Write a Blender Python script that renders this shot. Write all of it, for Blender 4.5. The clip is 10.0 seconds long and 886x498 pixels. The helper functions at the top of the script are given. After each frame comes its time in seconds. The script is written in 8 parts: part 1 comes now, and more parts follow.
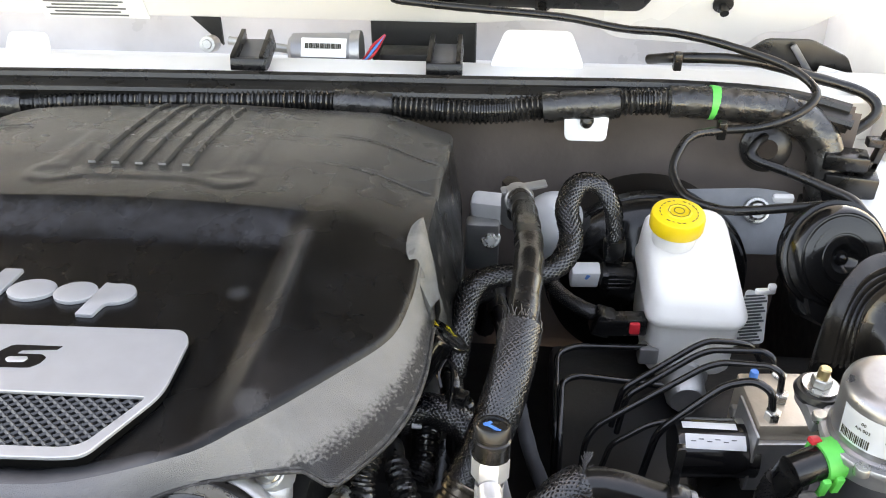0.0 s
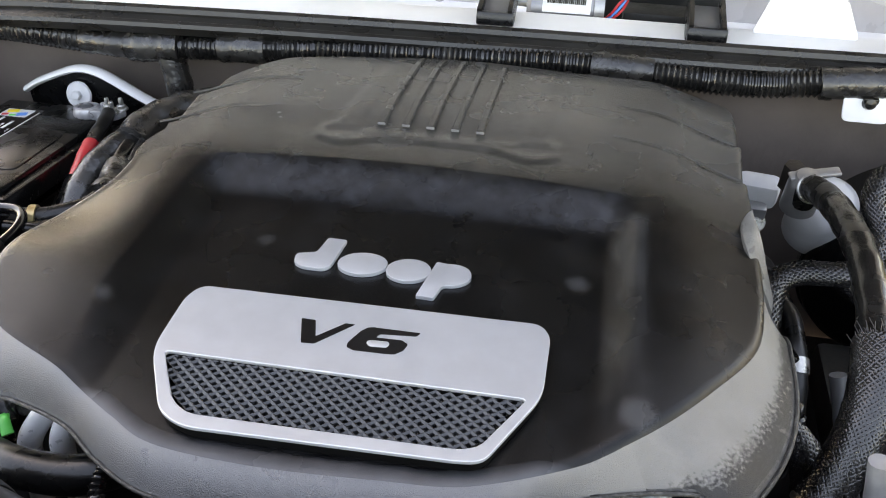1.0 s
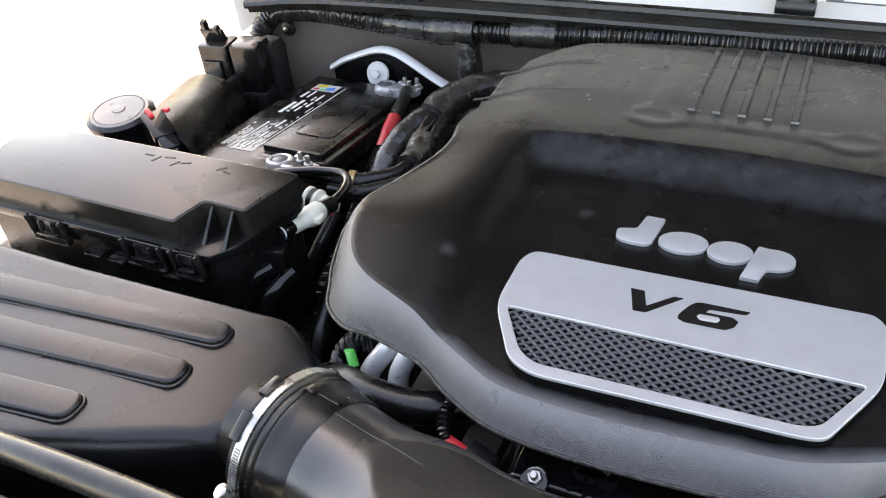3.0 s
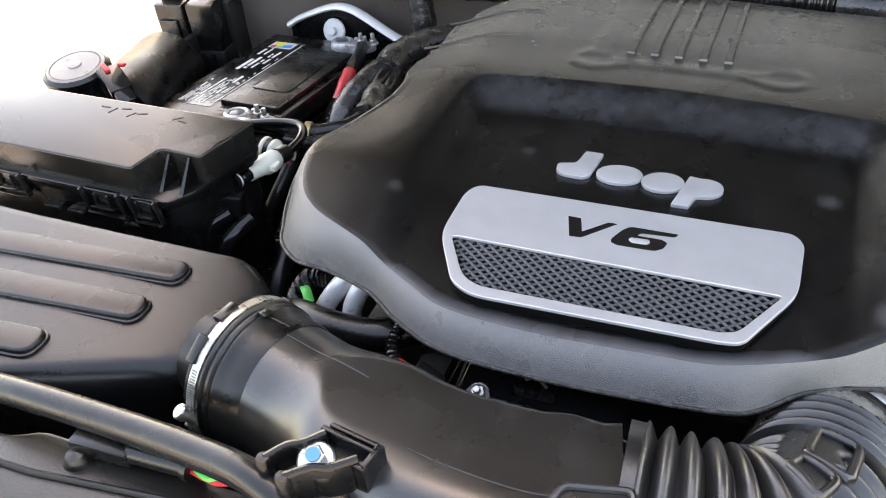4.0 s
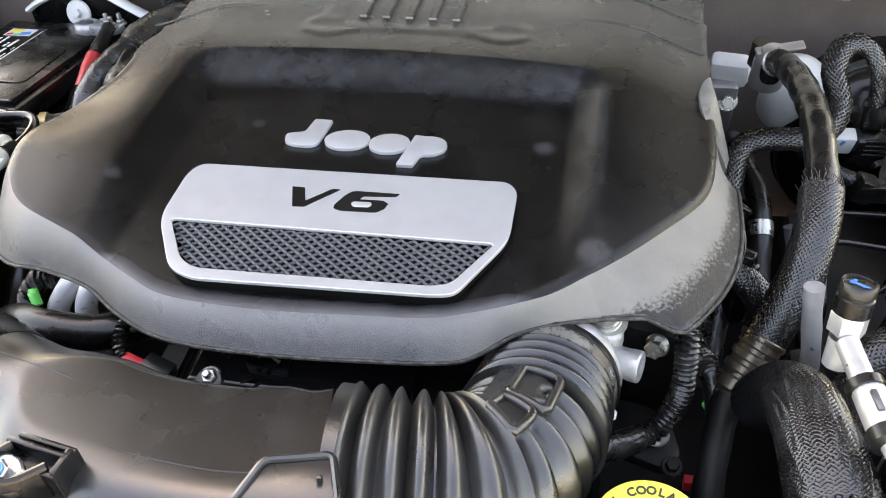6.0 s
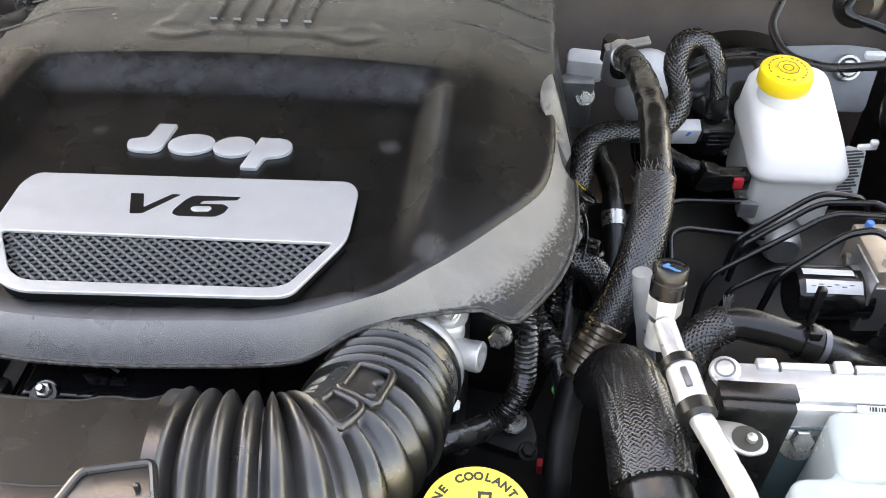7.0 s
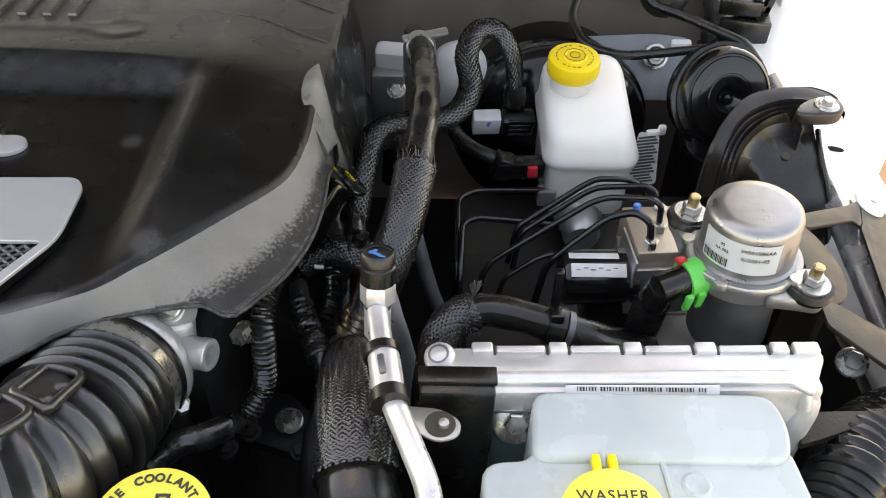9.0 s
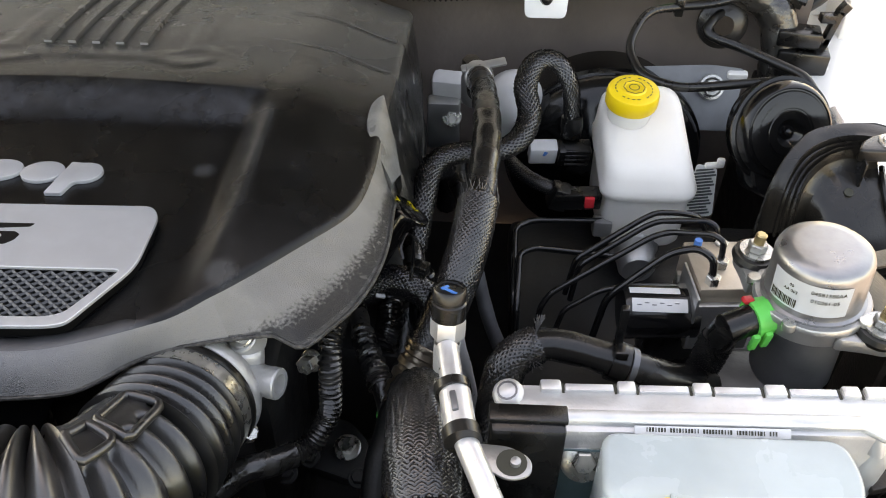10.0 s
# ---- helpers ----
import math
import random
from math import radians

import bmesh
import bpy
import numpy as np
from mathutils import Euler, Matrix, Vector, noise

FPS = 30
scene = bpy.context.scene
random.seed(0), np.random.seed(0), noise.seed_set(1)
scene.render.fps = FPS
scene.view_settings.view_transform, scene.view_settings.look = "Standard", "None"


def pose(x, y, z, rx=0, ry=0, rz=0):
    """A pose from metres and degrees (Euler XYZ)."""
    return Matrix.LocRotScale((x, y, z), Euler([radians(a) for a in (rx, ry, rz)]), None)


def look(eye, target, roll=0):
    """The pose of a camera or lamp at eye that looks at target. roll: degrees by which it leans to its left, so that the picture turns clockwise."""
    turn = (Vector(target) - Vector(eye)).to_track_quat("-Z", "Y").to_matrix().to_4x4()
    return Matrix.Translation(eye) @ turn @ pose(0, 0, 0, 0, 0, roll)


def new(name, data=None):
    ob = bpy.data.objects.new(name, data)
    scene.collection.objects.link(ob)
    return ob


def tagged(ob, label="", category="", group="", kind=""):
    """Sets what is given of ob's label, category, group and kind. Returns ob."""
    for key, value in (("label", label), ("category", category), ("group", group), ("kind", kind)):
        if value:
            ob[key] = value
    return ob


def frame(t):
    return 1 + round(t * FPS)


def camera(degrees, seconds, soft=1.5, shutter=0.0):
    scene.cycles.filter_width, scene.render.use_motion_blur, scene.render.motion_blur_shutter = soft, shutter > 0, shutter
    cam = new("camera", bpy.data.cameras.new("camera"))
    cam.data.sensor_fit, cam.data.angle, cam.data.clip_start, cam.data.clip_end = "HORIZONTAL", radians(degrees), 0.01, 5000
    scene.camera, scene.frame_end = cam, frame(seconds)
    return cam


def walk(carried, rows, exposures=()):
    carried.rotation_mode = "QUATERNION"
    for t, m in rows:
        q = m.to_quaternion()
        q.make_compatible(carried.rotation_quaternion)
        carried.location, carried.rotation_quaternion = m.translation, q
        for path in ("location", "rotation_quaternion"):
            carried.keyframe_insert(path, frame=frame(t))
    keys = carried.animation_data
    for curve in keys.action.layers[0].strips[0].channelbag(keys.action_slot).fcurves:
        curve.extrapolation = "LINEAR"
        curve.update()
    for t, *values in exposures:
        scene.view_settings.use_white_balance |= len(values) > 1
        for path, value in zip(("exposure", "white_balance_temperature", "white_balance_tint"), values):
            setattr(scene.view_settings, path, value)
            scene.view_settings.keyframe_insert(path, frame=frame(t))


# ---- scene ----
cam = camera(55.6, 10.0, soft=1.0)
TINT = 18
EXPOSURES = [(0, 3.16, 11560), (1.0, 3.01, 11020), (2.5, 2.98, 10350), (4.0, 3.08, 10350), (5.5, 3.29, 10880), (7, 3.36, 11300), (8.0, 3.01, 11700), (9, 2.66, 12110), (10, 2.70, 12110)]
PATH = [
    (0, (0.3356, 0.0051, 1.544), (0.208, 1.6642, 0.435), -0.1),
    (0.5, (0.2247, 0.0256, 1.549), (0.0632, 1.6039, 0.331), 0.8),
    (1, (0.1328, 0.0346, 1.553), (-0.1669, 1.5832, 0.323), 0.1),
    (1.5, (0.0821, 0.0417, 1.56), (-0.3638, 1.561, 0.338), -0.8),
    (2, (0.0541, 0.0275, 1.567), (-0.5626, 1.4986, 0.36), -3.7),
    (2.5, (0.0498, 0.0051, 1.568), (-0.6753, 1.4247, 0.36), -5.5),
    (2.7, (0.0508, -0.0088, 1.572), (-0.6979, 1.3929, 0.357), -5.9),
    (3.8, (0.087, -0.0612, 1.564), (-0.6164, 1.3119, 0.291), -6.1),
    (4, (0.092, -0.0608, 1.564), (-0.5836, 1.3154, 0.28), -6.0),
    (4.5, (0.1005, -0.0542, 1.559), (-0.5177, 1.3315, 0.256), -5.8),
    (5, (0.1178, -0.0448, 1.554), (-0.4289, 1.3514, 0.231), -5.5),
    (5.5, (0.1442, -0.0357, 1.551), (-0.2848, 1.3815, 0.205), -4.3),
    (6.8, (0.2152, -0.0333, 1.558), (0.0622, 1.4203, 0.193), -1.1),
    (7, (0.2252, -0.0335, 1.558), (0.111, 1.425, 0.194), -0.2),
    (7.5, (0.2634, -0.0336, 1.559), (0.2198, 1.4314, 0.197), 0.8),
    (8, (0.3133, -0.0308, 1.551), (0.3027, 1.4368, 0.192), 0.8),
    (8.5, (0.3471, -0.0272, 1.544), (0.3533, 1.4437, 0.189), 1.4),
    (9, (0.3669, -0.0236, 1.541), (0.4061, 1.4487, 0.188), 1.9),
    (9.5, (0.369, -0.0245, 1.545), (0.417, 1.4506, 0.196), 1.7),
    (10, (0.3425, -0.0195, 1.554), (0.3036, 1.4769, 0.227), 1.0),
]
walk(cam, [(t, look(eye, target, roll)) for t, eye, target, roll in PATH], [(t, stops, kelvin, TINT) for t, stops, kelvin in EXPOSURES])

# ---- light: open sky, sun from behind the raised hood ----
world = bpy.data.worlds.new("sky")
scene.world = world
world.use_nodes = True
wn = world.node_tree.nodes
sky = wn.new("ShaderNodeTexSky")
sky.sky_type, sky.sun_disc = "NISHITA", False
sky.sun_elevation, sky.sun_rotation = radians(50), radians(-21)
sky.air_density, sky.dust_density, sky.ozone_density = 1.0, 1.0, 1.0
wn["Background"].inputs["Strength"].default_value = 0.15
world.node_tree.links.new(sky.outputs[0], wn["Background"].inputs[0])
sun = new("sun", bpy.data.lights.new("sun", "SUN"))
sun.data.energy, sun.data.angle, sun.data.color = 1.5, radians(10), (1.0, 0.97, 0.93)
sun.matrix_world = pose(0, 0, 0, -(90 - 50), 0, 21)


# ---- materials ----
def mat(name, color, rough=0.5, metal=0.0, var=0.25, scale=30.0, bump=0.1, bump_scale=400.0, dust=0.0, dust_color=(0.21, 0.205, 0.20),
        dust_scale=9.0, spec=0.5, coat=0.0, rough_var=0.1, transmission=0.0, spots=0.0):
    m = bpy.data.materials.new(name)
    m.use_nodes = True
    n, l = m.node_tree.nodes, m.node_tree.links
    b = n["Principled BSDF"]
    b.inputs["Metallic"].default_value = metal
    b.inputs["Specular IOR Level"].default_value = spec
    b.inputs["Coat Weight"].default_value = coat
    b.inputs["Coat Roughness"].default_value = 0.15
    b.inputs["Transmission Weight"].default_value = transmission
    tc = n.new("ShaderNodeTexCoord")
    big = n.new("ShaderNodeTexNoise")
    big.inputs["Scale"].default_value, big.inputs["Detail"].default_value = scale, 5
    l.new(tc.outputs["Object"], big.inputs["Vector"])
    ramp = n.new("ShaderNodeMapRange")
    ramp.inputs[1].default_value, ramp.inputs[2].default_value = 0.3, 0.7
    ramp.inputs[3].default_value, ramp.inputs[4].default_value = 1 - var, 1 + var
    l.new(big.outputs["Fac"], ramp.inputs[0])
    mul = n.new("ShaderNodeMix")
    mul.data_type, mul.blend_type = "RGBA", "MULTIPLY"
    mul.inputs["Factor"].default_value = 1.0
    mul.inputs["A"].default_value = (*color, 1)
    l.new(ramp.outputs[0], mul.inputs["B"])
    col = mul.outputs["Result"]
    rr = n.new("ShaderNodeMapRange")
    rr.inputs[1].default_value, rr.inputs[2].default_value = 0.3, 0.7
    rr.inputs[3].default_value, rr.inputs[4].default_value = max(0.02, rough - rough_var), min(1, rough + rough_var)
    l.new(big.outputs["Fac"], rr.inputs[0])
    rough_out = rr.outputs[0]
    fine = n.new("ShaderNodeTexNoise")
    fine.inputs["Scale"].default_value, fine.inputs["Detail"].default_value = bump_scale, 3
    l.new(tc.outputs["Object"], fine.inputs["Vector"])
    if dust > 0:
        dn = n.new("ShaderNodeTexNoise")
        dn.inputs["Scale"].default_value, dn.inputs["Detail"].default_value, dn.inputs["Roughness"].default_value = dust_scale, 8, 0.7
        l.new(tc.outputs["Object"], dn.inputs["Vector"])
        dr = n.new("ShaderNodeMapRange")
        dr.inputs[1].default_value, dr.inputs[2].default_value = 0.48, 0.75
        dr.inputs[3].default_value, dr.inputs[4].default_value = dust * 0.08, dust
        l.new(dn.outputs["Fac"], dr.inputs[0])
        mx = n.new("ShaderNodeMix")
        mx.data_type = "RGBA"
        l.new(dr.outputs[0], mx.inputs["Factor"])
        l.new(col, mx.inputs["A"])
        mx.inputs["B"].default_value = (*dust_color, 1)
        col = mx.outputs["Result"]
    if spots > 0:
        vo = n.new("ShaderNodeTexVoronoi")
        vo.inputs["Scale"].default_value = 26
        wv = n.new("ShaderNodeMix")
        wv.data_type = "VECTOR"
        wv.inputs[0].default_value = 0.03
        l.new(tc.outputs["Object"], wv.inputs[4])
        l.new(fine.outputs["Color"], wv.inputs[5])
        l.new(wv.outputs[1], vo.inputs["Vector"])
        size = n.new("ShaderNodeSeparateXYZ")
        l.new(vo.outputs["Color"], size.inputs[0])
        cut = n.new("ShaderNodeMapRange")
        cut.inputs[1].default_value, cut.inputs[2].default_value, cut.inputs[3].default_value, cut.inputs[4].default_value = 0.72, 1.0, 0.0, 0.30
        l.new(size.outputs[0], cut.inputs[0])
        near = n.new("ShaderNodeMath")
        near.operation = "SUBTRACT"
        l.new(cut.outputs[0], near.inputs[0])
        l.new(vo.outputs["Distance"], near.inputs[1])
        soft = n.new("ShaderNodeMapRange")
        soft.inputs[1].default_value, soft.inputs[2].default_value, soft.inputs[3].default_value, soft.inputs[4].default_value = 0.0, 0.05, 0.0, spots
        l.new(near.outputs[0], soft.inputs[0])
        sm = n.new("ShaderNodeMix")
        sm.data_type = "RGBA"
        l.new(soft.outputs[0], sm.inputs["Factor"])
        l.new(col, sm.inputs["A"])
        sm.inputs["B"].default_value = (0.25, 0.255, 0.26, 1)
        col = sm.outputs["Result"]
    l.new(col, b.inputs["Base Color"])
    l.new(rough_out, b.inputs["Roughness"])
    if bump > 0:
        bp = n.new("ShaderNodeBump")
        bp.inputs["Strength"].default_value, bp.inputs["Distance"].default_value = bump, 0.001
        l.new(fine.outputs["Fac"], bp.inputs["Height"])
        l.new(bp.outputs[0], b.inputs["Normal"])
    return m


# Black plastic greyed by painted sky sheen, with its own grain and dust.
SKIRT = mat("grained_sheen_grey_skirt", (0.058, 0.059, 0.062), 0.30, var=0.15, scale=25, bump=0.7, bump_scale=1500, dust=0.22, dust_color=(0.26, 0.26, 0.255), dust_scale=210, rough_var=0.05, spec=0.6)


def tone_drift(m, x0, x1, color, coord="Object", axis=0, ragged=0.09, grain=45):
    """A tone, such as settled dust or painted sheen, that grows towards one end of a part, with a ragged edge."""
    n, l = m.node_tree.nodes, m.node_tree.links
    base = n["Principled BSDF"].inputs["Base Color"]
    old = base.links[0].from_socket
    tc, xyz, no, ad, mr, mx = (n.new("ShaderNode" + k) for k in ("TexCoord", "SeparateXYZ", "TexNoise", "Math", "MapRange", "Mix"))
    l.new(tc.outputs[coord], xyz.inputs[0])
    no.inputs["Scale"].default_value, no.inputs["Detail"].default_value = grain, 6
    l.new(tc.outputs["Object"], no.inputs["Vector"])
    ad.operation = "MULTIPLY_ADD"
    ad.inputs[1].default_value = ragged
    l.new(no.outputs["Fac"], ad.inputs[0])
    l.new(xyz.outputs[axis], ad.inputs[2])
    mr.inputs[1].default_value, mr.inputs[2].default_value = x0, x1
    l.new(ad.outputs[0], mr.inputs[0])
    mx.data_type = "RGBA"
    l.new(mr.outputs[0], mx.inputs["Factor"])
    l.new(old, mx.inputs["A"])
    mx.inputs["B"].default_value = (*color, 1)
    l.new(mx.outputs["Result"], base)


def masked(m, box, soft, color, strength=1.0, scale=60.0, low=0.35, high=0.65, stretch=(1, 1, 1)):
    """A tone, dust or painted sheen, inside a box of the part's own space, with soft sides and broken up by noise."""
    n, l = m.node_tree.nodes, m.node_tree.links
    base = n["Principled BSDF"].inputs["Base Color"]
    old = base.links[0].from_socket
    tc, xyz, mp, no = (n.new("ShaderNode" + k) for k in ("TexCoord", "SeparateXYZ", "Mapping", "TexNoise"))
    l.new(tc.outputs["Object"], xyz.inputs[0])
    l.new(tc.outputs["Object"], mp.inputs["Vector"])
    mp.inputs["Scale"].default_value = stretch
    no.inputs["Scale"].default_value, no.inputs["Detail"].default_value = scale, 6
    l.new(mp.outputs[0], no.inputs["Vector"])
    mr = n.new("ShaderNodeMapRange")
    mr.inputs[1].default_value, mr.inputs[2].default_value, mr.inputs[4].default_value = low, high, strength
    l.new(no.outputs["Fac"], mr.inputs[0])
    fac = mr.outputs[0]
    for axis, limits in enumerate(box):
        for edge, sign in zip(limits or (), (1, -1)):
            e, q = n.new("ShaderNodeMapRange"), n.new("ShaderNodeMath")
            e.interpolation_type = "SMOOTHSTEP"
            e.inputs[1].default_value, e.inputs[2].default_value = edge - sign * soft, edge + sign * soft
            l.new(xyz.outputs[axis], e.inputs[0])
            q.operation = "MULTIPLY"
            l.new(fac, q.inputs[0])
            l.new(e.outputs[0], q.inputs[1])
            fac = q.outputs[0]
    mx = n.new("ShaderNodeMix")
    mx.data_type = "RGBA"
    l.new(fac, mx.inputs["Factor"])
    l.new(old, mx.inputs["A"])
    mx.inputs["B"].default_value = (*color, 1)
    l.new(mx.outputs["Result"], base)


# Paler upper half: the sheen below the crease, put into the colour.
tone_drift(SKIRT, 0.85, 0.30, (0.115, 0.118, 0.125), "UV", 1, 0.12)
# Runs into the flank's pale tone on the right.
tone_drift(SKIRT, 0.11, 0.205, (0.16, 0.155, 0.143))
# Pale base holds both the dust and the skylight on this flank.
SIDE = mat("dusted_skylit_side_skirt", (0.16, 0.155, 0.143), 0.34, var=0.15, scale=25, bump=0.7, bump_scale=1500, dust=0.3, dust_color=(0.24, 0.235, 0.22), dust_scale=60, rough_var=0.05)
tone_drift(SIDE, 0.84, 1.02, (0.006, 0.006, 0.006), "UV", 1, 0.55, 420)
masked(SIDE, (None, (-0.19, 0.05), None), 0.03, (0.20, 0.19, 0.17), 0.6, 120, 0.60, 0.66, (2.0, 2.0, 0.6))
FLANK = mat("pale_dusty_lobe", (0.13, 0.127, 0.118), 0.36, var=0.3, scale=35, bump=0.8, bump_scale=1300, dust=0.85, dust_color=(0.24, 0.23, 0.205), dust_scale=38)
RIM = mat("dust_speckled_rim", (0.010, 0.010, 0.0098), 0.36, var=0.25, scale=25, bump=0.8, bump_scale=1200, dust=0.5, dust_color=(0.26, 0.25, 0.23), dust_scale=170)
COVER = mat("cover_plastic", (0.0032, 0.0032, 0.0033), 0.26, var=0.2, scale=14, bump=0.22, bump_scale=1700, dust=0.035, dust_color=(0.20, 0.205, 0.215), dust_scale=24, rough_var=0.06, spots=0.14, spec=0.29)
# Rear deck paler: dust, plus the hood's reflection put into the tone.
tone_drift(COVER, 0.045, 0.15, (0.056, 0.054, 0.050), axis=1)
# Smudged recess back wall, tinted blue for the sky it mirrors.
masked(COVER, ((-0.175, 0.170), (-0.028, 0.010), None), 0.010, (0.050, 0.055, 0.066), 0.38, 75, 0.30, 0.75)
# Sheen along the front crease, painted as a pale edge.
tone_drift(COVER, 0.014, 0.001, (0.085, 0.088, 0.095), "UV", 1, 0.006)
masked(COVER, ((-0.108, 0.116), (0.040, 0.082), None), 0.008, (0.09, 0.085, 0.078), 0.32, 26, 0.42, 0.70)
# Pale broken streak along the recess's right wall.
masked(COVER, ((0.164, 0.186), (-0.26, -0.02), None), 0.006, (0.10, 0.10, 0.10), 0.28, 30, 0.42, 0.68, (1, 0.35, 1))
BLACK = mat("black_plastic", (0.0045, 0.0045, 0.0046), 0.27, var=0.3, bump=0.12, bump_scale=500, dust=0.015)
SATIN = mat("satin_black_plastic", (0.0065, 0.0065, 0.0068), 0.28, var=0.3, scale=12, bump=0.03, bump_scale=350, dust=0.05, dust_scale=40, rough_var=0.05, spec=1.0, spots=0.03)
AIRBOX = mat("airbox_plastic", (0.006, 0.0059, 0.0061), 0.30, var=0.2, scale=9, bump=0.18, bump_scale=900, dust=0.10, dust_color=(0.165, 0.172, 0.20), dust_scale=9, spots=0.05)
DUSTY = mat("dusty_black_plastic", (0.006, 0.0058, 0.0056), 0.30, var=0.3, scale=15, bump=0.2, bump_scale=500, dust=0.07, dust_color=(0.20, 0.175, 0.15), dust_scale=12)
BELLOWS = mat("bellows_rubber", (0.011, 0.011, 0.0115), 0.33, var=0.25, scale=30, bump=0.15, bump_scale=400, dust=0.06, dust_color=(0.16, 0.155, 0.15), dust_scale=30, spec=0.95)
RUBBER = mat("black_rubber", (0.005, 0.005, 0.005), 0.30, var=0.3, bump=0.12, bump_scale=300, dust=0.02)
WORN = mat("worn_rubber_hose", (0.007, 0.0068, 0.0066), 0.24, var=0.4, scale=40, bump=0.16, bump_scale=250, dust=0.05, dust_color=(0.18, 0.168, 0.155), dust_scale=22)
GLOSS = mat("glossy_black_paint", (0.005, 0.005, 0.0055), 0.13, var=0.2, bump=0.03, dust=0.04, rough_var=0.05)
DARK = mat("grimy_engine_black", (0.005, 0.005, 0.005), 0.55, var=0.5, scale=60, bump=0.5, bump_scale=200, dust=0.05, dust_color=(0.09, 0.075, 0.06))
# Grey film stands in for the panel's dull reflections.
APRON = mat("sheen_greyed_apron", (0.010, 0.010, 0.0105), 0.35, var=0.3, scale=12, bump=0.25, bump_scale=200, dust=0.15, dust_color=(0.05, 0.048, 0.046), dust_scale=10)
LINER = mat("firewall_liner", (0.155, 0.124, 0.108), 0.6, var=0.3, scale=8, bump=0.6, bump_scale=120, dust=0.35, dust_color=(0.22, 0.175, 0.148), dust_scale=6)
FLOORMAT = mat("under_bay_grime", (0.005, 0.005, 0.005), 0.7, var=0.5, scale=40, bump=0.5, bump_scale=120)
WHITE = mat("white_car_paint", (0.78, 0.77, 0.75), 0.25, var=0.03, scale=3, bump=0.0, coat=0.5, rough_var=0.03)
COWL = mat("cowl_white_paint", (0.82, 0.82, 0.81), 0.4, var=0.08, scale=6, bump=0.03, dust=0.15, dust_color=(0.45, 0.42, 0.36))
SILVER = mat("silver_painted_plate", (0.52, 0.53, 0.55), 0.38, metal=0.55, var=0.04, scale=60, bump=0.03, bump_scale=900, rough_var=0.04)
ALU = mat("cast_aluminium", (0.40, 0.40, 0.395), 0.38, metal=0.8, var=0.10, scale=60, bump=0.30, bump_scale=450, dust=0.12, dust_color=(0.30, 0.275, 0.24), dust_scale=40)
CAST = mat("bright_casting", (0.52, 0.52, 0.515), 0.40, metal=0.5, var=0.12, scale=50, bump=0.4, bump_scale=400)
THREAD = mat("grey_thread", (0.06, 0.06, 0.063), 0.4, var=0.2, bump=0.0)
DRUM = mat("black_drum_paint", (0.004, 0.004, 0.0042), 0.15, var=0.3, bump=0.06, dust=0.02, spec=0.45)
PUMP = mat("dull_pump_casting", (0.30, 0.30, 0.305), 0.34, metal=0.85, var=0.16, scale=70, bump=0.06, bump_scale=420, dust=0.04, dust_color=(0.17, 0.16, 0.15), dust_scale=45, rough_var=0.1)
SOOT = mat("plain_black_canister", (0.0030, 0.0030, 0.0030), 0.30, var=0.2, bump=0.1, spec=0.16)
PIPE = mat("aluminium_pipe", (0.56, 0.56, 0.565), 0.36, metal=0.65, var=0.10, scale=80, bump=0.10, bump_scale=500)
STEEL = mat("zinc_steel", (0.46, 0.455, 0.43), 0.30, metal=0.9, var=0.2, scale=120, bump=0.1)
GREY_STEEL = mat("grey_steel_rod", (0.15, 0.155, 0.165), 0.38, metal=0.6, var=0.2, scale=40, bump=0.1)
RUSTY = mat("dull_brown_steel", (0.020, 0.0155, 0.012), 0.5, metal=0.2, var=0.4, scale=50, bump=0.4, dust=0.25, dust_color=(0.075, 0.056, 0.041), dust_scale=20)
BRASS = mat("yellow_zinc", (0.55, 0.42, 0.22), 0.35, metal=0.9, var=0.2, scale=100, bump=0.1)
TANK = mat("milky_plastic", (0.83, 0.80, 0.755), 0.33, var=0.05, scale=12, bump=0.05, rough_var=0.05)
for socket, value in (("Subsurface Weight", 0.6), ("Subsurface Scale", 0.04), ("Subsurface Radius", (1.0, 1.0, 1.0))):
    TANK.node_tree.nodes["Principled BSDF"].inputs[socket].default_value = value
WASH = mat("translucent_tank", (0.40, 0.46, 0.465), 0.26, var=0.14, scale=16, bump=0.06, dust=0.35, dust_color=(0.56, 0.62, 0.63), dust_scale=11)
YELLOW = mat("yellow_plastic", (0.86, 0.66, 0.02), 0.4, var=0.05, bump=0.05)
LEMON = mat("lemon_plastic", (0.90, 0.80, 0.12), 0.4, var=0.05, bump=0.05)
PRINT = mat("black_print", (0.03, 0.03, 0.02), 0.6, var=0.1, bump=0.0)
LABEL = mat("label_paper", (0.82, 0.82, 0.80), 0.5, var=0.05, bump=0.0)
CREAM = mat("cream_connector", (0.78, 0.78, 0.66), 0.45, var=0.08, bump=0.05)
RED = mat("red_sleeve", (0.55, 0.02, 0.03), 0.5, var=0.15, bump=0.1)
GREEN = mat("green_plastic", (0.03, 0.55, 0.10), 0.4, var=0.1, bump=0.05)
BLUE = mat("blue_marking", (0.03, 0.22, 0.60), 0.5, var=0.1, bump=0.0)
PALE = mat("pale_connector", (0.62, 0.62, 0.62), 0.4, var=0.1, bump=0.05)
SEAL = mat("rubber_weatherstrip", (0.012, 0.0115, 0.011), 0.30, var=0.3, scale=30, bump=0.25, dust=0.22, dust_color=(0.08, 0.074, 0.066), dust_scale=12)
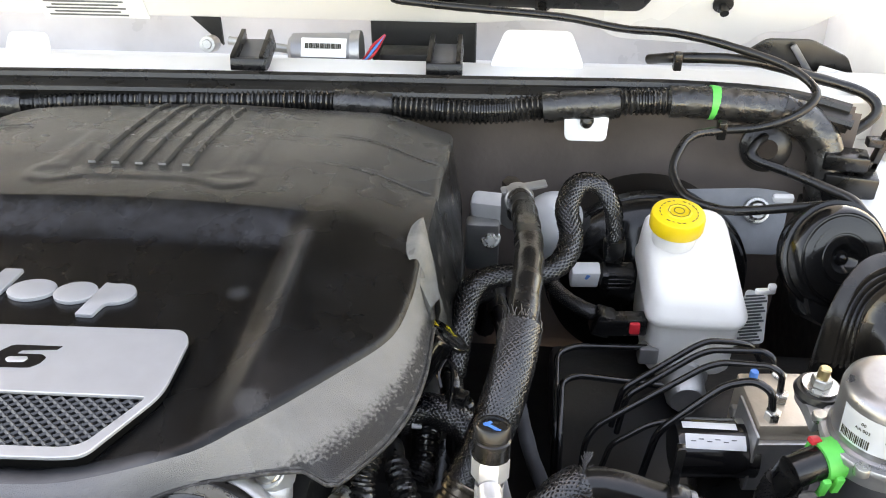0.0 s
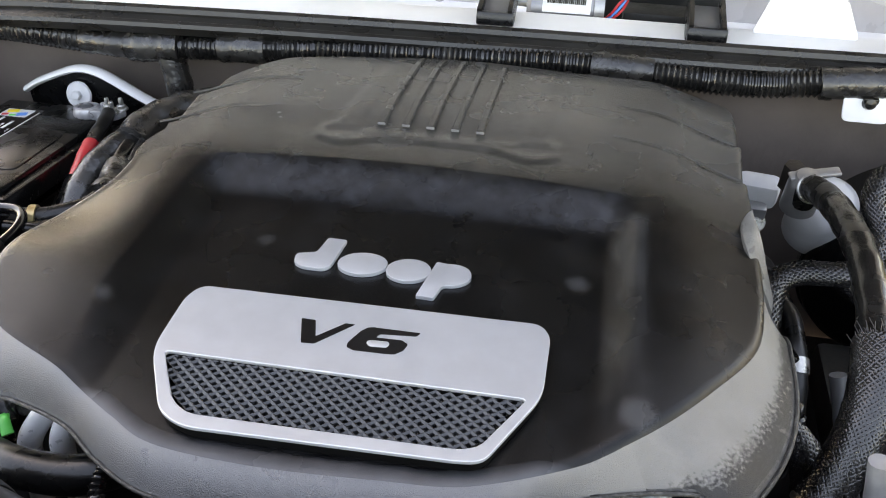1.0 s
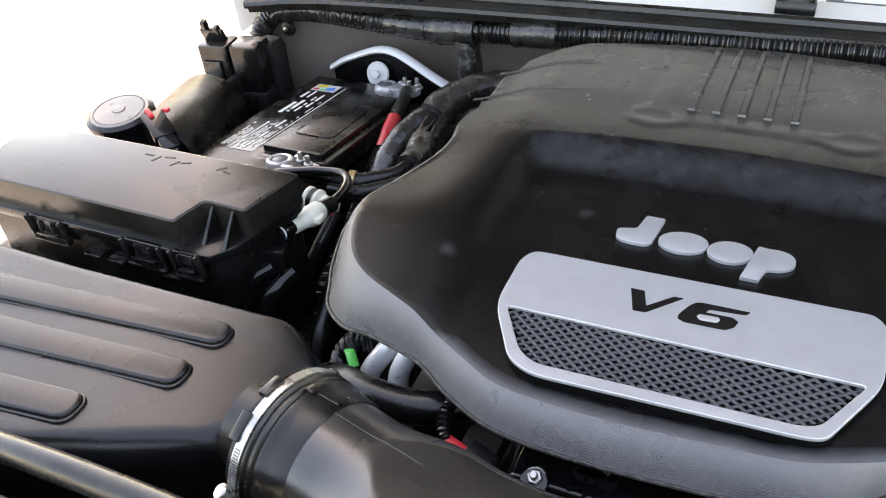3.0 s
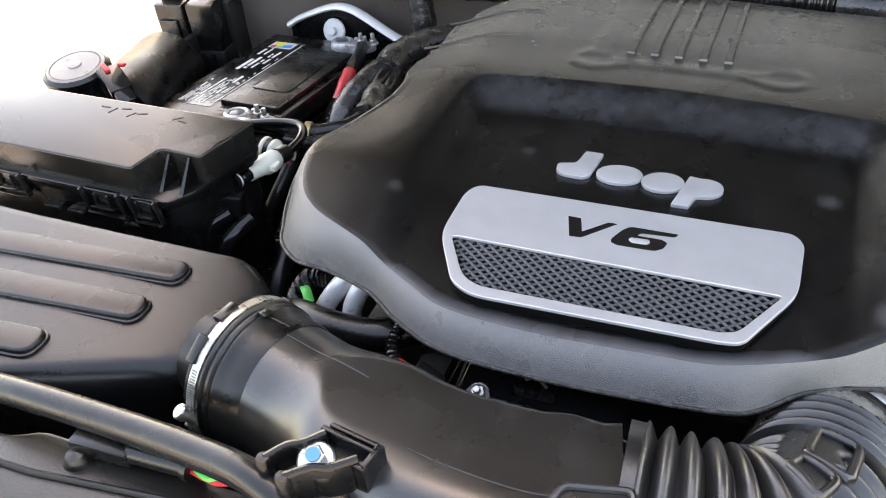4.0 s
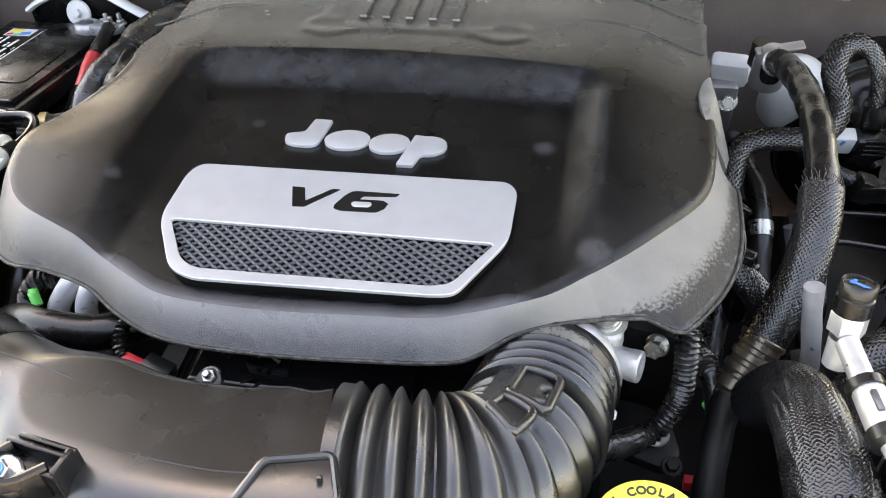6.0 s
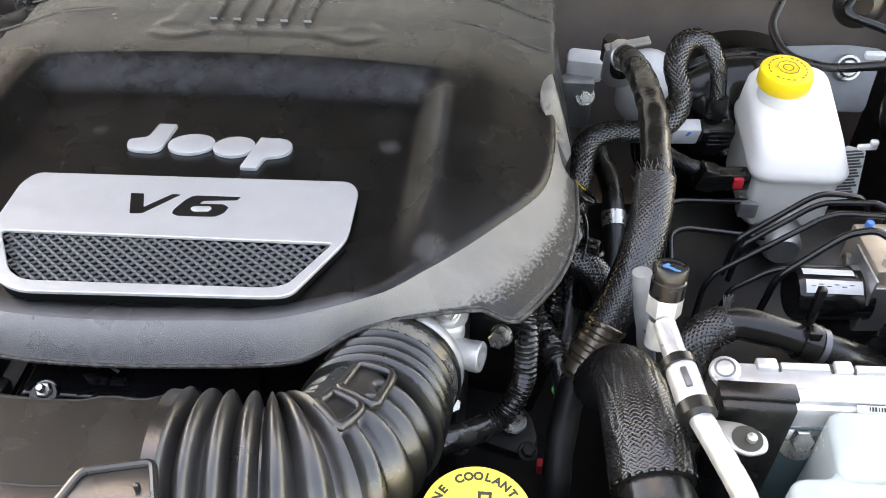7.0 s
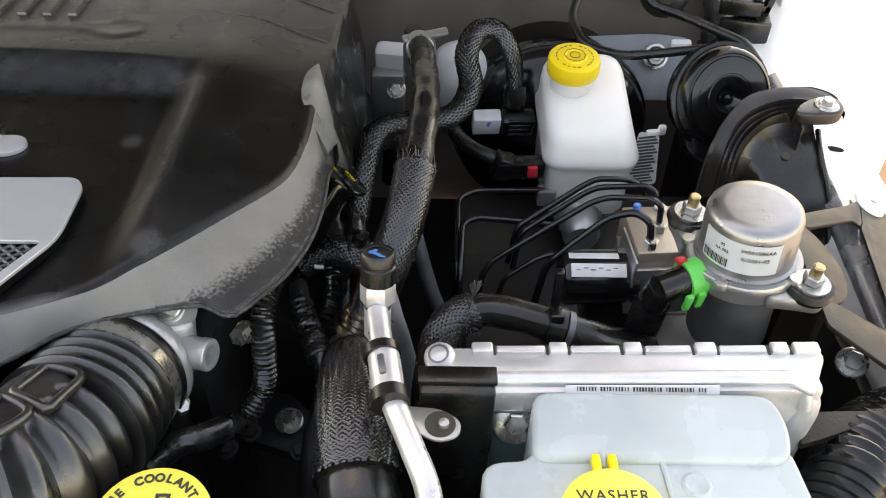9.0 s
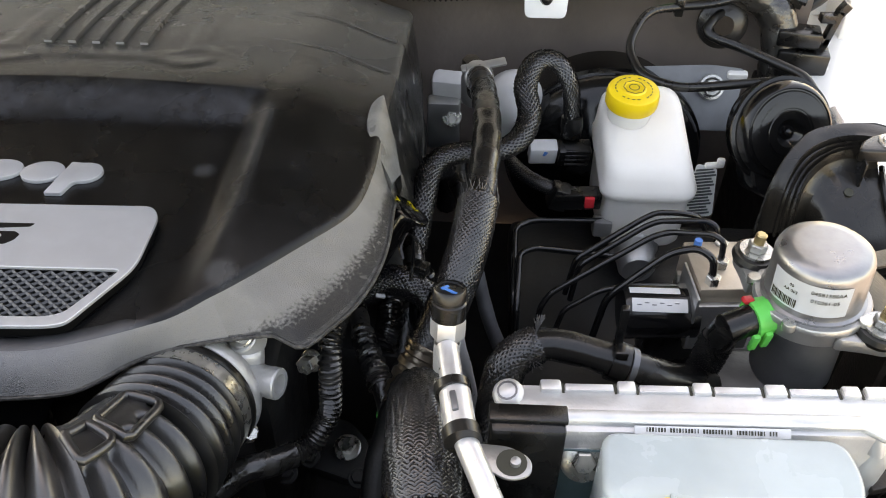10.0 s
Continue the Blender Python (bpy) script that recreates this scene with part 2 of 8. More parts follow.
TAPE = mat("wrinkled_tape", (0.010, 0.0098, 0.0095), 0.28, var=0.4, scale=60, bump=1.0, bump_scale=150, dust=0.30, dust_color=(0.17, 0.155, 0.14), dust_scale=25, spec=0.8)
CONDUIT = mat("dusty_conduit", (0.010, 0.0098, 0.0095), 0.24, var=0.3, scale=40, bump=0.1, dust=0.10, dust_color=(0.16, 0.145, 0.13), dust_scale=20, spec=0.7)
# Brightened copy of PIPE: light put into the colour of shaded pipes.
BRIGHT = mat("brightened_pipe", (0.8, 0.8, 0.81), 0.32, metal=0.25, var=0.06, scale=80, bump=0.08, bump_scale=500)
BRAID = mat("braid_core", (0.0025, 0.0025, 0.0026), 0.45, var=0.2, bump=0.2, bump_scale=900, spec=0.3)
STRAND = mat("braid_strand", (0.010, 0.010, 0.0105), 0.18, var=0.5, scale=60, bump=0.0, spec=0.85, dust=0.06, dust_color=(0.14, 0.135, 0.13), dust_scale=60)
GROUND = mat("sandy_gravel", (0.42, 0.36, 0.31), 0.9, var=0.45, scale=9, bump=1.0, bump_scale=60, dust=0.5, dust_color=(0.50, 0.44, 0.38), dust_scale=45)
MESH = mat("badge_mesh_plastic", (0.028, 0.029, 0.031), 0.25, var=0.15, bump=0.1, spec=0.6)
# Near-black and dull: puts the darkness inside holes into the colour.
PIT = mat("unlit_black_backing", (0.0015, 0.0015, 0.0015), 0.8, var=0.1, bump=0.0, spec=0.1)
TIP = mat("grey_rib_tip", (0.20, 0.20, 0.20), 0.4, var=0.2, bump=0.1)
SPECK = mat("speckled_cover_side", (0.006, 0.006, 0.006), 0.32, var=0.3, scale=25, bump=0.4, bump_scale=900)
masked(SPECK, (None, None, None), 0.01, (0.16, 0.155, 0.14), 0.7, 95, 0.60, 0.66, (1.5, 1.5, 0.5))


# ---- builders ----
class G:
    """Gathers faces of one part, in world metres."""

    def __init__(self):
        self.v, self.f, self.uv = [], [], []

    def add(self, v, f, uv=None):
        o = len(self.v)
        self.v += [tuple(p) for p in v]
        self.uv += [tuple(p) for p in uv] if uv is not None else [(p[0], p[1]) for p in v]
        self.f += [tuple(i + o for i in q) for q in f]
        return self

    def from_bm(self, bm, m=None):
        bm.verts.index_update()
        self.add([(m @ q.co) if m else q.co for q in bm.verts], [[q.index for q in f.verts] for f in bm.faces])
        bm.free()
        return self

    def box(self, size, at, bevel=0.002, rot=(0, 0, 0), taper=0.0, seg=2):
        bm = bmesh.new()
        bmesh.ops.create_cube(bm, size=1)
        for q in bm.verts:
            k = 1 - taper if q.co.z > 0 else 1
            q.co = Vector((q.co.x * size[0] * k, q.co.y * size[1] * k, q.co.z * size[2]))
        if bevel:
            bmesh.ops.bevel(bm, geom=bm.edges[:], offset=bevel, segments=seg, affect="EDGES", profile=0.5)
        return self.from_bm(bm, pose(*at, *rot))

    def prism(self, poly, z0, z1, bevel=0.0, m=None, seg=2, both=False):
        bm = bmesh.new()
        lo = [bm.verts.new((x, y, z0)) for x, y in poly]
        hi = [bm.verts.new((x, y, z1)) for x, y in poly]
        n = len(poly)
        top = bm.faces.new(hi)
        bot = bm.faces.new(lo[::-1])
        for i in range(n):
            bm.faces.new((lo[i], lo[(i + 1) % n], hi[(i + 1) % n], hi[i]))
        bmesh.ops.recalc_face_normals(bm, faces=bm.faces[:])
        if bevel:
            edges = list(top.edges) + (list(bot.edges) if both else [])
            bmesh.ops.bevel(bm, geom=edges, offset=bevel, segments=seg, affect="EDGES", profile=0.5)
        bmesh.ops.triangulate(bm, faces=[q for q in bm.faces if len(q.verts) > 4], ngon_method="EAR_CLIP")
        return self.from_bm(bm, m)

    def lathe(self, profile, m, seg=32, arc=360.0):
        v, f, uv = [], [], []
        n = len(profile)
        full = arc >= 360
        cols = seg if full else seg + 1
        for i in range(cols):
            a = radians(arc) * i / seg
            for r, z in profile:
                v.append(m @ Vector((r * math.cos(a), r * math.sin(a), z)))
                uv.append((r * a, z))
        for i in range(seg):
            j = (i + 1) % cols
            for k in range(n - 1):
                f.append((i * n + k, j * n + k, j * n + k + 1, i * n + k + 1))
        return self.add(v, f, uv)

    def tube(self, path, radius, seg=14, cap=True, flat=1.0, up=(0, 0, 1), turn=0.0):
        """Sweeps a ring along a path of points. radius: a number, or a function of (share of the length, metres). flat squeezes it along up."""
        pts = [Vector(p) for p in path]
        lens = [0.0]
        for a, b in zip(pts, pts[1:]):
            lens.append(lens[-1] + (b - a).length)
        total = lens[-1]
        v, f, uv = [], [], []
        side = None
        for i, p in enumerate(pts):
            d = (pts[min(i + 1, len(pts) - 1)] - pts[max(i - 1, 0)]).normalized()
            if side is None:
                side = d.cross(Vector(up))
                if side.length < 1e-4:
                    side = d.cross(Vector((1, 0, 0)))
            side = (side - d * side.dot(d)).normalized()
            nrm = side.cross(d)
            r = radius(lens[i] / total, lens[i]) if callable(radius) else radius
            for k in range(seg):
                a = 2 * math.pi * k / seg + turn
                v.append(p + side * (math.cos(a) * r) + nrm * (math.sin(a) * r * flat))
                uv.append((min(k, seg - k) * 2 * math.pi / seg * r, lens[i]))
        for i in range(len(pts) - 1):
            for k in range(seg):
                j = (k + 1) % seg
                f.append((i * seg + k, i * seg + j, (i + 1) * seg + j, (i + 1) * seg + k))
        if cap:
            f.append(tuple(range(seg))[::-1])
            f.append(tuple((len(pts) - 1) * seg + k for k in range(seg)))
        return self.add(v, f, uv)


def curve(points, step=0.006):
    """A smooth line through the points (centripetal spline), sampled at even steps."""
    p = [Vector(q) for q in points]
    p = [p[0] * 2 - p[1]] + p + [p[-1] * 2 - p[-2]]
    out = []
    for i in range(1, len(p) - 2):
        a, b, c, d = p[i - 1:i + 3]
        n = max(2, int((c - b).length / step))
        for k in range(n):
            t = k / n
            out.append(0.5 * ((2 * b) + (c - a) * t + (2 * a - 5 * b + 4 * c - d) * t * t + (3 * b - a - 3 * c + d) * t ** 3))
    out.append(p[-2])
    return out


def bent(points, r=0.012, n=5):
    """A bent pipe's line: straight legs with rounded corners."""
    p = [Vector(q) for q in points]
    out = [p[0]]
    for a, b, c in zip(p, p[1:], p[2:]):
        k = min(r, (a - b).length * 0.45, (c - b).length * 0.45)
        s, e = b + (a - b).normalized() * k, b + (c - b).normalized() * k
        for i in range(n + 1):
            t = i / n
            out.append(s * (1 - t) ** 2 + b * 2 * t * (1 - t) + e * t * t)
    out.append(p[-1])
    return out


def rounded(poly, r, n=4):
    """A polygon with its corners rounded; r: one radius, or one for each corner."""
    out = []
    k = len(poly)
    for i in range(k):
        a, b, c = (Vector((*poly[(i + j) % k], 0)) for j in (-1, 0, 1))
        q = r[i] if isinstance(r, (list, tuple)) else r
        q = min(q, (a - b).length * 0.48, (c - b).length * 0.48)
        s, e = b + (a - b).normalized() * q, b + (c - b).normalized() * q
        for j in range(n + 1):
            t = j / n
            w = s * (1 - t) ** 2 + b * 2 * t * (1 - t) + e * t * t
            out.append((w.x, w.y))
    return out


def facing(at, way, spin=0):
    """A pose at a place whose z axis points along way."""
    return Matrix.Translation(at) @ Vector(way).to_track_quat("Z", "Y").to_matrix().to_4x4() @ pose(0, 0, 0, 0, 0, spin)


ORIGIN = {}


def mesh_from(name, g, material, base=(0, 0, 0), angle=38, smooth=True):
    me = bpy.data.meshes.new(name)
    b = Vector(base)
    me.from_pydata([tuple(Vector(p) - b) for p in g.v], [], g.f)
    lay = me.uv_layers.new(name="UVMap")
    idx = np.empty(len(me.loops), dtype=np.int32)
    me.loops.foreach_get("vertex_index", idx)
    lay.data.foreach_set("uv", np.asarray(g.uv, dtype=np.float32)[idx].ravel())
    me.materials.append(material)
    bm = bmesh.new()
    bm.from_mesh(me)
    bmesh.ops.delete(bm, geom=[q for q in bm.verts if not q.link_faces], context="VERTS")
    bmesh.ops.recalc_face_normals(bm, faces=bm.faces[:])
    bm.to_mesh(me)
    bm.free()
    if smooth:
        me.shade_smooth()
        me.set_sharp_from_angle(angle=radians(angle))
    me.validate()
    return me


def thing(name, at, label, category, group="", kind=""):
    """An Empty at a thing's base, to carry its parts."""
    ob = new(name)
    ob.location, ob.empty_display_size = at, 0.02
    ORIGIN[ob.name] = Vector(at)
    return tagged(ob, label, category, group, kind)


def part(name, g, material, parent, label="", angle=38):
    ob = new(name, mesh_from(name, g, material, ORIGIN[parent.name], angle))
    ob.parent = parent
    ORIGIN[ob.name] = ORIGIN[parent.name]
    return tagged(ob, label)


def solid(name, g, material, label, category="", group="", kind="", at=None, angle=38):
    """A thing that is one mesh."""
    if at is None:
        a = np.array(g.v)
        at = ((a[:, 0].min() + a[:, 0].max()) / 2, (a[:, 1].min() + a[:, 1].max()) / 2, a[:, 2].min())
    ob = new(name, mesh_from(name, g, material, at, angle))
    ob.location = at
    ORIGIN[ob.name] = Vector(at)
    return tagged(ob, label, category, group, kind)


def text_geo(words, size, m, depth=0.0004, shear=0.0, spacing=1.0, bold=0.0):
    """Writing in the built-in font, as flat solid letters in the pose m."""
    cu = bpy.data.curves.new("words", "FONT")
    cu.body, cu.size, cu.extrude, cu.shear, cu.space_character = words, size, depth, shear, spacing
    cu.align_x, cu.align_y, cu.offset, cu.resolution_u = "CENTER", "CENTER", bold, 3
    ob = bpy.data.objects.new("words", cu)
    me = bpy.data.meshes.new_from_object(ob)
    g = G().add([m @ q.co for q in me.vertices], [list(q.vertices) for q in me.polygons])
    bpy.data.objects.remove(ob)
    bpy.data.curves.remove(cu)
    bpy.data.meshes.remove(me)
    return g


def bolt_geo(g, at, way=(0, 0, 1), r=0.007, h=0.006, flange=0.0, stud=0.0):
    """A hexagon head with its washer, and the stud that stands out of a nut."""
    m = facing(at, way)
    if flange:
        g.lathe([(0, 0), (flange, 0), (flange, 0.0012), (flange * 0.9, 0.0022), (0, 0.0022)], m, 20)
    hexa = [(r * math.cos(radians(60 * i)), r * math.sin(radians(60 * i))) for i in range(6)]
    g.prism(hexa, 0.001, 0.001 + h, 0.0008, m, 1)
    if stud:
        g.lathe([(r * 0.5, h), (r * 0.5, h + stud - 0.001), (r * 0.4, h + stud), (0, h + stud)], m, 12)
    return g


def ramp(a, b, x):
    return min(1, max(0, (x - a) / (b - a)))


def smooth(a, b, x):
    t = min(1, max(0, (x - a) / (b - a)))
    return t * t * (3 - 2 * t)

# ---- the car's body round the bay ----
g = G()
N = 48
for i in range(N + 1):
    for j in range(N + 1):
        a, b = (2 * i / N - 1), (2 * j / N - 1)
        x, y = math.copysign(abs(a) ** 3 * 400, a), math.copysign(abs(b) ** 3 * 400, b)
        g.v.append((x, y, 0.02 * noise.noise(Vector((x * 0.6, y * 0.6, 0)))))
        g.uv.append((x, y))
g.f = [(i * (N + 1) + j, (i + 1) * (N + 1) + j, (i + 1) * (N + 1) + j + 1, i * (N + 1) + j + 1) for i in range(N) for j in range(N)]
solid("ground", g, GROUND, "sunlit sandy brown gravel ground round the car", "ground", kind="structure", at=(0, 0, 0))
# The car's shade on the gravel, painted as a brown patch.
rnd = random.Random(5)
rim = [(1.95 + (0.78 + rnd.uniform(-0.07, 0.07)) * math.cos(radians(a)), 1.35 + (0.86 + rnd.uniform(-0.07, 0.07)) * math.sin(radians(a))) for a in range(0, 360, 8)]
g = G()
g.prism(rim, 0.002, 0.008, 0.002)
solid("ground_shade_patch", g, mat("shaded_ground_brown", (0.13, 0.085, 0.055), 0.9, var=0.5, scale=14, bump=1.0, bump_scale=90, dust=0.5, dust_color=(0.19, 0.135, 0.095), dust_scale=60), "patch of ground beside the car, its shade painted brown", "soil", kind="structure", at=(0, 0, 0))

# firewall with its sound liner, and the cowl above it
g = G()
cols = 60
for i in range(cols + 1):
    x = -0.74 + 1.50 * i / cols
    for k, z in enumerate((0.55, 0.75, 0.9, 1.0, 1.06, 1.1, 1.125)):
        y = 1.005 - 0.06 * smooth(0.5, 0.85, abs(x)) + 0.004 * noise.noise(Vector((x * 9, z * 9, 1)))
        y -= 0.012 * smooth(0.02, 0.0, abs(x - 0.30)) * smooth(1.08, 1.04, z)
        g.v.append((x, y, z))
        g.uv.append((x, z))
g.f = [(i * 7 + k, (i + 1) * 7 + k, (i + 1) * 7 + k + 1, i * 7 + k + 1) for i in range(cols) for k in range(6)]
n0 = len(g.v)
g.v += [(x, y + 0.02, z) for x, y, z in g.v]
g.uv += g.uv[:]
g.f += [tuple(n0 + q for q in f) for f in g.f]
solid("firewall", g, LINER, "dusty grey-brown sound liner on the firewall behind the engine", "firewall", kind="structure")

cw = thing("cowl", (0, 1.1, 1.0), "white painted cowl trough below the raised hood", "cowl", kind="structure")
part("edge_flange", G().box((1.66, 0.075, 0.012), (0, 1.025, 1.128), 0.004), COWL, cw)
part("front_wall", G().box((1.66, 0.012, 0.09), (0, 1.063, 1.088), 0.003), COWL, cw)
part("trough_floor", G().box((1.66, 0.26, 0.012), (0, 1.19, 1.045), 0.003), COWL, cw)
part("rear_wall", G().box((1.66, 0.014, 0.5), (0, 1.325, 1.26), 0.003, rot=(-8, 0, 0)), mat("grey_cowl_paint", (0.58, 0.58, 0.58), 0.35, var=0.15, scale=8, bump=0.05), cw)
# Solid dark slab in place of the shade behind the motor.
part("recess_shade_slab", G().box((0.155, 0.03, 0.16), (0.215, 1.215, 1.10), 0.004), DARK, cw, "dark slab for the shaded recess behind the wiper motor")
# Dark wedge painted for a shaded gap; nothing is cut out.
part("gap_shade_wedge", G().prism([(-0.135, 1.150), (-0.085, 1.150), (-0.085, 1.10)], 0, 0.006, 0, Matrix.Translation((0, 1.2, 0)) @ pose(0, 0, 0, 90, 0, 0)), DARK, cw)
for sx in (-1, 1):
    part("end_wall", G().box((0.014, 0.33, 0.14), (sx * 0.83, 1.16, 1.10), 0.003), COWL, cw)

ws = thing("weatherstrip", (0, 0.97, 1.12), "black ribbed rubber weatherstrip along the cowl edge", "seal", kind="structure")
line = [(-0.72, 0.915, 1.140), (-0.6, 0.945, 1.142), (-0.3, 0.965, 1.142), (0, 0.975, 1.142), (0.3, 0.98, 1.142), (0.55, 0.985, 1.142), (0.68, 0.975, 1.138), (0.745, 0.955, 1.130)]
for name, dy, dz, r in (("bead", 0, 0, 0.0075), ("lip", -0.017, -0.012, 0.0065), ("rear_lip", 0.016, -0.006, 0.005), ("base_strip", -0.006, -0.016, 0.0125), ("back_strip", 0.010, -0.014, 0.009)):
    part(name, G().tube(curve([(x, y + dy, z + dz) for x, y, z in line], 0.03), r, 8), SEAL, ws)

# raised hood: inner skin with a thickness, leaning forward over the bay
hood = thing("hood", (0, 1.2, 1.12), "raised white hood seen from its underside", "hood")
HP = Matrix.Translation((0, 1.2, 1.128)) @ pose(0, 0, 0, -64, 0, 0)


g = G()
outline = rounded([(-0.87, -0.07), (-0.80, -0.034), (-0.62, -0.014), (-0.2, -0.014), (0.30, -0.014), (0.36, -0.022), (0.46, -0.018), (0.49, 0.008), (0.68, 0.020), (0.70, -0.012), (0.745, -0.008), (0.84, -0.09), (0.78, -1.05), (0.6, -1.16), (-0.6, -1.16), (-0.84, -1.05)], 0.03)
g.prism(outline, 0.0, 0.03, 0.006, HP, both=True)
part("inner_skin", g, WHITE, hood)
# Pad lies out of view; its extent is set by the cover's reflections.
g = G()
g.prism(rounded([(-0.74, -0.25), (0.70, -0.25), (0.68, -1.10), (-0.72, -1.10)], 0.03), -0.014, -0.001, 0.005, HP, both=True)
part("insulation_pad", g, BLACK, hood, "black hood insulation pad")
g = G()
g.prism(rounded([(0.17, -0.062), (0.52, -0.056), (0.535, -0.085), (0.50, -0.12), (0.19, -0.12)], 0.012), -0.012, -0.001, 0.003, HP, both=True)
part("trim_pad", g, BLACK, hood, "black trim pad on the hood edge")
g = G()
g.prism(rounded([(-0.35, -0.012), (-0.19, -0.012), (-0.19, -0.05), (-0.35, -0.05)], 0.002), -0.0015, -0.0005, 0, HP)
part("sticker", g, LABEL, hood, "pale printed sticker")
g = G()
for k in range(5):
    g.box((0.12 - 0.02 * (k % 2), 0.0028, 0.0006), (-0.28, -0.018 - 0.0065 * k, -0.002), 0, (0, 0, 0))
g.v = [tuple(HP @ Vector(q)) for q in g.v]
part("sticker_print", g, GREY_STEEL, hood)
for hx, hs in ((0.385, 0.06), (0.63, 0.065)):
    g = G()
    g.lathe([(0, -0.02), (0.006, -0.02), (0.006, -0.006), (0.014, -0.004), (0.014, 0.0), (0, 0)], HP @ Matrix.Translation((hx, -hs, 0)), 14)
    part("rubber_plug", g, RUBBER, hood)

# inner side panels and fender tops
for sx, name in ((-1, "fender_left"), (1, "fender_right")):
    f = thing(name, (sx * 0.8, 0.4, 0.7), "white painted front fender with bright sunlit top", "fender", kind="structure")
    g = G()
    inner = 0.745
    rows = []
    prof = [(inner - 0.012, 0.72), (inner - 0.008, 1.02), (inner, 1.038), (inner + 0.02, 1.045), (inner + 0.05, 1.035), (inner + 0.11, 1.01), (inner + 0.16, 0.96), (inner + 0.19, 0.85), (inner + 0.19, 0.6)]
    ys = [-0.12, 0.0, 0.15, 0.3, 0.45, 0.6, 0.70, 0.74, 0.77, 0.80, 0.84, 0.9, 1.05, 1.25]
    if sx > 0:
        prof = prof[:4] + [(inner + 0.05, 1.037), (inner + 0.080, 1.030), (inner + 0.087, 1.018), (inner + 0.091, 0.96), (inner + 0.094, 0.6)]
    for y in ys:
        w = 0.62 + 0.38 * smooth(-0.1, 0.5, y)
        for x, z in prof:
            flare = 1 + 1.1 * smooth(0.76, 0.83, y) if sx > 0 and x > inner else 1
            g.v.append((sx * (inner - 0.012 + (x - inner + 0.012) * w * flare), y, z))
            g.uv.append((y, z))
    k = len(prof)
    g.f = [(i * k + j, (i + 1) * k + j, (i + 1) * k + j + 1, i * k + j + 1) for i in range(len(ys) - 1) for j in range(k - 1)]
    part("wing", g, WHITE, f)
    if sx > 0:
        hole = [(0.011 * math.cos(radians(a)), 0.0045 * math.sin(radians(a))) for a in range(0, 360, 15)]
        # Flat black ellipse painted as the dark inside of a slot.
        part("slot_hole", G().prism(hole, 0.0, 0.0006, 0, Matrix.Translation((0.788, 0.684, 1.0392)) @ pose(0, 0, 0, 0, 15, 14)), PIT, f, "dark slot in the fender flange")
    g = G()
    g.box((0.012, 1.05, 0.5), (sx * 0.722, 0.45, 0.76 + (0.033 if sx < 0 else 0)), 0.003)
    part("inner_apron", g, DARK, f, "dark inner wheel apron")

g = G()
g.box((1.42, 1.1, 0.02), (0, 0.45, 0.70), 0.004)
solid("bay_floor", g, FLOORMAT, "dark grimy floor of the engine bay under the parts", "undertray", kind="structure")

# radiator support across the front
g = G()
g.box((1.4, 0.05, 0.5), (0, 0.09, 0.86), 0.01)
solid("radiator_support", g, DARK, "black radiator support across the front of the bay", "radiator support", kind="structure")

# unseen white panel in front of the support, added to bounce light onto the duct
g = G()
nose = [(0.03, 0.95), (0.03, 1.045), (0.01, 1.06), (-0.06, 1.055), (-0.13, 1.03), (-0.17, 0.98), (-0.18, 0.85), (-0.17, 0.45)]
xs = [-0.9 + 0.15 * i for i in range(13)]
for x in xs:
    for y, z in nose:
        g.v.append((x, y + 0.10 * abs(x) ** 3, z))
        g.uv.append((x, y))
K = len(nose)
g.f = [(i * K + j, (i + 1) * K + j, (i + 1) * K + j + 1, i * K + j + 1) for i in range(12) for j in range(K - 1)]
solid("bounce_panel", g, WHITE, "unseen white panel across the car's front, bounces light onto the duct", "body panel", kind="structure")

# ---- engine cover ----
CREASE = [(-0.262, 0.82), (-0.268, 0.76), (-0.268, 0.70), (-0.262, 0.672), (-0.268, 0.650), (-0.267, 0.625), (-0.259, 0.602), (-0.257, 0.575), (-0.263, 0.550), (-0.279, 0.514), (-0.284, 0.47), (-0.268, 0.410), (-0.237, 0.373),
          (-0.175, 0.346), (-0.133, 0.324), (-0.098, 0.309), (-0.032, 0.305), (0.042, 0.309), (0.095, 0.315), (0.145, 0.339), (0.196, 0.379), (0.232, 0.419),
          (0.262, 0.465), (0.272, 0.515), (0.274, 0.57), (0.276, 0.64), (0.278, 0.72), (0.281, 0.80), (0.280, 0.868), (0.262, 0.884), (0.19, 0.898), (0.10, 0.91),
          (0.05, 0.92), (0.0, 0.925), (-0.06, 0.918), (-0.128, 0.895), (-0.20, 0.857), (-0.245, 0.835)]
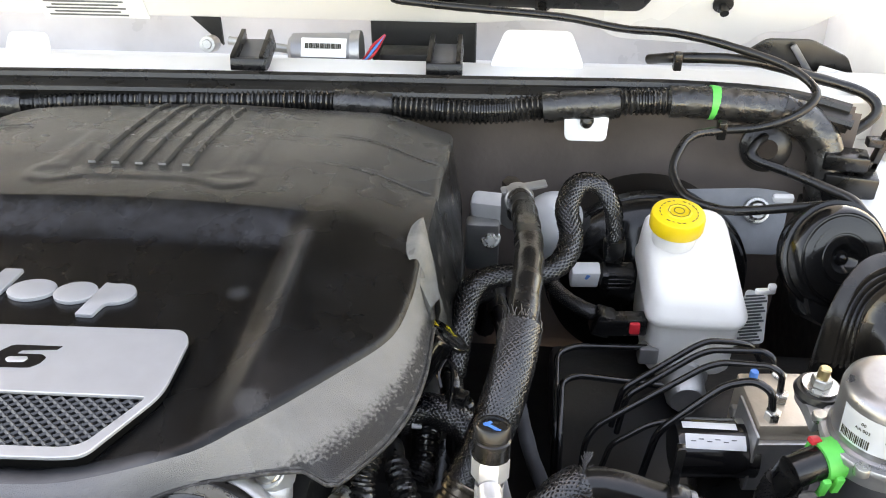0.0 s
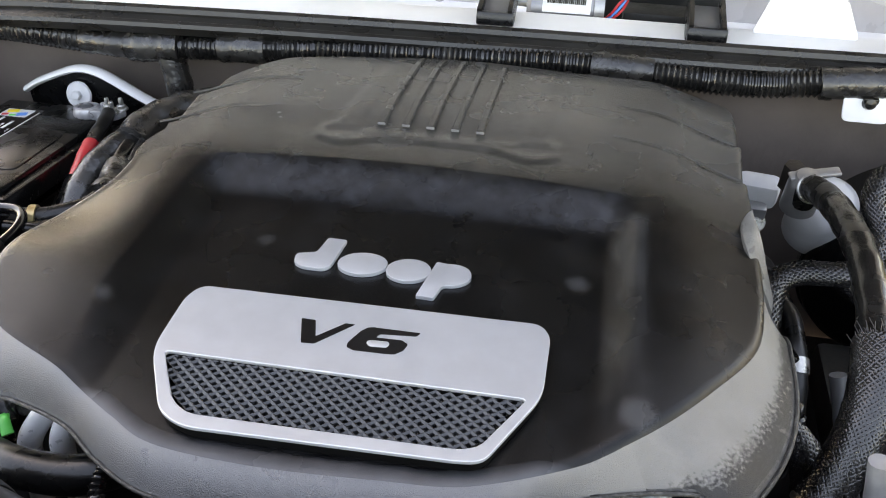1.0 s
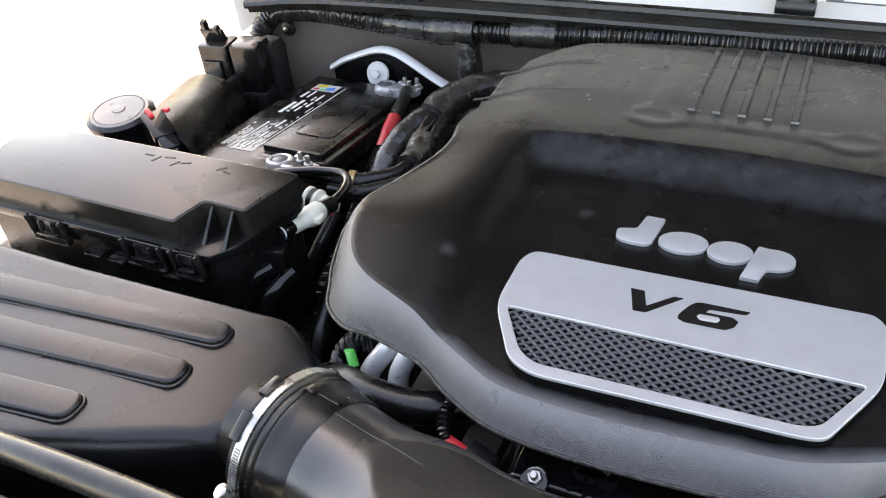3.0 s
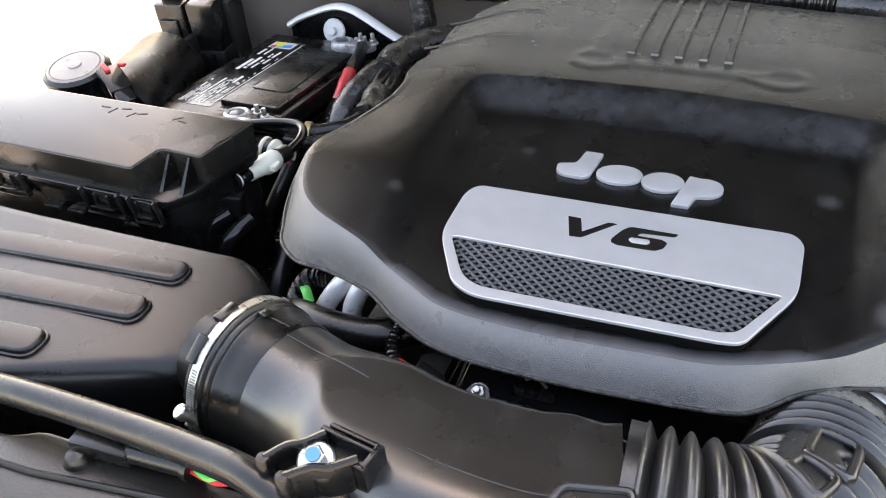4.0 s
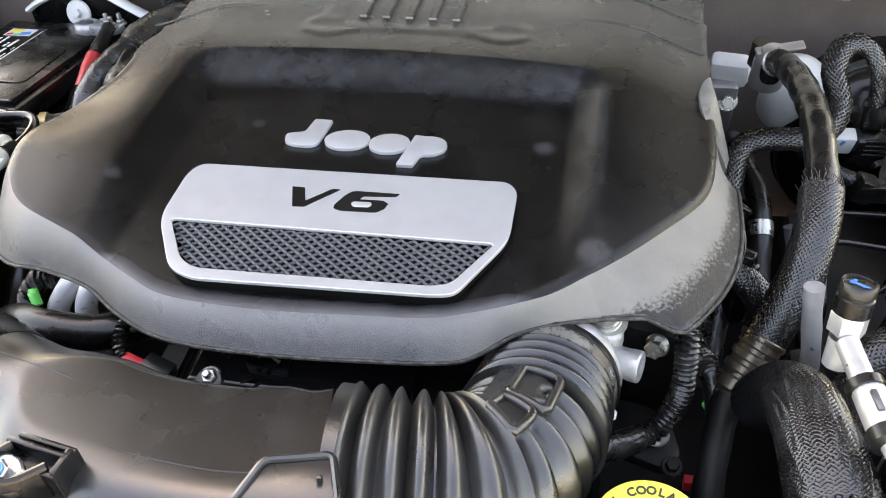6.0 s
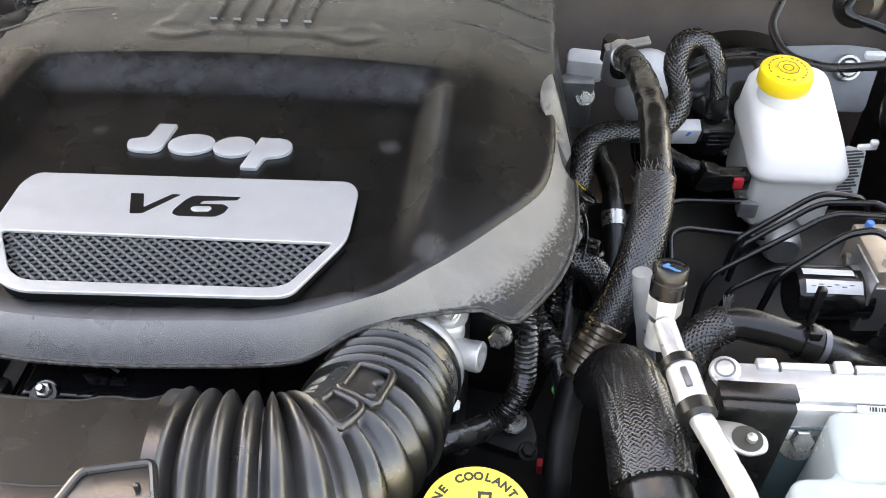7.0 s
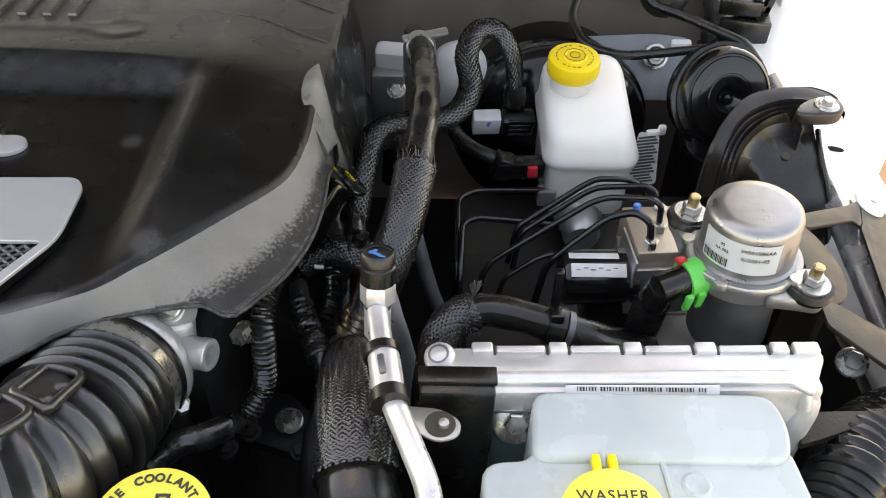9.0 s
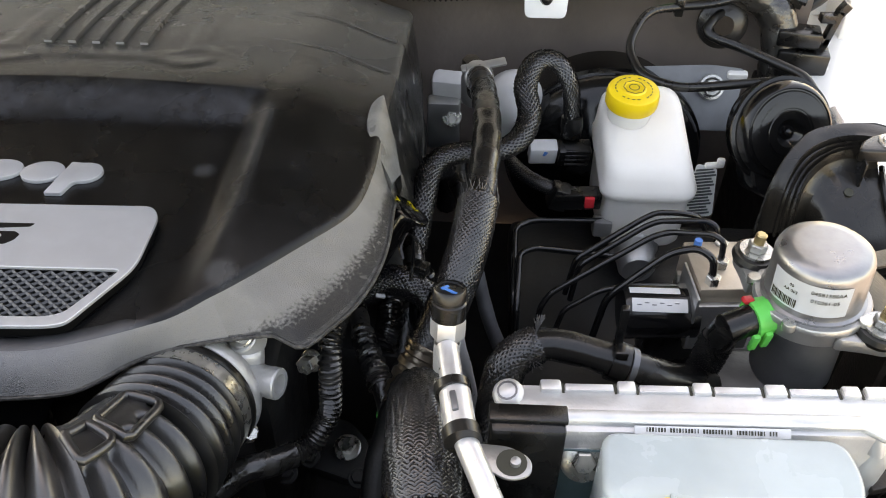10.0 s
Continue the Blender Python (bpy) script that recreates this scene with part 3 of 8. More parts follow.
LIP = [(-0.268, 0.83), (-0.275, 0.77), (-0.275, 0.72), (-0.272, 0.68), (-0.280, 0.66), (-0.277, 0.63), (-0.271, 0.595), (-0.277, 0.555), (-0.294, 0.515), (-0.298, 0.465), (-0.284, 0.415), (-0.270, 0.384), (-0.259, 0.363), (-0.236, 0.347),
       (-0.207, 0.344), (-0.166, 0.332), (-0.133, 0.311), (-0.092, 0.294), (-0.030, 0.290), (0.044, 0.294), (0.098, 0.300), (0.117, 0.310), (0.140, 0.331), (0.175, 0.346), (0.213, 0.354),
       (0.232, 0.351), (0.243, 0.342), (0.263, 0.369), (0.280, 0.406), (0.288, 0.447), (0.289, 0.497), (0.290, 0.54), (0.300, 0.60), (0.302, 0.66), (0.300, 0.74), (0.295, 0.80), (0.288, 0.875), (0.268, 0.893), (0.19, 0.905), (0.10, 0.918),
       (0.05, 0.928), (0.0, 0.933), (-0.06, 0.926), (-0.128, 0.904), (-0.205, 0.865), (-0.25, 0.845)]
MID = (0.0, 0.6)
SEGS = 420


def polar(outline):
    """The outline's reach in each of SEGS directions from the cover's middle."""
    p = [Vector((x, y, 0)) for x, y in outline]
    p = curve(p + p[:1], 0.004)
    ang = np.array([math.atan2(q.y - MID[1], q.x - MID[0]) for q in p])
    rad = np.array([math.hypot(q.x - MID[0], q.y - MID[1]) for q in p])
    o = np.argsort(ang)
    return np.interp(np.linspace(-math.pi, math.pi, SEGS, endpoint=False), ang[o], rad[o], period=2 * math.pi)


def cover_top(x, y):
    """The height of the cover's upper face."""
    z = 1.178 - 0.010 * smooth(0.585, 0.70, y) - 0.030 * smooth(0.68, 0.95, y) - 0.012 * smooth(0.85, 0.94, y)
    z -= (0.020 if x > 0 else 0.002 + 0.018 * smooth(0.44, 0.53, y)) * smooth(0.19, 0.285, abs(x)) + (0.020 - 0.010 * smooth(-0.12, -0.22, x)) * smooth(0.46, 0.30, y)
    # raised shield round the ribs, its foot ending in two rounded pads
    w = abs(x - 0.0045)
    pad = math.exp(-((w - 0.084) / 0.024) ** 2)
    foot = 0.657 - 0.016 * pad
    side = 0.093 + 0.012 * smooth(0.70, 0.675, y) - 0.006 * smooth(0.72, 0.90, y)
    z += 0.0015 * smooth(side + 0.009, side - 0.003, w) * smooth(foot - 0.003, foot + 0.009, y) * smooth(0.935, 0.86, y)
    z -= 0.0010 * smooth(0.080, 0.070, w) * smooth(0.670, 0.684, y) * smooth(0.935, 0.86, y)
    e = math.hypot((w - 0.084) / 0.019, (y - 0.668) / 0.011)
    z -= 0.0009 * smooth(1.3, 0.4, e)
    # slashed steps near both rear shoulders
    if y > 0.66:
        k = smooth(0.150, 0.27, abs(x))
        lim = 0.711 - 0.23 * (abs(x) - 0.157)
        lim2 = 0.787 - 0.24 * (abs(x) - 0.160)
        z -= 0.012 * k * (ramp(lim - 0.001, lim + 0.004, y) - ramp(lim + 0.008, lim2, y))
        z -= 0.009 * k * (ramp(lim2 - 0.001, lim2 + 0.004, y) - ramp(lim2 + 0.008, lim2 + 0.07, y))
    # sunk field that carries the badge plate
    edge = 0.180 - 0.006 * smooth(0.45, 0.36, y)
    side = 1 - (0.45 * ramp(edge - 0.022, edge, abs(x)) + 0.55 * smooth(edge - 0.026, edge + 0.004, abs(x)))
    rise = ramp(0.570 - 0.3 * x * x, 0.617 - 0.5 * x * x, y)
    back = 1 - (0.55 * rise ** 1.6 + 0.45 * smooth(0.0, 1.0, rise))
    m = side * back
    floor = 1.1605 - 0.002 * smooth(0.36, 0.30, y)
    return z * (1 - m) + min(z, floor) * m


cover = thing("engine_cover", (0, 0.6, 1.0), "dusty black plastic V6 engine cover with sunk badge field", "engine cover")
rc, rl = polar(CREASE), polar(LIP)
angs = np.linspace(-math.pi, math.pi, SEGS, endpoint=False)
RINGS = 112
g = G()
ring_rows = []
for i in range(SEGS):
    ca, sa = math.cos(angs[i]), math.sin(angs[i])
    col = []
    soft = smooth(0.21, 0.10, MID[0] + ca * rc[i]) * (smooth(0.47, 0.38, MID[1] + sa * rc[i]) if ca > 0 else smooth(0.70, 0.58, MID[1] + sa * rc[i]))
    crease = rc[i] - 0.007 * soft
    for k in range(RINGS + 1):
        s = k / RINGS
        r = max(0.0006, s * (rc[i] - 0.006 - 0.007 * soft))
        x, y = MID[0] + ca * r, MID[1] + sa * r
        col.append((x, y, cover_top(x, y)))
    xc, yc, zc = col[-1]
    xl, yl = MID[0] + ca * rl[i], MID[1] + sa * rl[i]
    low = 1.138
    if xl > 0.2 and yl > 0.42:
        low = 1.138 - 0.095 * smooth(0.49, 0.60, yl)
    elif yl > 0.45:
        low = 1.138 - 0.02 * smooth(0.45, 0.6, yl) - 0.05 * smooth(0.7, 0.85, yl)
    tip = smooth(0.045, 0.0, math.hypot(xl - 0.246, yl - 0.352))
    low += 0.004 * tip
    for f, dz in ((0.30, 0.0008), (0.55, 0.0024), (0.75, 0.005)):
        x, y = xc + (MID[0] + ca * crease - xc) * (f / 0.75), yc + (MID[1] + sa * crease - yc) * (f / 0.75)
        col.append((x, y, zc - dz * (1 - 0.82 * soft)))
    x0, y0, z0 = col[-1]
    for f in (0.12, 0.25, 0.38, 0.5, 0.62, 0.75, 0.85, 0.94):
        ff = f ** 1.1
        col.append((x0 + (xl - x0) * ff, y0 + (yl - y0) * ff, z0 + (low + 0.0025 - z0) * f ** (1 + 0.7 * soft)))
    nx, ny = ca, sa
    col += [(xl, yl, low + 0.0025), (xl + nx * 0.0012, yl + ny * 0.0012, low + 0.0018), (xl + nx * 0.0012, yl + ny * 0.0012, low + 0.0006), (xl - nx * 0.002, yl - ny * 0.002, low - 0.0005)]
    col.append((xl - nx * 0.008, yl - ny * 0.008, low - 0.004))
    ring_rows.append(col)
M = len(ring_rows[0])
for col in ring_rows:
    g.v += col
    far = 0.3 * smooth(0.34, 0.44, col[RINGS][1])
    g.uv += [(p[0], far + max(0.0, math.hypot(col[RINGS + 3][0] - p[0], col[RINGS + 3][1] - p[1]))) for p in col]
SPLIT = RINGS + 3
for i in range(SEGS):
    j = (i + 1) % SEGS
    for k in range(SPLIT):
        g.f.append((i * M + k, j * M + k, j * M + k + 1, i * M + k + 1))
g.f.append(tuple(i * M for i in range(SEGS)))
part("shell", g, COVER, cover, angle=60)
g2 = G()
for col in ring_rows:
    g2.v += [(x, y, z) for x, y, z in col[SPLIT:]]
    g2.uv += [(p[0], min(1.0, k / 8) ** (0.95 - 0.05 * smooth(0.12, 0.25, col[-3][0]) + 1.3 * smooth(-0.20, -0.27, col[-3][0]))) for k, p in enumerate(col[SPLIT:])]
W = M - SPLIT
quads = [(i * W + k, ((i + 1) % SEGS) * W + k, ((i + 1) % SEGS) * W + k + 1, i * W + k + 1) for i in range(SEGS) for k in range(W - 1)]
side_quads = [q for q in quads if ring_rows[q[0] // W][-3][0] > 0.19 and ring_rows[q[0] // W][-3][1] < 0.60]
rear_quads = [q for q in quads if ring_rows[q[0] // W][-3][1] >= 0.60]
g3, g4, g5 = G(), G(), G()
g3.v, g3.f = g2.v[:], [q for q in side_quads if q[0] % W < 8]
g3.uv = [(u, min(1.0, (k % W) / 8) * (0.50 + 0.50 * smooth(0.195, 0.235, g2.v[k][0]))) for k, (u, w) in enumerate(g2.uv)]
g5.v, g5.uv, g5.f = g2.v[:], g2.uv[:], [q for q in side_quads if q[0] % W >= 8]
part("side_rim", g5, RIM, cover, "black rim of the side skirt speckled with dust", angle=50)
g4.v, g4.uv, g4.f = g2.v[:], g2.uv[:], rear_quads
taken = set(side_quads) | set(rear_quads)
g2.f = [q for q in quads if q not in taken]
part("rear_skirt", g4, SPECK, cover, "black rear skirt of the cover streaked with dust", angle=50)
part("skirt", g2, SKIRT, cover, "grained dusty skirt of the cover, greyed by painted sky sheen", angle=50)
part("side_skirt", g3, SIDE, cover, "grained side skirt under pale dust, lightened for skylight", angle=50)
# rounded bead that runs along the rim
bead = [Vector(col[-4]) for col in ring_rows]
keep = [i for i in range(SEGS) if bead[i].y < 0.60]
gap = max(range(len(keep)), key=lambda k: (keep[k] - keep[k - 1]) % SEGS)
keep = keep[gap:] + keep[:gap]
part("rim_bead", G().tube([bead[i] + Vector((0, 0, 0.0006)) for i in keep], 0.0015, 8), RIM, cover, "worn bead along the cover's rim")

# dusty finger scoop in the right shoulder, beside the oil cap
edge_in = curve([(0.2685, 0.618, 1.1630), (0.2630, 0.606, 1.1630), (0.2612, 0.588, 1.1630), (0.2625, 0.570, 1.1620), (0.2690, 0.555, 1.1540), (0.2780, 0.543, 1.1420), (0.2850, 0.536, 1.1300)], 0.002)
edge_out = curve([(0.2715, 0.6215, 1.1625), (0.2745, 0.6120, 1.1570), (0.2790, 0.5990, 1.1470), (0.2840, 0.5850, 1.1370), (0.2885, 0.5670, 1.1270), (0.2900, 0.5600, 1.1220)], 0.002)
rows = []
for k in range(31):
    p, q = edge_in[round((len(edge_in) - 1) * k / 30)], edge_out[round((len(edge_out) - 1) * k / 30)]
    rows.append([p + Vector((-0.002, 0, -0.010))] + [p.lerp(q, t / 8) + Vector((0.003, 0, 0.008)) * math.sin(math.pi * t / 8) * math.sin(math.pi * min(1, k / 24)) + Vector((0, 0, 0.0018)) for t in range(9)] + [q + Vector((0.001, 0, -0.012)), q + Vector((-0.006, 0, -0.040))])
g = G().add([w for r in rows for w in r], [(i * 12 + j, i * 12 + j + 1, (i + 1) * 12 + j + 1, (i + 1) * 12 + j) for i in range(30) for j in range(11)])
part("finger_scoop", g, FLANK, cover, "scoop full of pale dust", angle=50)

# slashed ridges on the rear shoulders
for sx in (-1, 1):
    for y0, dy, x0 in ((0.713, -0.027, 0.158), (0.789, -0.028, 0.160)):
        g = G()
        line = []
        for k in range(16):
            t = k / 15
            x, y = sx * (x0 + (0.272 - x0) * t), y0 + dy * t
            line.append((x, y, cover_top(x, y - 0.004) + 0.0005))
        g.tube(line, lambda s, d: 0.0006 + 0.0012 * s, 8, flat=0.7)
        part("slash_ridge", g, COVER, cover)

# five raised ribs running back over the shield
for k in range(5):
    g = G()
    xf, xb = -0.051 + 0.0228 * k, -0.056 + 0.0236 * k
    pts = []
    for i in range(15):
        t = i / 14
        x, y = xf + (xb - xf) * t, 0.688 + 0.205 * t
        pts.append((x, y, cover_top(x, y)))
    v, f = [], []
    for i, (x, y, z) in enumerate(pts):
        w = 0.0042
        h = 0.0042
        v += [(x - w, y, z - 0.003), (x - w + 0.001, y, z + h - 0.001), (x - w + 0.002, y, z + h), (x + w - 0.002, y, z + h), (x + w - 0.001, y, z + h - 0.001), (x + w, y, z - 0.003)]
    for i in range(14):
        for q in range(5):
            f.append((i * 6 + q, i * 6 + q + 1, (i + 1) * 6 + q + 1, (i + 1) * 6 + q))
    f += [tuple(range(6)), tuple(84 + q for q in range(6))]
    g.add(v, f)
    part("rib", g, COVER, cover)
    g = G()
    g.box((0.0072, 0.0010, 0.0022), (xf, 0.6874, pts[0][2] + 0.0026), 0.0003)
    part("rib_tip", g, TIP, cover, "pale rib tip")

# badge plate: silver frame, cut-out figures, grille field with diamond mesh
ZP = 1.1700
plate_out = rounded([(-0.1185, 0.4440), (0.1190, 0.4495), (0.1265, 0.4390), (0.1265, 0.3860), (0.0985, 0.3310), (0.0840, 0.3285), (-0.0790, 0.3225), (-0.0970, 0.3310), (-0.1245, 0.3790), (-0.1250, 0.4310)],
                    [0.010, 0.012, 0.010, 0.012, 0.012, 0.010, 0.012, 0.014, 0.014, 0.010], 5)
hole = rounded([(-0.1160, 0.3790), (0.1175, 0.3820), (0.0945, 0.3410), (0.0830, 0.3370), (-0.0790, 0.3325), (-0.0925, 0.3405)], [0.005, 0.004, 0.008, 0.006, 0.009, 0.009], 5)
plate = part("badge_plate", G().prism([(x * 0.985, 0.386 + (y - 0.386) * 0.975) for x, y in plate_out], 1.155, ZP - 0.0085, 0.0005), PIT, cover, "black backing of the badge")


def ring_plate(outer, inner, z0, z1, bev=0.0006):
    """A flat plate with a hole, with eased edges."""
    cu = bpy.data.curves.new("ring", "CURVE")
    cu.dimensions, cu.fill_mode, cu.extrude, cu.bevel_depth, cu.bevel_resolution = "2D", "BOTH", (z1 - z0) / 2 - bev, bev, 2
    cu.offset = -bev
    for loop in (outer, inner):
        s = cu.splines.new("POLY")
        s.points.add(len(loop) - 1)
        for q, (x, y) in zip(s.points, loop):
            q.co = (x, y, 0, 1)
        s.use_cyclic_u = True
    ob = bpy.data.objects.new("ring", cu)
    me = bpy.data.meshes.new_from_object(ob)
    gg = G().add([(q.co.x, q.co.y, q.co.z + (z0 + z1) / 2) for q in me.vertices], [list(q.vertices) for q in me.polygons])
    bpy.data.objects.remove(ob)
    bpy.data.curves.remove(cu)
    bpy.data.meshes.remove(me)
    return gg


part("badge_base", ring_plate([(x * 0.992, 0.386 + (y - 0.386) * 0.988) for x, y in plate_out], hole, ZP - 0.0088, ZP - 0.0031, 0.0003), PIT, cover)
part("badge_frame", ring_plate(plate_out, hole, ZP - 0.003, ZP), SILVER, cover, "satin silver badge frame with a slanted grille opening")
FIG_V = [(-0.0390, 0.4245), (-0.0292, 0.4245), (-0.0245, 0.4095), (-0.0085, 0.4252), (-0.0020, 0.4252), (-0.0235, 0.4028), (-0.0322, 0.4022)]
FIG_6 = [(0.0425, 0.4255), (0.0402, 0.4218), (0.0165, 0.4195), (0.0145, 0.4160), (0.0320, 0.4165), (0.0365, 0.4135), (0.0348, 0.4075), (0.0300, 0.4032), (0.0255, 0.4026), (0.0030, 0.4018), (-0.0020, 0.4040), (-0.0022, 0.4080), (0.0030, 0.4195), (0.0070, 0.4240), (0.0105, 0.4250)]
for fig in (FIG_V, FIG_6):
    part("badge_figure", G().prism(rounded(fig, 0.0008, 2), ZP - 0.001, ZP + 0.0003), GLOSS, cover, "gloss black V6 figure in the silver badge")
part("figure_bar", G().prism(rounded([(0.0110, 0.4125), (0.0235, 0.4132), (0.0250, 0.4110), (0.0232, 0.4078), (0.0125, 0.4070), (0.0095, 0.4098)], 0.001, 2), ZP - 0.001, ZP + 0.0009, 0.0003), SILVER, cover)


def inside(poly, x, y):
    hit = False
    for (x0, y0), (x1, y1) in zip(poly, poly[1:] + poly[:1]):
        if (y0 > y) != (y1 > y) and x < (x1 - x0) * (y - y0) / (y1 - y0) + x0:
            hit = not hit
    return hit


g = G()
px, py = 0.0088, 0.0068
zt = ZP - 0.0028
for i in range(-16, 17):
    for j in range(-1, 17):
        cx, cy = i * px + (px / 2 if j % 2 else 0), 0.3305 + j * py / 2
        if not inside(hole, cx, cy):
            continue
        o = [(cx - px / 2, cy), (cx, cy - py / 2), (cx + px / 2, cy), (cx, cy + py / 2)]
        q = [(cx + (x - cx) * 0.47, cy + (y - cy) * 0.47) for x, y in o]
        v = [(x, y, zt) for x, y in o] + [(x, y, zt - 0.0010) for x, y in q] + [(x, y, zt - 0.0052) for x, y in q]
        f = [(a, (a + 1) % 4, 4 + (a + 1) % 4, 4 + a) for a in range(4)] + [(4 + a, 4 + (a + 1) % 4, 8 + (a + 1) % 4, 8 + a) for a in range(4)]
        g.add(v, f)
part("badge_mesh", g, MESH, cover, "black diamond mesh in the badge opening")

# maker's mark as plain silver shapes
ZM = cover_top(0, 0.5) + 0.0003


def mark(poly):
    poly = [(x - 0.0005 - 0.004 * x, y - 0.0050) for x, y in poly]
    part("mark_shape", G().prism(poly, ZM, ZM + 0.0032, 0.0005), SILVER, cover, "raised silver plain shape of the maker's mark")


def oval(cx, cy, rx, ry, n=28, lean=0.15):
    return [(cx + rx * math.cos(2 * math.pi * k / n) + lean * ry * math.sin(2 * math.pi * k / n), cy + ry * math.sin(2 * math.pi * k / n)) for k in range(n)]


mark(rounded([(-0.0685, 0.504), (-0.0675, 0.4935), (-0.060, 0.4895), (-0.044, 0.4895), (-0.039, 0.494), (-0.0355, 0.5265), (-0.0505, 0.5265), (-0.0540, 0.5080)], [0.003, 0.005, 0.006, 0.006, 0.005, 0.0015, 0.0015, 0.003]))
mark(oval(-0.0165, 0.5015, 0.0185, 0.0128))
mark(oval(0.0185, 0.5005, 0.0165, 0.0128, 28, 0.12))
mark(rounded([(0.0295, 0.4735), (0.0425, 0.4735), (0.0465, 0.4885), (0.056, 0.4895), (0.064, 0.4955), (0.0655, 0.504), (0.061, 0.511), (0.052, 0.5135), (0.046, 0.5125), (0.0372, 0.5138)],
             [0.0015, 0.0015, 0.003, 0.006, 0.007, 0.007, 0.007, 0.005, 0.003, 0.0015]))

# ---- intake: air filter box, duct, bellows, throttle body ----
box = thing("air_filter_box", (-0.43, 0.26, 0.95), "black plastic air filter box with raised pads on its lid", "air filter box")
AB = [(-0.64, 0.350), (-0.50, 0.348), (-0.288, 0.357), (-0.247, 0.328), (-0.257, 0.282), (-0.268, 0.243), (-0.281, 0.226), (-0.357, 0.190), (-0.41, 0.168), (-0.64, 0.146)]
AT = [(-0.64, 0.342), (-0.50, 0.340), (-0.300, 0.348), (-0.269, 0.329), (-0.282, 0.280), (-0.294, 0.246), (-0.305, 0.236), (-0.370, 0.203), (-0.42, 0.181), (-0.64, 0.158)]
AC = [0.012, 0.012, 0.010, 0.010, 0.010, 0.010, 0.010, 0.010, 0.012, 0.012]


def lid_height(x):
    """The lid bows down gently towards the duct."""
    return 1.131 - 0.26 * max(0.0, x + 0.46) ** 2


low, high = rounded(AB, AC), rounded(AT, AC)
rings = [[(x, y, 1.030) for x, y in low], [(x, y, 1.100) for x, y in low]]
for k in range(1, 8):
    u = k / 7
    w, h = 1 - math.cos(u * math.pi / 2), math.sin(u * math.pi / 2)
    rings.append([(p[0] + (q[0] - p[0]) * w, p[1] + (q[1] - p[1]) * w, 1.100 + (lid_height(q[0]) - 1.100) * h) for p, q in zip(low, high)])
for k in range(1, 13):
    u = 1 - k / 12.01
    rings.append([(-0.45 + (x + 0.45) * u, 0.27 + (y - 0.27) * u, lid_height(-0.45 + (x + 0.45) * u)) for x, y in high])
N = len(low)
g = G()
g.add([p for ring in rings for p in ring], [(i * N + j, i * N + (j + 1) % N, (i + 1) * N + (j + 1) % N, (i + 1) * N + j) for i in range(len(rings) - 1) for j in range(N)])
part("lid", g, AIRBOX, box, angle=50)
g = G()
g.prism(rounded([(x * 1.0 + (0.004 if x > -0.4 else 0), y + (0.004 if y > 0.26 else -0.004)) for x, y in AB], AC), 0.93, 1.028, 0.003, both=True)
part("tray", g, AIRBOX, box)
for y0, y1, xr in ((0.3035, 0.327, -0.3255), (0.2565, 0.282, -0.3315), (0.200, 0.226, -0.3835)):
    g = G()
    g.prism(rounded([(-0.63, y0 - 0.028), (xr, y0), (xr, y1), (-0.63, y1 - 0.022)], [0.002, 0.012, 0.012, 0.002], 6), 1.122, 1.1370, 0.0028, seg=3)
    g.v = [(x, y, z + lid_height(x) - 1.131) for x, y, z in g.v]
    part("raised_pad", g, AIRBOX, box)
    g = G()
    g.prism(rounded([(-0.63, y0 - 0.030), (xr + 0.0018, y0 - 0.002), (xr + 0.0018, y1 + 0.001), (-0.63, y1 - 0.021)], [0.002, 0.012, 0.012, 0.002], 6), 1.122, 1.1332, 0.0010)
    g.v = [(x, y, z + lid_height(x) - 1.131) for x, y, z in g.v]
    part("pad_step", g, AIRBOX, box)

duct = thing("intake_duct", (0, 0.20, 1.08), "satin black plastic intake duct bolted to the radiator shroud", "air duct")
DUCT = curve([(-0.225, 0.2449, 1.128), (-0.18, 0.2345, 1.1290), (-0.13, 0.2190, 1.1280), (-0.09, 0.2035, 1.1295), (-0.05, 0.1945, 1.1315), (0.0, 0.193, 1.133), (0.03, 0.199, 1.1345), (0.056, 0.206, 1.136)], 0.0016)


def duct_point(i, a):
    """The duct's skin: a round pipe that widens into a body with a flat, slightly leaning top."""
    c = DUCT[i]
    d = (DUCT[min(i + 1, len(DUCT) - 1)] - DUCT[max(i - 1, 0)]).normalized()
    lat = d.cross(Vector((0, 0, 1))).normalized()
    up = lat.cross(d)
    k = smooth(-0.165, -0.095, c.x)
    e = 2 + 0.8 * k * (1 - smooth(0.02, 0.05, c.x))
    r = 0.0478 + 0.0077 * k
    q = r / (abs(math.cos(a)) ** e + abs(math.sin(a)) ** e) ** (1 / e)
    p = c + lat * (math.cos(a) * q) + up * (math.sin(a) * q)
    top = 1.1802 - 0.10 * (p.y - 0.200)
    w = 0.0007 + 0.0060 * smooth(0.204, 0.172, p.y)
    h = max(w - abs(p.z - top), 0.0) / w
    p.z = min(p.z, top) - h * h * w * 0.25
    return p


SEG = 144
g = G()
g.add([duct_point(i, 2 * math.pi * j / SEG) for i in range(len(DUCT)) for j in range(SEG)],
      [(i * SEG + j, i * SEG + (j + 1) % SEG, (i + 1) * SEG + (j + 1) % SEG, (i + 1) * SEG + j) for i in range(len(DUCT) - 1) for j in range(SEG)] + [tuple((len(DUCT) - 1) * SEG + j for j in range(SEG))],
      [(0.05 * 2 * math.pi * j / SEG, c.x) for c in DUCT for j in range(SEG)])
part("pipe", g, SATIN, duct, angle=60)
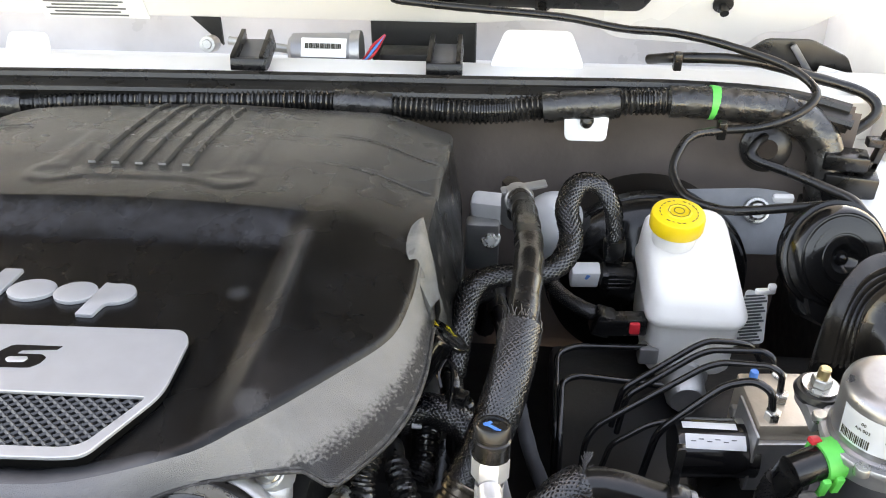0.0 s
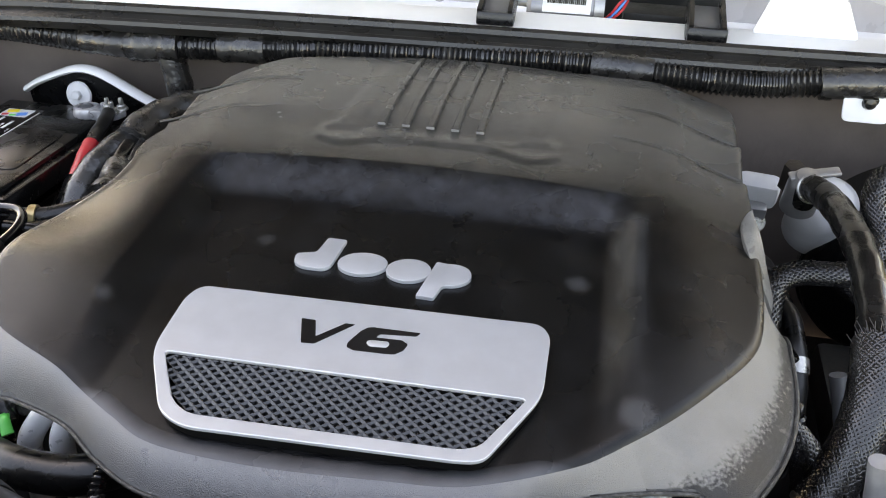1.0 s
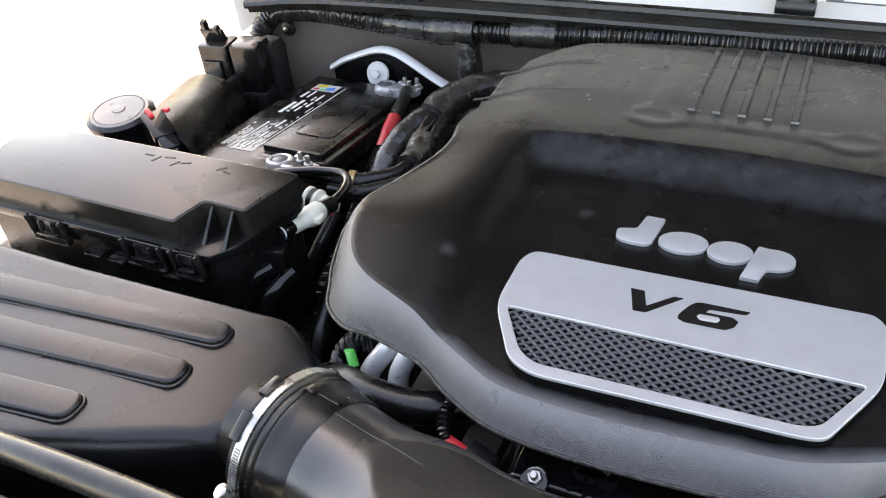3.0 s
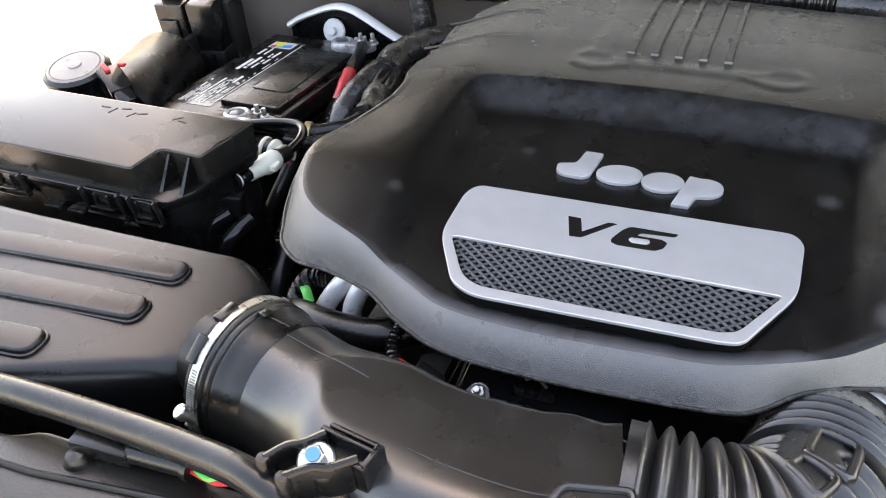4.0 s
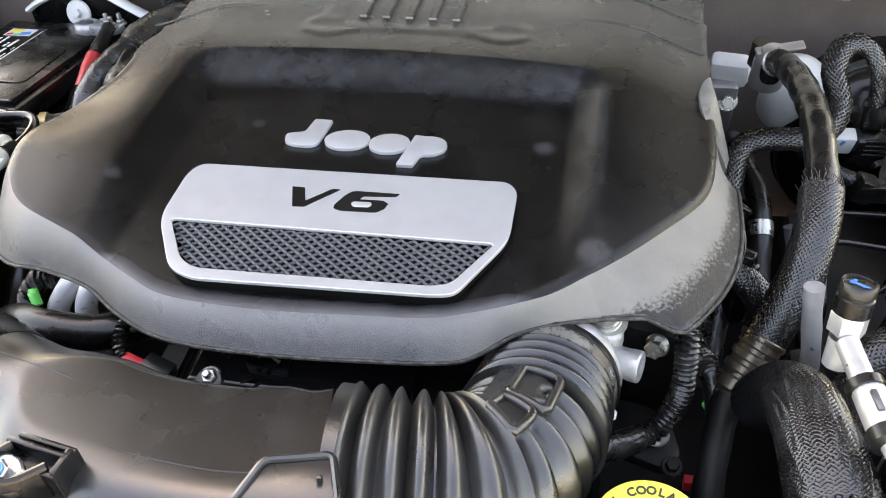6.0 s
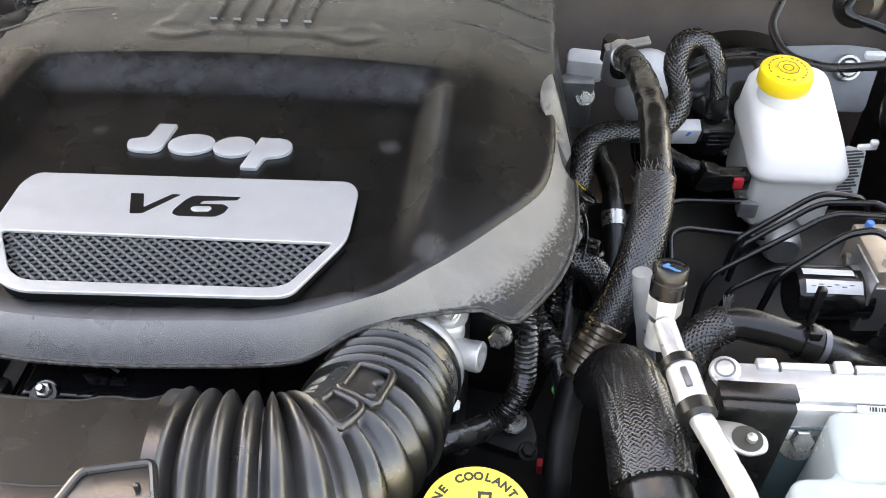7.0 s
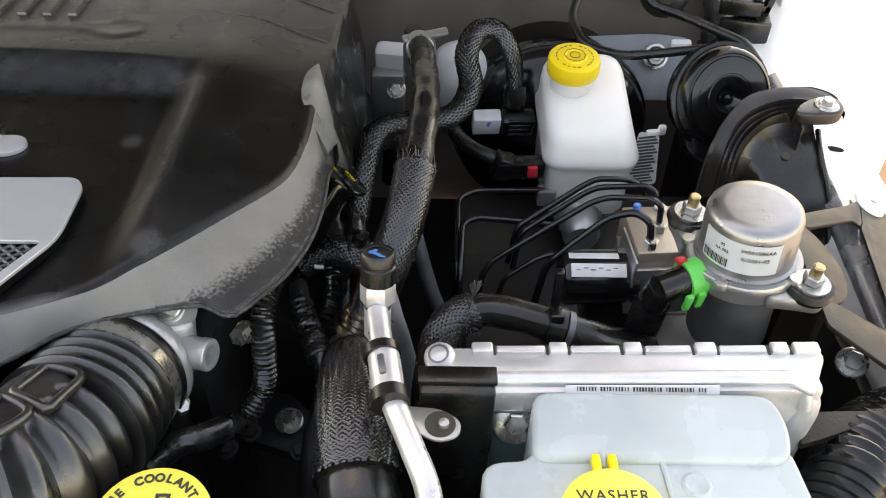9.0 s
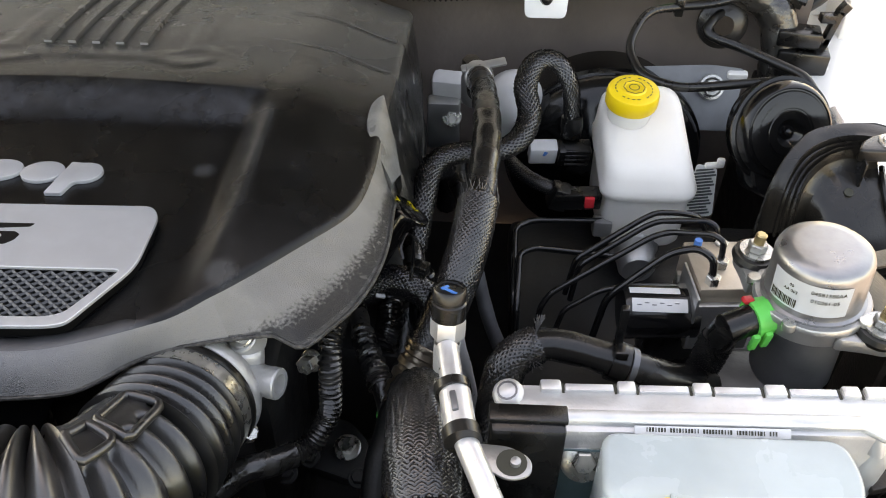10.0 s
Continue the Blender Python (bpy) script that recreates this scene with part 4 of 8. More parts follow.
for x0, x1, a0, a1 in ((-0.182, -0.112, 103, 106), (-0.060, 0.030, 78, 74)):
    run = [i for i, c in enumerate(DUCT) if x0 < c.x < x1]
    g = G()
    g.tube([duct_point(i, radians(a0 + (a1 - a0) * k / len(run))) for k, i in enumerate(run)][::4], 0.0005, 8)
    part("mould_seam", g, SATIN, duct)
# collar and clamp on the filter side
ax = Vector((1, -0.214, 0.018)).normalized()
m = facing(Vector((-0.218, 0.2434, 1.128)) - ax * 0.007, ax)
g = G()
g.lathe([(0.030, -0.030), (0.0340, -0.030), (0.0340, 0.000), (0.0530, 0.000), (0.0542, 0.001), (0.0542, 0.003), (0.0535, 0.004), (0.0535, 0.0125), (0.0549, 0.0132), (0.0549, 0.0150), (0.0527, 0.0164), (0.0527, 0.0176), (0.0543, 0.0188), (0.0543, 0.0206), (0.0521, 0.0220), (0.0521, 0.0230), (0.0534, 0.0240), (0.0534, 0.0256), (0.0520, 0.0275), (0.0512, 0.034), (0.0494, 0.044), (0.0482, 0.0465), (0.0470, 0.0468)], m, 72)
part("cuff", g, RUBBER, duct, "black rubber cuff with ridges")
up0 = m.to_3x3().inverted() @ Vector((0, 0, 1))
CROWN = math.degrees(math.atan2(up0.y, up0.x))
SPIN = 1 if (m.to_3x3().inverted() @ Vector((0, 1, 0))).dot(Vector((math.cos(radians(CROWN + 90)), math.sin(radians(CROWN + 90)), 0))) > 0 else -1


def round_cuff(g, a, r, z):
    """Sets a piece on the cuff, at an angle from its crown towards the rear."""
    return local(g, m @ pose(0, 0, 0, 0, 0, CROWN + SPIN * a) @ pose(r, 0, z))


def local(g, m):
    g.v = [tuple(m @ Vector(q)) for q in g.v]
    return g


for a, w in ((0, 0.017), (-32, 0.020), (-100, 0.015), (70, 0.015)):
    part("cuff_lug", round_cuff(G().box((0.006, w, 0.008), (0, 0, 0), 0.0015), a, 0.0540, 0.0025), RUBBER, duct)
part("cuff_clip", round_cuff(G().box((0.003, 0.008, 0.006), (0, 0, 0), 0.001).box((0.0015, 0.0012, 0.020), (-0.0018, 0, 0.012), 0.0004), 15, 0.0545, 0.0250), BLACK, duct)
g = G()
g.lathe([(0.0543, 0.0045), (0.0553, 0.0048), (0.0553, 0.0117), (0.0543, 0.0120)], m, 72)
clamp = part("hose_clamp", g, STEEL, duct, "bright steel worm clamp")
for k in range(14):
    part("band_slot", round_cuff(G().box((0.0004, 0.0010, 0.0045), (0, 0, 0), 0), -46 - 2.0 * k, 0.0554, 0.0082), GREY_STEEL, clamp)
part("clamp_screw", round_cuff(G().lathe([(0, 0.010), (0.0045, 0.010), (0.0055, 0.009), (0.0055, 0.004), (0.0040, 0.003), (0.0035, -0.008), (0, -0.008)], facing((0.002, 0, 0), (0.55, -0.75, -0.3)), 20).box((0.0045, 0.010, 0.008), (0.0005, 0.008, 0), 0.0015), -80, 0.0545, 0.0085), STEEL, clamp, "worm screw housing")
# mounting bracket with its two prongs and bolt
ear = part("mounting_ear", G().prism(rounded([(-0.108, 0.172), (-0.116, 0.156), (-0.112, 0.146), (-0.096, 0.145), (-0.080, 0.157), (-0.076, 0.168)], 0.004), 1.176, 1.1895, 0.0015, both=True), BLACK, duct)


def ribbon_plate(path, t, z0, z1):
    """An upright plate along a line, with a rounded lip on its top edge."""
    pts = curve([(x, y, 0) for x, y in path], 0.003)
    left, right = [], []
    for i, q in enumerate(pts):
        d = (pts[min(i + 1, len(pts) - 1)] - pts[max(i - 1, 0)]).normalized()
        left.append((q.x - d.y * t, q.y + d.x * t))
        right.append((q.x + d.y * t, q.y - d.x * t))
    g = G()
    g.prism((left + right[::-1]), z0, z1, 0.0008)
    return g.tube([(q.x, q.y, z1) for q in pts], t * 1.15, 8)


part("prong", ribbon_plate([(-0.1045, 0.170), (-0.113, 0.1605), (-0.121, 0.1555), (-0.1285, 0.1445)], 0.0022, 1.180, 1.1955), BLACK, ear)
part("prong", ribbon_plate([(-0.080, 0.1605), (-0.092, 0.1505), (-0.101, 0.1475), (-0.1125, 0.1375)], 0.0022, 1.172, 1.1955), BLACK, ear)
for x, y in ((-0.1290, 0.1440), (-0.1130, 0.1370)):
    part("prong_tip", G().lathe([(0, 0.0075), (0.0035, 0.0070), (0.0048, 0.0045), (0.0048, -0.012)], Matrix.Translation((x, y, 1.190)), 16), BLACK, ear)
for k, y in enumerate((0.1720, 0.1775)):
    part("rail", G().box((0.036, 0.0032, 0.020 - 0.003 * k), (-0.0905 + 0.002 * k, y - 0.0022, 1.1875 - 0.002 * k), 0.001, (0, 0, -9)), BLACK, ear)
part("flange", G().box((0.0034, 0.016, 0.030), (-0.0735, 0.164, 1.182), 0.001, (0, 0, -9)), BLACK, ear)
part("flange", G().box((0.009, 0.0034, 0.030), (-0.0780, 0.157, 1.180), 0.001, (0, 0, -9)), BLACK, ear)
g = G()
bolt_geo(g, (-0.1035, 0.1555, 1.1900), (0.1, -0.25, 1), 0.0062, 0.008, 0.0108)
bolt = part("bolt", g, STEEL, ear, "flanged steel bolt")
g = G()
g.lathe([(0, 0.0095), (0.0042, 0.0095), (0.0042, 0.0099), (0, 0.0099)], facing((-0.1035, 0.1555, 1.1900), (0.1, -0.25, 1)), 12)
part("bolt_mark", g, BLUE, bolt, "blue paint dab on the bolt")
g = G()
tabs = [(0.018, 0.158), (0.026, 0.184), (0.060, 0.192), (0.070, 0.166)]
g.prism(rounded(tabs, 0.004), 1.176, 1.1895, 0.001)
ring = [Vector((x, y, 1.190)) for x, y in rounded(tabs, 0.004)]
g.tube(ring + ring[:1], 0.0022, 8)
g.box((0.003, 0.003, 0.006), (0.058, 0.176, 1.192), 0.001)
part("raised_tab", g, SATIN, duct)

bel = thing("intake_bellows", (0.13, 0.25, 1.06), "black ribbed rubber bellows between intake duct and throttle body", "air hose")
BL = curve([(0.050, 0.209, 1.136), (0.087, 0.212, 1.135), (0.118, 0.219, 1.131), (0.140, 0.238, 1.123), (0.151, 0.266, 1.114), (0.157, 0.298, 1.104), (0.162, 0.332, 1.095)], 0.0010)


def elbow_frame(i):
    d = (BL[min(i + 1, len(BL) - 1)] - BL[max(i - 1, 0)]).normalized()
    lat = d.cross(Vector((0, 0, 1))).normalized()
    return lat, lat.cross(d)


def ridge(k):
    return (0.5 + 0.5 * math.cos(2 * math.pi * k)) ** 0.55


def bellow_r(u, a):
    """Radius at a share of the length and an angle from the crown, in degrees."""
    base = 0.0555 - 0.0115 * u
    if u < 0.045 or u > 0.93:
        return base
    plain = base - 0.0012
    if u < 0.42:
        return base - 0.0085 + 0.0105 * ridge((u - 0.045) / 0.0625)
    if u > 0.70:
        return base - 0.0065 + 0.0085 * ridge((u - 0.70) / 0.06)
    k = smooth(9, 14, a) * smooth(150, 135, a) + smooth(-30, -36, a) * smooth(-150, -140, a)
    return plain - 0.0085 * k * (1 - ridge((u - 0.40) / 0.066))


g = G()
SEG = 96
v, uv = [], []
for i, c in enumerate(BL):
    lat, up = elbow_frame(i)
    u = i / (len(BL) - 1)
    for j in range(SEG):
        a = 360 * j / SEG - 180
        rad = bellow_r(u, a)
        v.append(c + lat * (math.sin(radians(a)) * rad) + up * (math.cos(radians(a)) * rad))
        uv.append((a, u))
g.add(v, [(i * SEG + j, i * SEG + (j + 1) % SEG, (i + 1) * SEG + (j + 1) % SEG, (i + 1) * SEG + j) for i in range(len(BL) - 1) for j in range(SEG)], uv)
part("hose", g, BELLOWS, bel, angle=60)


def on_elbow(u, a, h=0.0):
    i = min(len(BL) - 2, max(1, int(u * (len(BL) - 1))))
    lat, up = elbow_frame(i)
    rad = 0.0555 - 0.0115 * u + h
    return BL[i] + lat * (math.sin(radians(a)) * rad) + up * (math.cos(radians(a)) * rad)


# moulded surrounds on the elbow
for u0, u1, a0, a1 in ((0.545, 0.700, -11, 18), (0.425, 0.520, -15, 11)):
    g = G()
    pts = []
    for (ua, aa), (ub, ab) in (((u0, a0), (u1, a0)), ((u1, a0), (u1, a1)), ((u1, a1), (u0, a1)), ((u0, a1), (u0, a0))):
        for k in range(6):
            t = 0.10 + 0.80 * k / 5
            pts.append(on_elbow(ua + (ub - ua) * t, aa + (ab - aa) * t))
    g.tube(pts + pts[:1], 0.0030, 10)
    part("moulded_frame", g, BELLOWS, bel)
axb = (BL[-1] - BL[-8]).normalized()
g = G()
g.lathe([(0.0430, -0.014), (0.0462, -0.014), (0.0462, -0.003), (0.0430, -0.003)], facing(BL[-1], axb), 48)
cl = part("hose_clamp", g, STEEL, bel, "bright steel worm clamp")
g = G()
m = facing(BL[-1], axb)
g.v, g.uv, g.f = [], [], []
bolt_geo(g, (0.2020, 0.3260, 1.072), (0.3, -0.5, 0.6), 0.0055, 0.008)
g.box((0.012, 0.010, 0.014), (0.1990, 0.3290, 1.068), 0.002, (0, 20, 30))
part("clamp_screw", g, STEEL, cl)
g = G()
g.lathe([(0.0440, -0.003), (0.0474, -0.003), (0.0480, 0.000), (0.0474, 0.003), (0.043, 0.005)], m, 48)
part("end_bead", g, RUBBER, bel)

tb = thing("throttle_body", (0.21, 0.36, 1.05), "cast aluminium throttle body with a short hose stub", "throttle body")
g = G()
g.lathe([(0.042, 0.004), (0.0465, 0.005), (0.0475, 0.007), (0.0475, 0.013), (0.0430, 0.020), (0.0380, 0.032), (0.034, 0.045), (0.0, 0.045)], m, 56)
part("casting", g, CAST, tb, angle=45)
g = G()
g.lathe([(0.0150, -0.016), (0.0125, -0.006), (0.0112, 0.000), (0.0108, 0.010), (0.0113, 0.011), (0.0113, 0.0175), (0.0104, 0.0185), (0.0072, 0.0185), (0.0070, 0.006), (0, 0.006)], facing((0.205, 0.352, 1.098), (0.80, -0.25, 0.10)), 28)
part("stub", g, CAST, tb, "open aluminium hose stub")
part("actuator_case", G().box((0.036, 0.030, 0.052), (0.190, 0.366, 1.094), 0.008, (0, 8, 14), 0.1, 4), CAST, tb, "rounded cast actuator case", angle=50)
part("bolt_boss", G().lathe([(0.013, -0.014), (0.0115, 0.0), (0.0105, 0.001), (0, 0.001)], facing((0.196, 0.364, 1.128), (-0.2, -0.5, 0.8)), 20), CAST, tb)
for at in ((0.196, 0.364, 1.130),):
    g = G()
    bolt_geo(g, at, (-0.2, -0.5, 0.8), 0.0065, 0.009, 0.010)
    part("bolt", g, STEEL, tb)

# ---- front cover of the engine below the lip, hoses and pipes there ----
fc = thing("engine_front_housing", (-0.03, 0.31, 1.05), "glossy black engine front housing with a nut and spring clip", "engine housing")
g = G()
outl = rounded([(-0.088, 0.325), (-0.092, 0.298), (-0.080, 0.276), (-0.05, 0.272), (-0.02, 0.280), (0.03, 0.286), (0.062, 0.30), (0.066, 0.335), (-0.03, 0.36), (-0.08, 0.36)], 0.012)
g.prism(outl, 1.02, 1.094, 0.014, seg=6)
part("body", g, BLACK, fc, angle=60)
g = G()
g.lathe([(0.0, 0.01), (0.009, 0.01), (0.011, 0.006), (0.012, 0.0)], facing((-0.0630, 0.287, 1.104), (0, -0.4, 1)), 20)
part("boss", g, GLOSS, fc)
g = G()
bolt_geo(g, (-0.0630, 0.287, 1.112), (0, -0.4, 1), 0.0055, 0.004, 0.008, 0.006)
part("nut", g, STEEL, fc, "bright nut on a stud")
for x, y, w, d in ((-0.027, 0.2995, 0.026, 0.003), (-0.027, 0.3165, 0.026, 0.003), (-0.0400, 0.308, 0.003, 0.018), (-0.0140, 0.308, 0.003, 0.018)):
    part("window_frame", G().box((w, d, 0.007), (x, y, 1.1135), 0.0008), BLACK, fc)
# Flat sheet; the opening's darkness is in its colour.
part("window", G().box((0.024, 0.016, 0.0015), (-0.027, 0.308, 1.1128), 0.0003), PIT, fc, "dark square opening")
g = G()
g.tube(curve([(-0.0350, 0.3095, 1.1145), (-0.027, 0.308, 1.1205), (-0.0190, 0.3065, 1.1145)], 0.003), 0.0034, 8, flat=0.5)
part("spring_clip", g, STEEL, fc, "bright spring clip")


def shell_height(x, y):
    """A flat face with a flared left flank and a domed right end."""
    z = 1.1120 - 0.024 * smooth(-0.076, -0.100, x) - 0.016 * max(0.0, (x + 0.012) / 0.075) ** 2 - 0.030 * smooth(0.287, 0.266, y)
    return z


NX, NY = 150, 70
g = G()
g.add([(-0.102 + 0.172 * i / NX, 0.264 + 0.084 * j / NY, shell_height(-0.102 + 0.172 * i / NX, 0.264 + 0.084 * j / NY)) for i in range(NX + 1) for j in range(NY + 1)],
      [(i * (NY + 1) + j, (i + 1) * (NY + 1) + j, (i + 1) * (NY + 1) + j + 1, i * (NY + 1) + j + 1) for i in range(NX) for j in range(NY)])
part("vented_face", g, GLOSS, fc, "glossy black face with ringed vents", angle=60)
# Vents are black arcs laid on the face, their depth only coloured in.
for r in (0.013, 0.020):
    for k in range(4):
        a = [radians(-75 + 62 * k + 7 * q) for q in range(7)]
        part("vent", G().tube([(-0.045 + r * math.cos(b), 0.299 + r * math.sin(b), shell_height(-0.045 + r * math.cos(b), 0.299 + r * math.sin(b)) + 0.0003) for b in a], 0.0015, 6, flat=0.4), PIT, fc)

g = G()
g.tube(curve([(-0.262, 0.345, 1.075), (-0.235, 0.330, 1.096), (-0.208, 0.320, 1.104), (-0.17, 0.320, 1.104), (-0.142, 0.331, 1.104), (-0.118, 0.36, 1.095)], 0.006), 0.0135, 18)
solid("coolant_hose", g, RUBBER, "smooth black coolant hose under the cover lip", "hose")
for k, (line, r) in enumerate((([(-0.196, 0.405, 1.104), (-0.211, 0.385, 1.101), (-0.227, 0.372, 1.085), (-0.240, 0.366, 1.058), (-0.246, 0.364, 1.0)], 0.0088), ([(-0.180, 0.398, 1.106), (-0.196, 0.380, 1.101), (-0.204, 0.368, 1.088), (-0.208, 0.362, 1.066), (-0.210, 0.362, 1.0)], 0.0085))):
    g = G()
    g.tube(curve(line, 0.006), r, 16)
    solid("coolant_pipe", g, BRIGHT, "bright aluminium pipe curving down beside the engine", "pipe", group="pipes beside the engine")
g = G()
g.tube(curve([(-0.235, 0.384, 1.09), (-0.255, 0.382, 1.085), (-0.27, 0.375, 1.06), (-0.27, 0.37, 1.02)], 0.001), lambda s, d: 0.0095 + 0.0012 * math.sin(d * 2 * math.pi / 0.004), 14)
solid("conduit_loop", g, BLACK, "black corrugated conduit loop beside the pipes", "conduit")
g = G()
g.tube(curve([(-0.2575, 0.3735, 1.083), (-0.2505, 0.3655, 1.088), (-0.2425, 0.3565, 1.084)], 0.003), 0.0042, 10, flat=0.35)
solid("tape_band", g, GREEN, "green tape strip stuck to the conduit", "tape")
g = G()
g.box((0.022, 0.015, 0.013), (-0.105, 0.2925, 1.106), 0.002, (0, 12, -14))
solid("sensor_plug", g, APRON, "black sensor plug below the cover lip", "connector")
g = G()
g.box((0.017, 0.008, 0.0060), (-0.1225, 0.2935, 1.111), 0.0018, (0, 10, -14))
solid("plug_lock", g, RED, "red lock tab on the sensor plug", "connector lock")
g = G()
g.tube(curve([(-0.131, 0.2955, 1.111), (-0.137, 0.306, 1.118), (-0.135, 0.325, 1.124), (-0.126, 0.345, 1.12)], 0.001), lambda s, d: 0.0048 + 0.0008 * math.sin(d * 2 * math.pi / 0.0035), 10)
solid("wiring_conduit", g, BLACK, "thin black corrugated wiring conduit under the lip", "conduit")

# ---- radiator shroud, stay hose and small loom at the front corner ----
sh = thing("radiator_shroud", (-0.35, 0.11, 0.98), "dusty brownish black plastic radiator shroud with a knob", "shroud")
g = G()
g.prism(rounded([(-0.70, 0.125), (-0.335, 0.138), (-0.315, 0.148), (-0.14, 0.152), (0.12, 0.140), (0.12, 0.06), (-0.70, 0.06)], 0.006), 0.99, 1.138, 0.004)
part("top", g, DUSTY, sh)
g = G()
g.tube([(-0.60, 0.110, 1.139), (-0.3, 0.118, 1.139), (-0.15, 0.137, 1.139)], 0.0022, 8)
part("seam", g, DUSTY, sh)
g = G()
g.lathe([(0.0, 0.0075), (0.006, 0.006), (0.0095, 0.0), (0.0095, -0.004)], Matrix.Translation((-0.277, 0.136, 1.138)), 18)
part("knob", g, DUSTY, sh)
g = G()
g.tube(curve([(-0.66, 0.175, 1.10), (-0.50, 0.168, 1.125), (-0.361, 0.160, 1.150), (-0.257, 0.156, 1.160), (-0.184, 0.149, 1.170), (-0.136, 0.140, 1.178), (-0.109, 0.129, 1.172), (-0.09, 0.10, 1.15)], 0.01), 0.0100, 16)
solid("stay_hose", g, WORN, "grey dusty rubber hose crossing to the duct mount", "hose")
g = G()
g.box((0.045, 0.018, 0.014), (-0.262, 0.1485, 1.144), 0.003, (0, 0, 4))
g.tube([(-0.242, 0.149, 1.145), (-0.200, 0.151, 1.146)], 0.0072, 14)
g.tube([(-0.200, 0.151, 1.146), (-0.196, 0.151, 1.146)], 0.0088, 14)
solid("temperature_sensor", g, BLACK, "black sensor plug lying beside the shroud", "sensor")
for mat_, nm, pts in ((GREEN, "green_wire", [(-0.197, 0.1520, 1.146), (-0.180, 0.1465, 1.149), (-0.170, 0.1520, 1.151), (-0.162, 0.1540, 1.151), (-0.152, 0.1500, 1.150), (-0.143, 0.1460, 1.146)]), (RED, "pink_wire", [(-0.197, 0.1500, 1.145), (-0.176, 0.1465, 1.147), (-0.166, 0.1485, 1.1495), (-0.156, 0.1480, 1.1495), (-0.145, 0.1470, 1.147)]), (GREY_STEEL, "grey_wire", [(-0.197, 0.1535, 1.147), (-0.183, 0.1560, 1.149), (-0.170, 0.1550, 1.149), (-0.158, 0.1540, 1.147)])):
    g = G()
    g.tube(curve(pts, 0.004), 0.0024, 8)
    solid(nm, g, mat_, nm.replace("_", " ") + " leading from the sensor plug", "wire")

# ---- passenger-side: battery, fuse box, cables ----
BM = Matrix.Translation((-0.545, 0.765, 1.037)) @ pose(0, 0, 0, -7.5, 0, 0)
LEAD = mat("cast_lead_clamp", (0.52, 0.52, 0.53), 0.34, metal=0.55, var=0.25, scale=90, bump=0.5, bump_scale=300, dust=0.15, dust_color=(0.25, 0.24, 0.22), dust_scale=60)
bat = thing("car_battery", (-0.545, 0.765, 0.85), "black car battery with white printed label and silver clamps", "battery")
part("case", local(G().box((0.168, 0.312, 0.165), (0, 0, -0.105), 0.006), BM), BLACK, bat)
g = G()
g.prism(rounded([(-0.0875, -0.1575), (0.048, -0.1575), (0.048, -0.105), (0.0875, -0.105), (0.0875, 0.112), (0.048, 0.112), (0.048, 0.1575), (-0.0875, 0.1575)], 0.004), -0.03, 0.0, 0.003)
g.box((0.175, 0.315, 0.016), (0, 0, -0.028), 0.003)
part("lid", local(g, BM), BLACK, bat)
g = G()
g.prism(rounded([(-0.008, -0.098), (0.078, -0.098), (0.078, 0.100), (-0.008, 0.100)], 0.004), 0.0, 0.0075, 0.003)
g.prism(rounded([(0.008, -0.055), (0.066, -0.055), (0.062, 0.052), (0.014, 0.065)], 0.012), 0.0075, 0.0095, 0.0015)
g.box((0.080, 0.012, 0.010), (0.036, -0.108, -0.004), 0.002)
part("vent_cover", local(g, BM), BLACK, bat)
g = G()
g.prism(rounded([(-0.072, -0.108), (-0.016, -0.108), (-0.016, 0.128), (-0.072, 0.128)], 0.002), 0.0, 0.0006, 0)
lab = part("label", local(g, BM), GLOSS, bat, "black battery label with white print")
g = G()
rnd = random.Random(4)
for x, y0, y1, tall, fill in ((-0.068, -0.102, -0.030, 0.0016, 0.8), (-0.0645, -0.102, -0.052, 0.0016, 0.8), (-0.061, -0.098, -0.045, 0.0016, 0.8), (-0.0575, -0.102, -0.040, 0.0016, 0.8),
                              (-0.052, -0.102, -0.020, 0.0026, 0.9), (-0.046, -0.098, -0.030, 0.0016, 0.8), (-0.0425, -0.102, -0.025, 0.0016, 0.8), (-0.039, -0.095, -0.020, 0.0016, 0.8),
                              (-0.034, -0.102, -0.010, 0.0032, 0.9), (-0.0275, -0.090, -0.015, 0.0016, 0.8), (-0.024, -0.102, 0.060, 0.0014, 0.7),
                              (-0.058, 0.012, 0.052, 0.0052, 0.95), (-0.050, 0.018, 0.060, 0.0046, 0.95), (-0.041, 0.022, 0.075, 0.0030, 0.9), (-0.034, 0.040, 0.085, 0.0036, 0.9), (-0.062, 0.070, 0.092, 0.0040, 0.9), (-0.053, 0.072, 0.095, 0.0030, 0.9)):
    y = y0
    while y < y1:
        w = rnd.choice((0.002, 0.003, 0.005, 0.007)) * (1.5 if tall > 0.004 else 1.0)
        if rnd.random() < fill:
            g.box((tall, min(w, y1 - y + 0.001), 0.0004), (x, y + w / 2, 0.0010), 0)
        y += w + rnd.choice((0.0008, 0.0014))
part("print", local(g, BM), LABEL, lab, "white patches and bars of unreadable print")
part("patch_ground", local(G().box((0.038, 0.024, 0.0003), (-0.046, 0.112, 0.0011), 0), BM), PALE, lab, "pale block under the colour patches")
for c, dx, dy, w, h in ((YELLOW, -0.054, 0.117, 0.014, 0.009), (BLUE, -0.037, 0.109, 0.013, 0.010), (RED, -0.058, 0.105, 0.008, 0.006), (GREEN, -0.047, 0.104, 0.008, 0.005)):
    part("colour_patch", local(G().box((w, h, 0.0004), (dx, dy, 0.0014), 0, (0, 0, 20)), BM), c, lab)
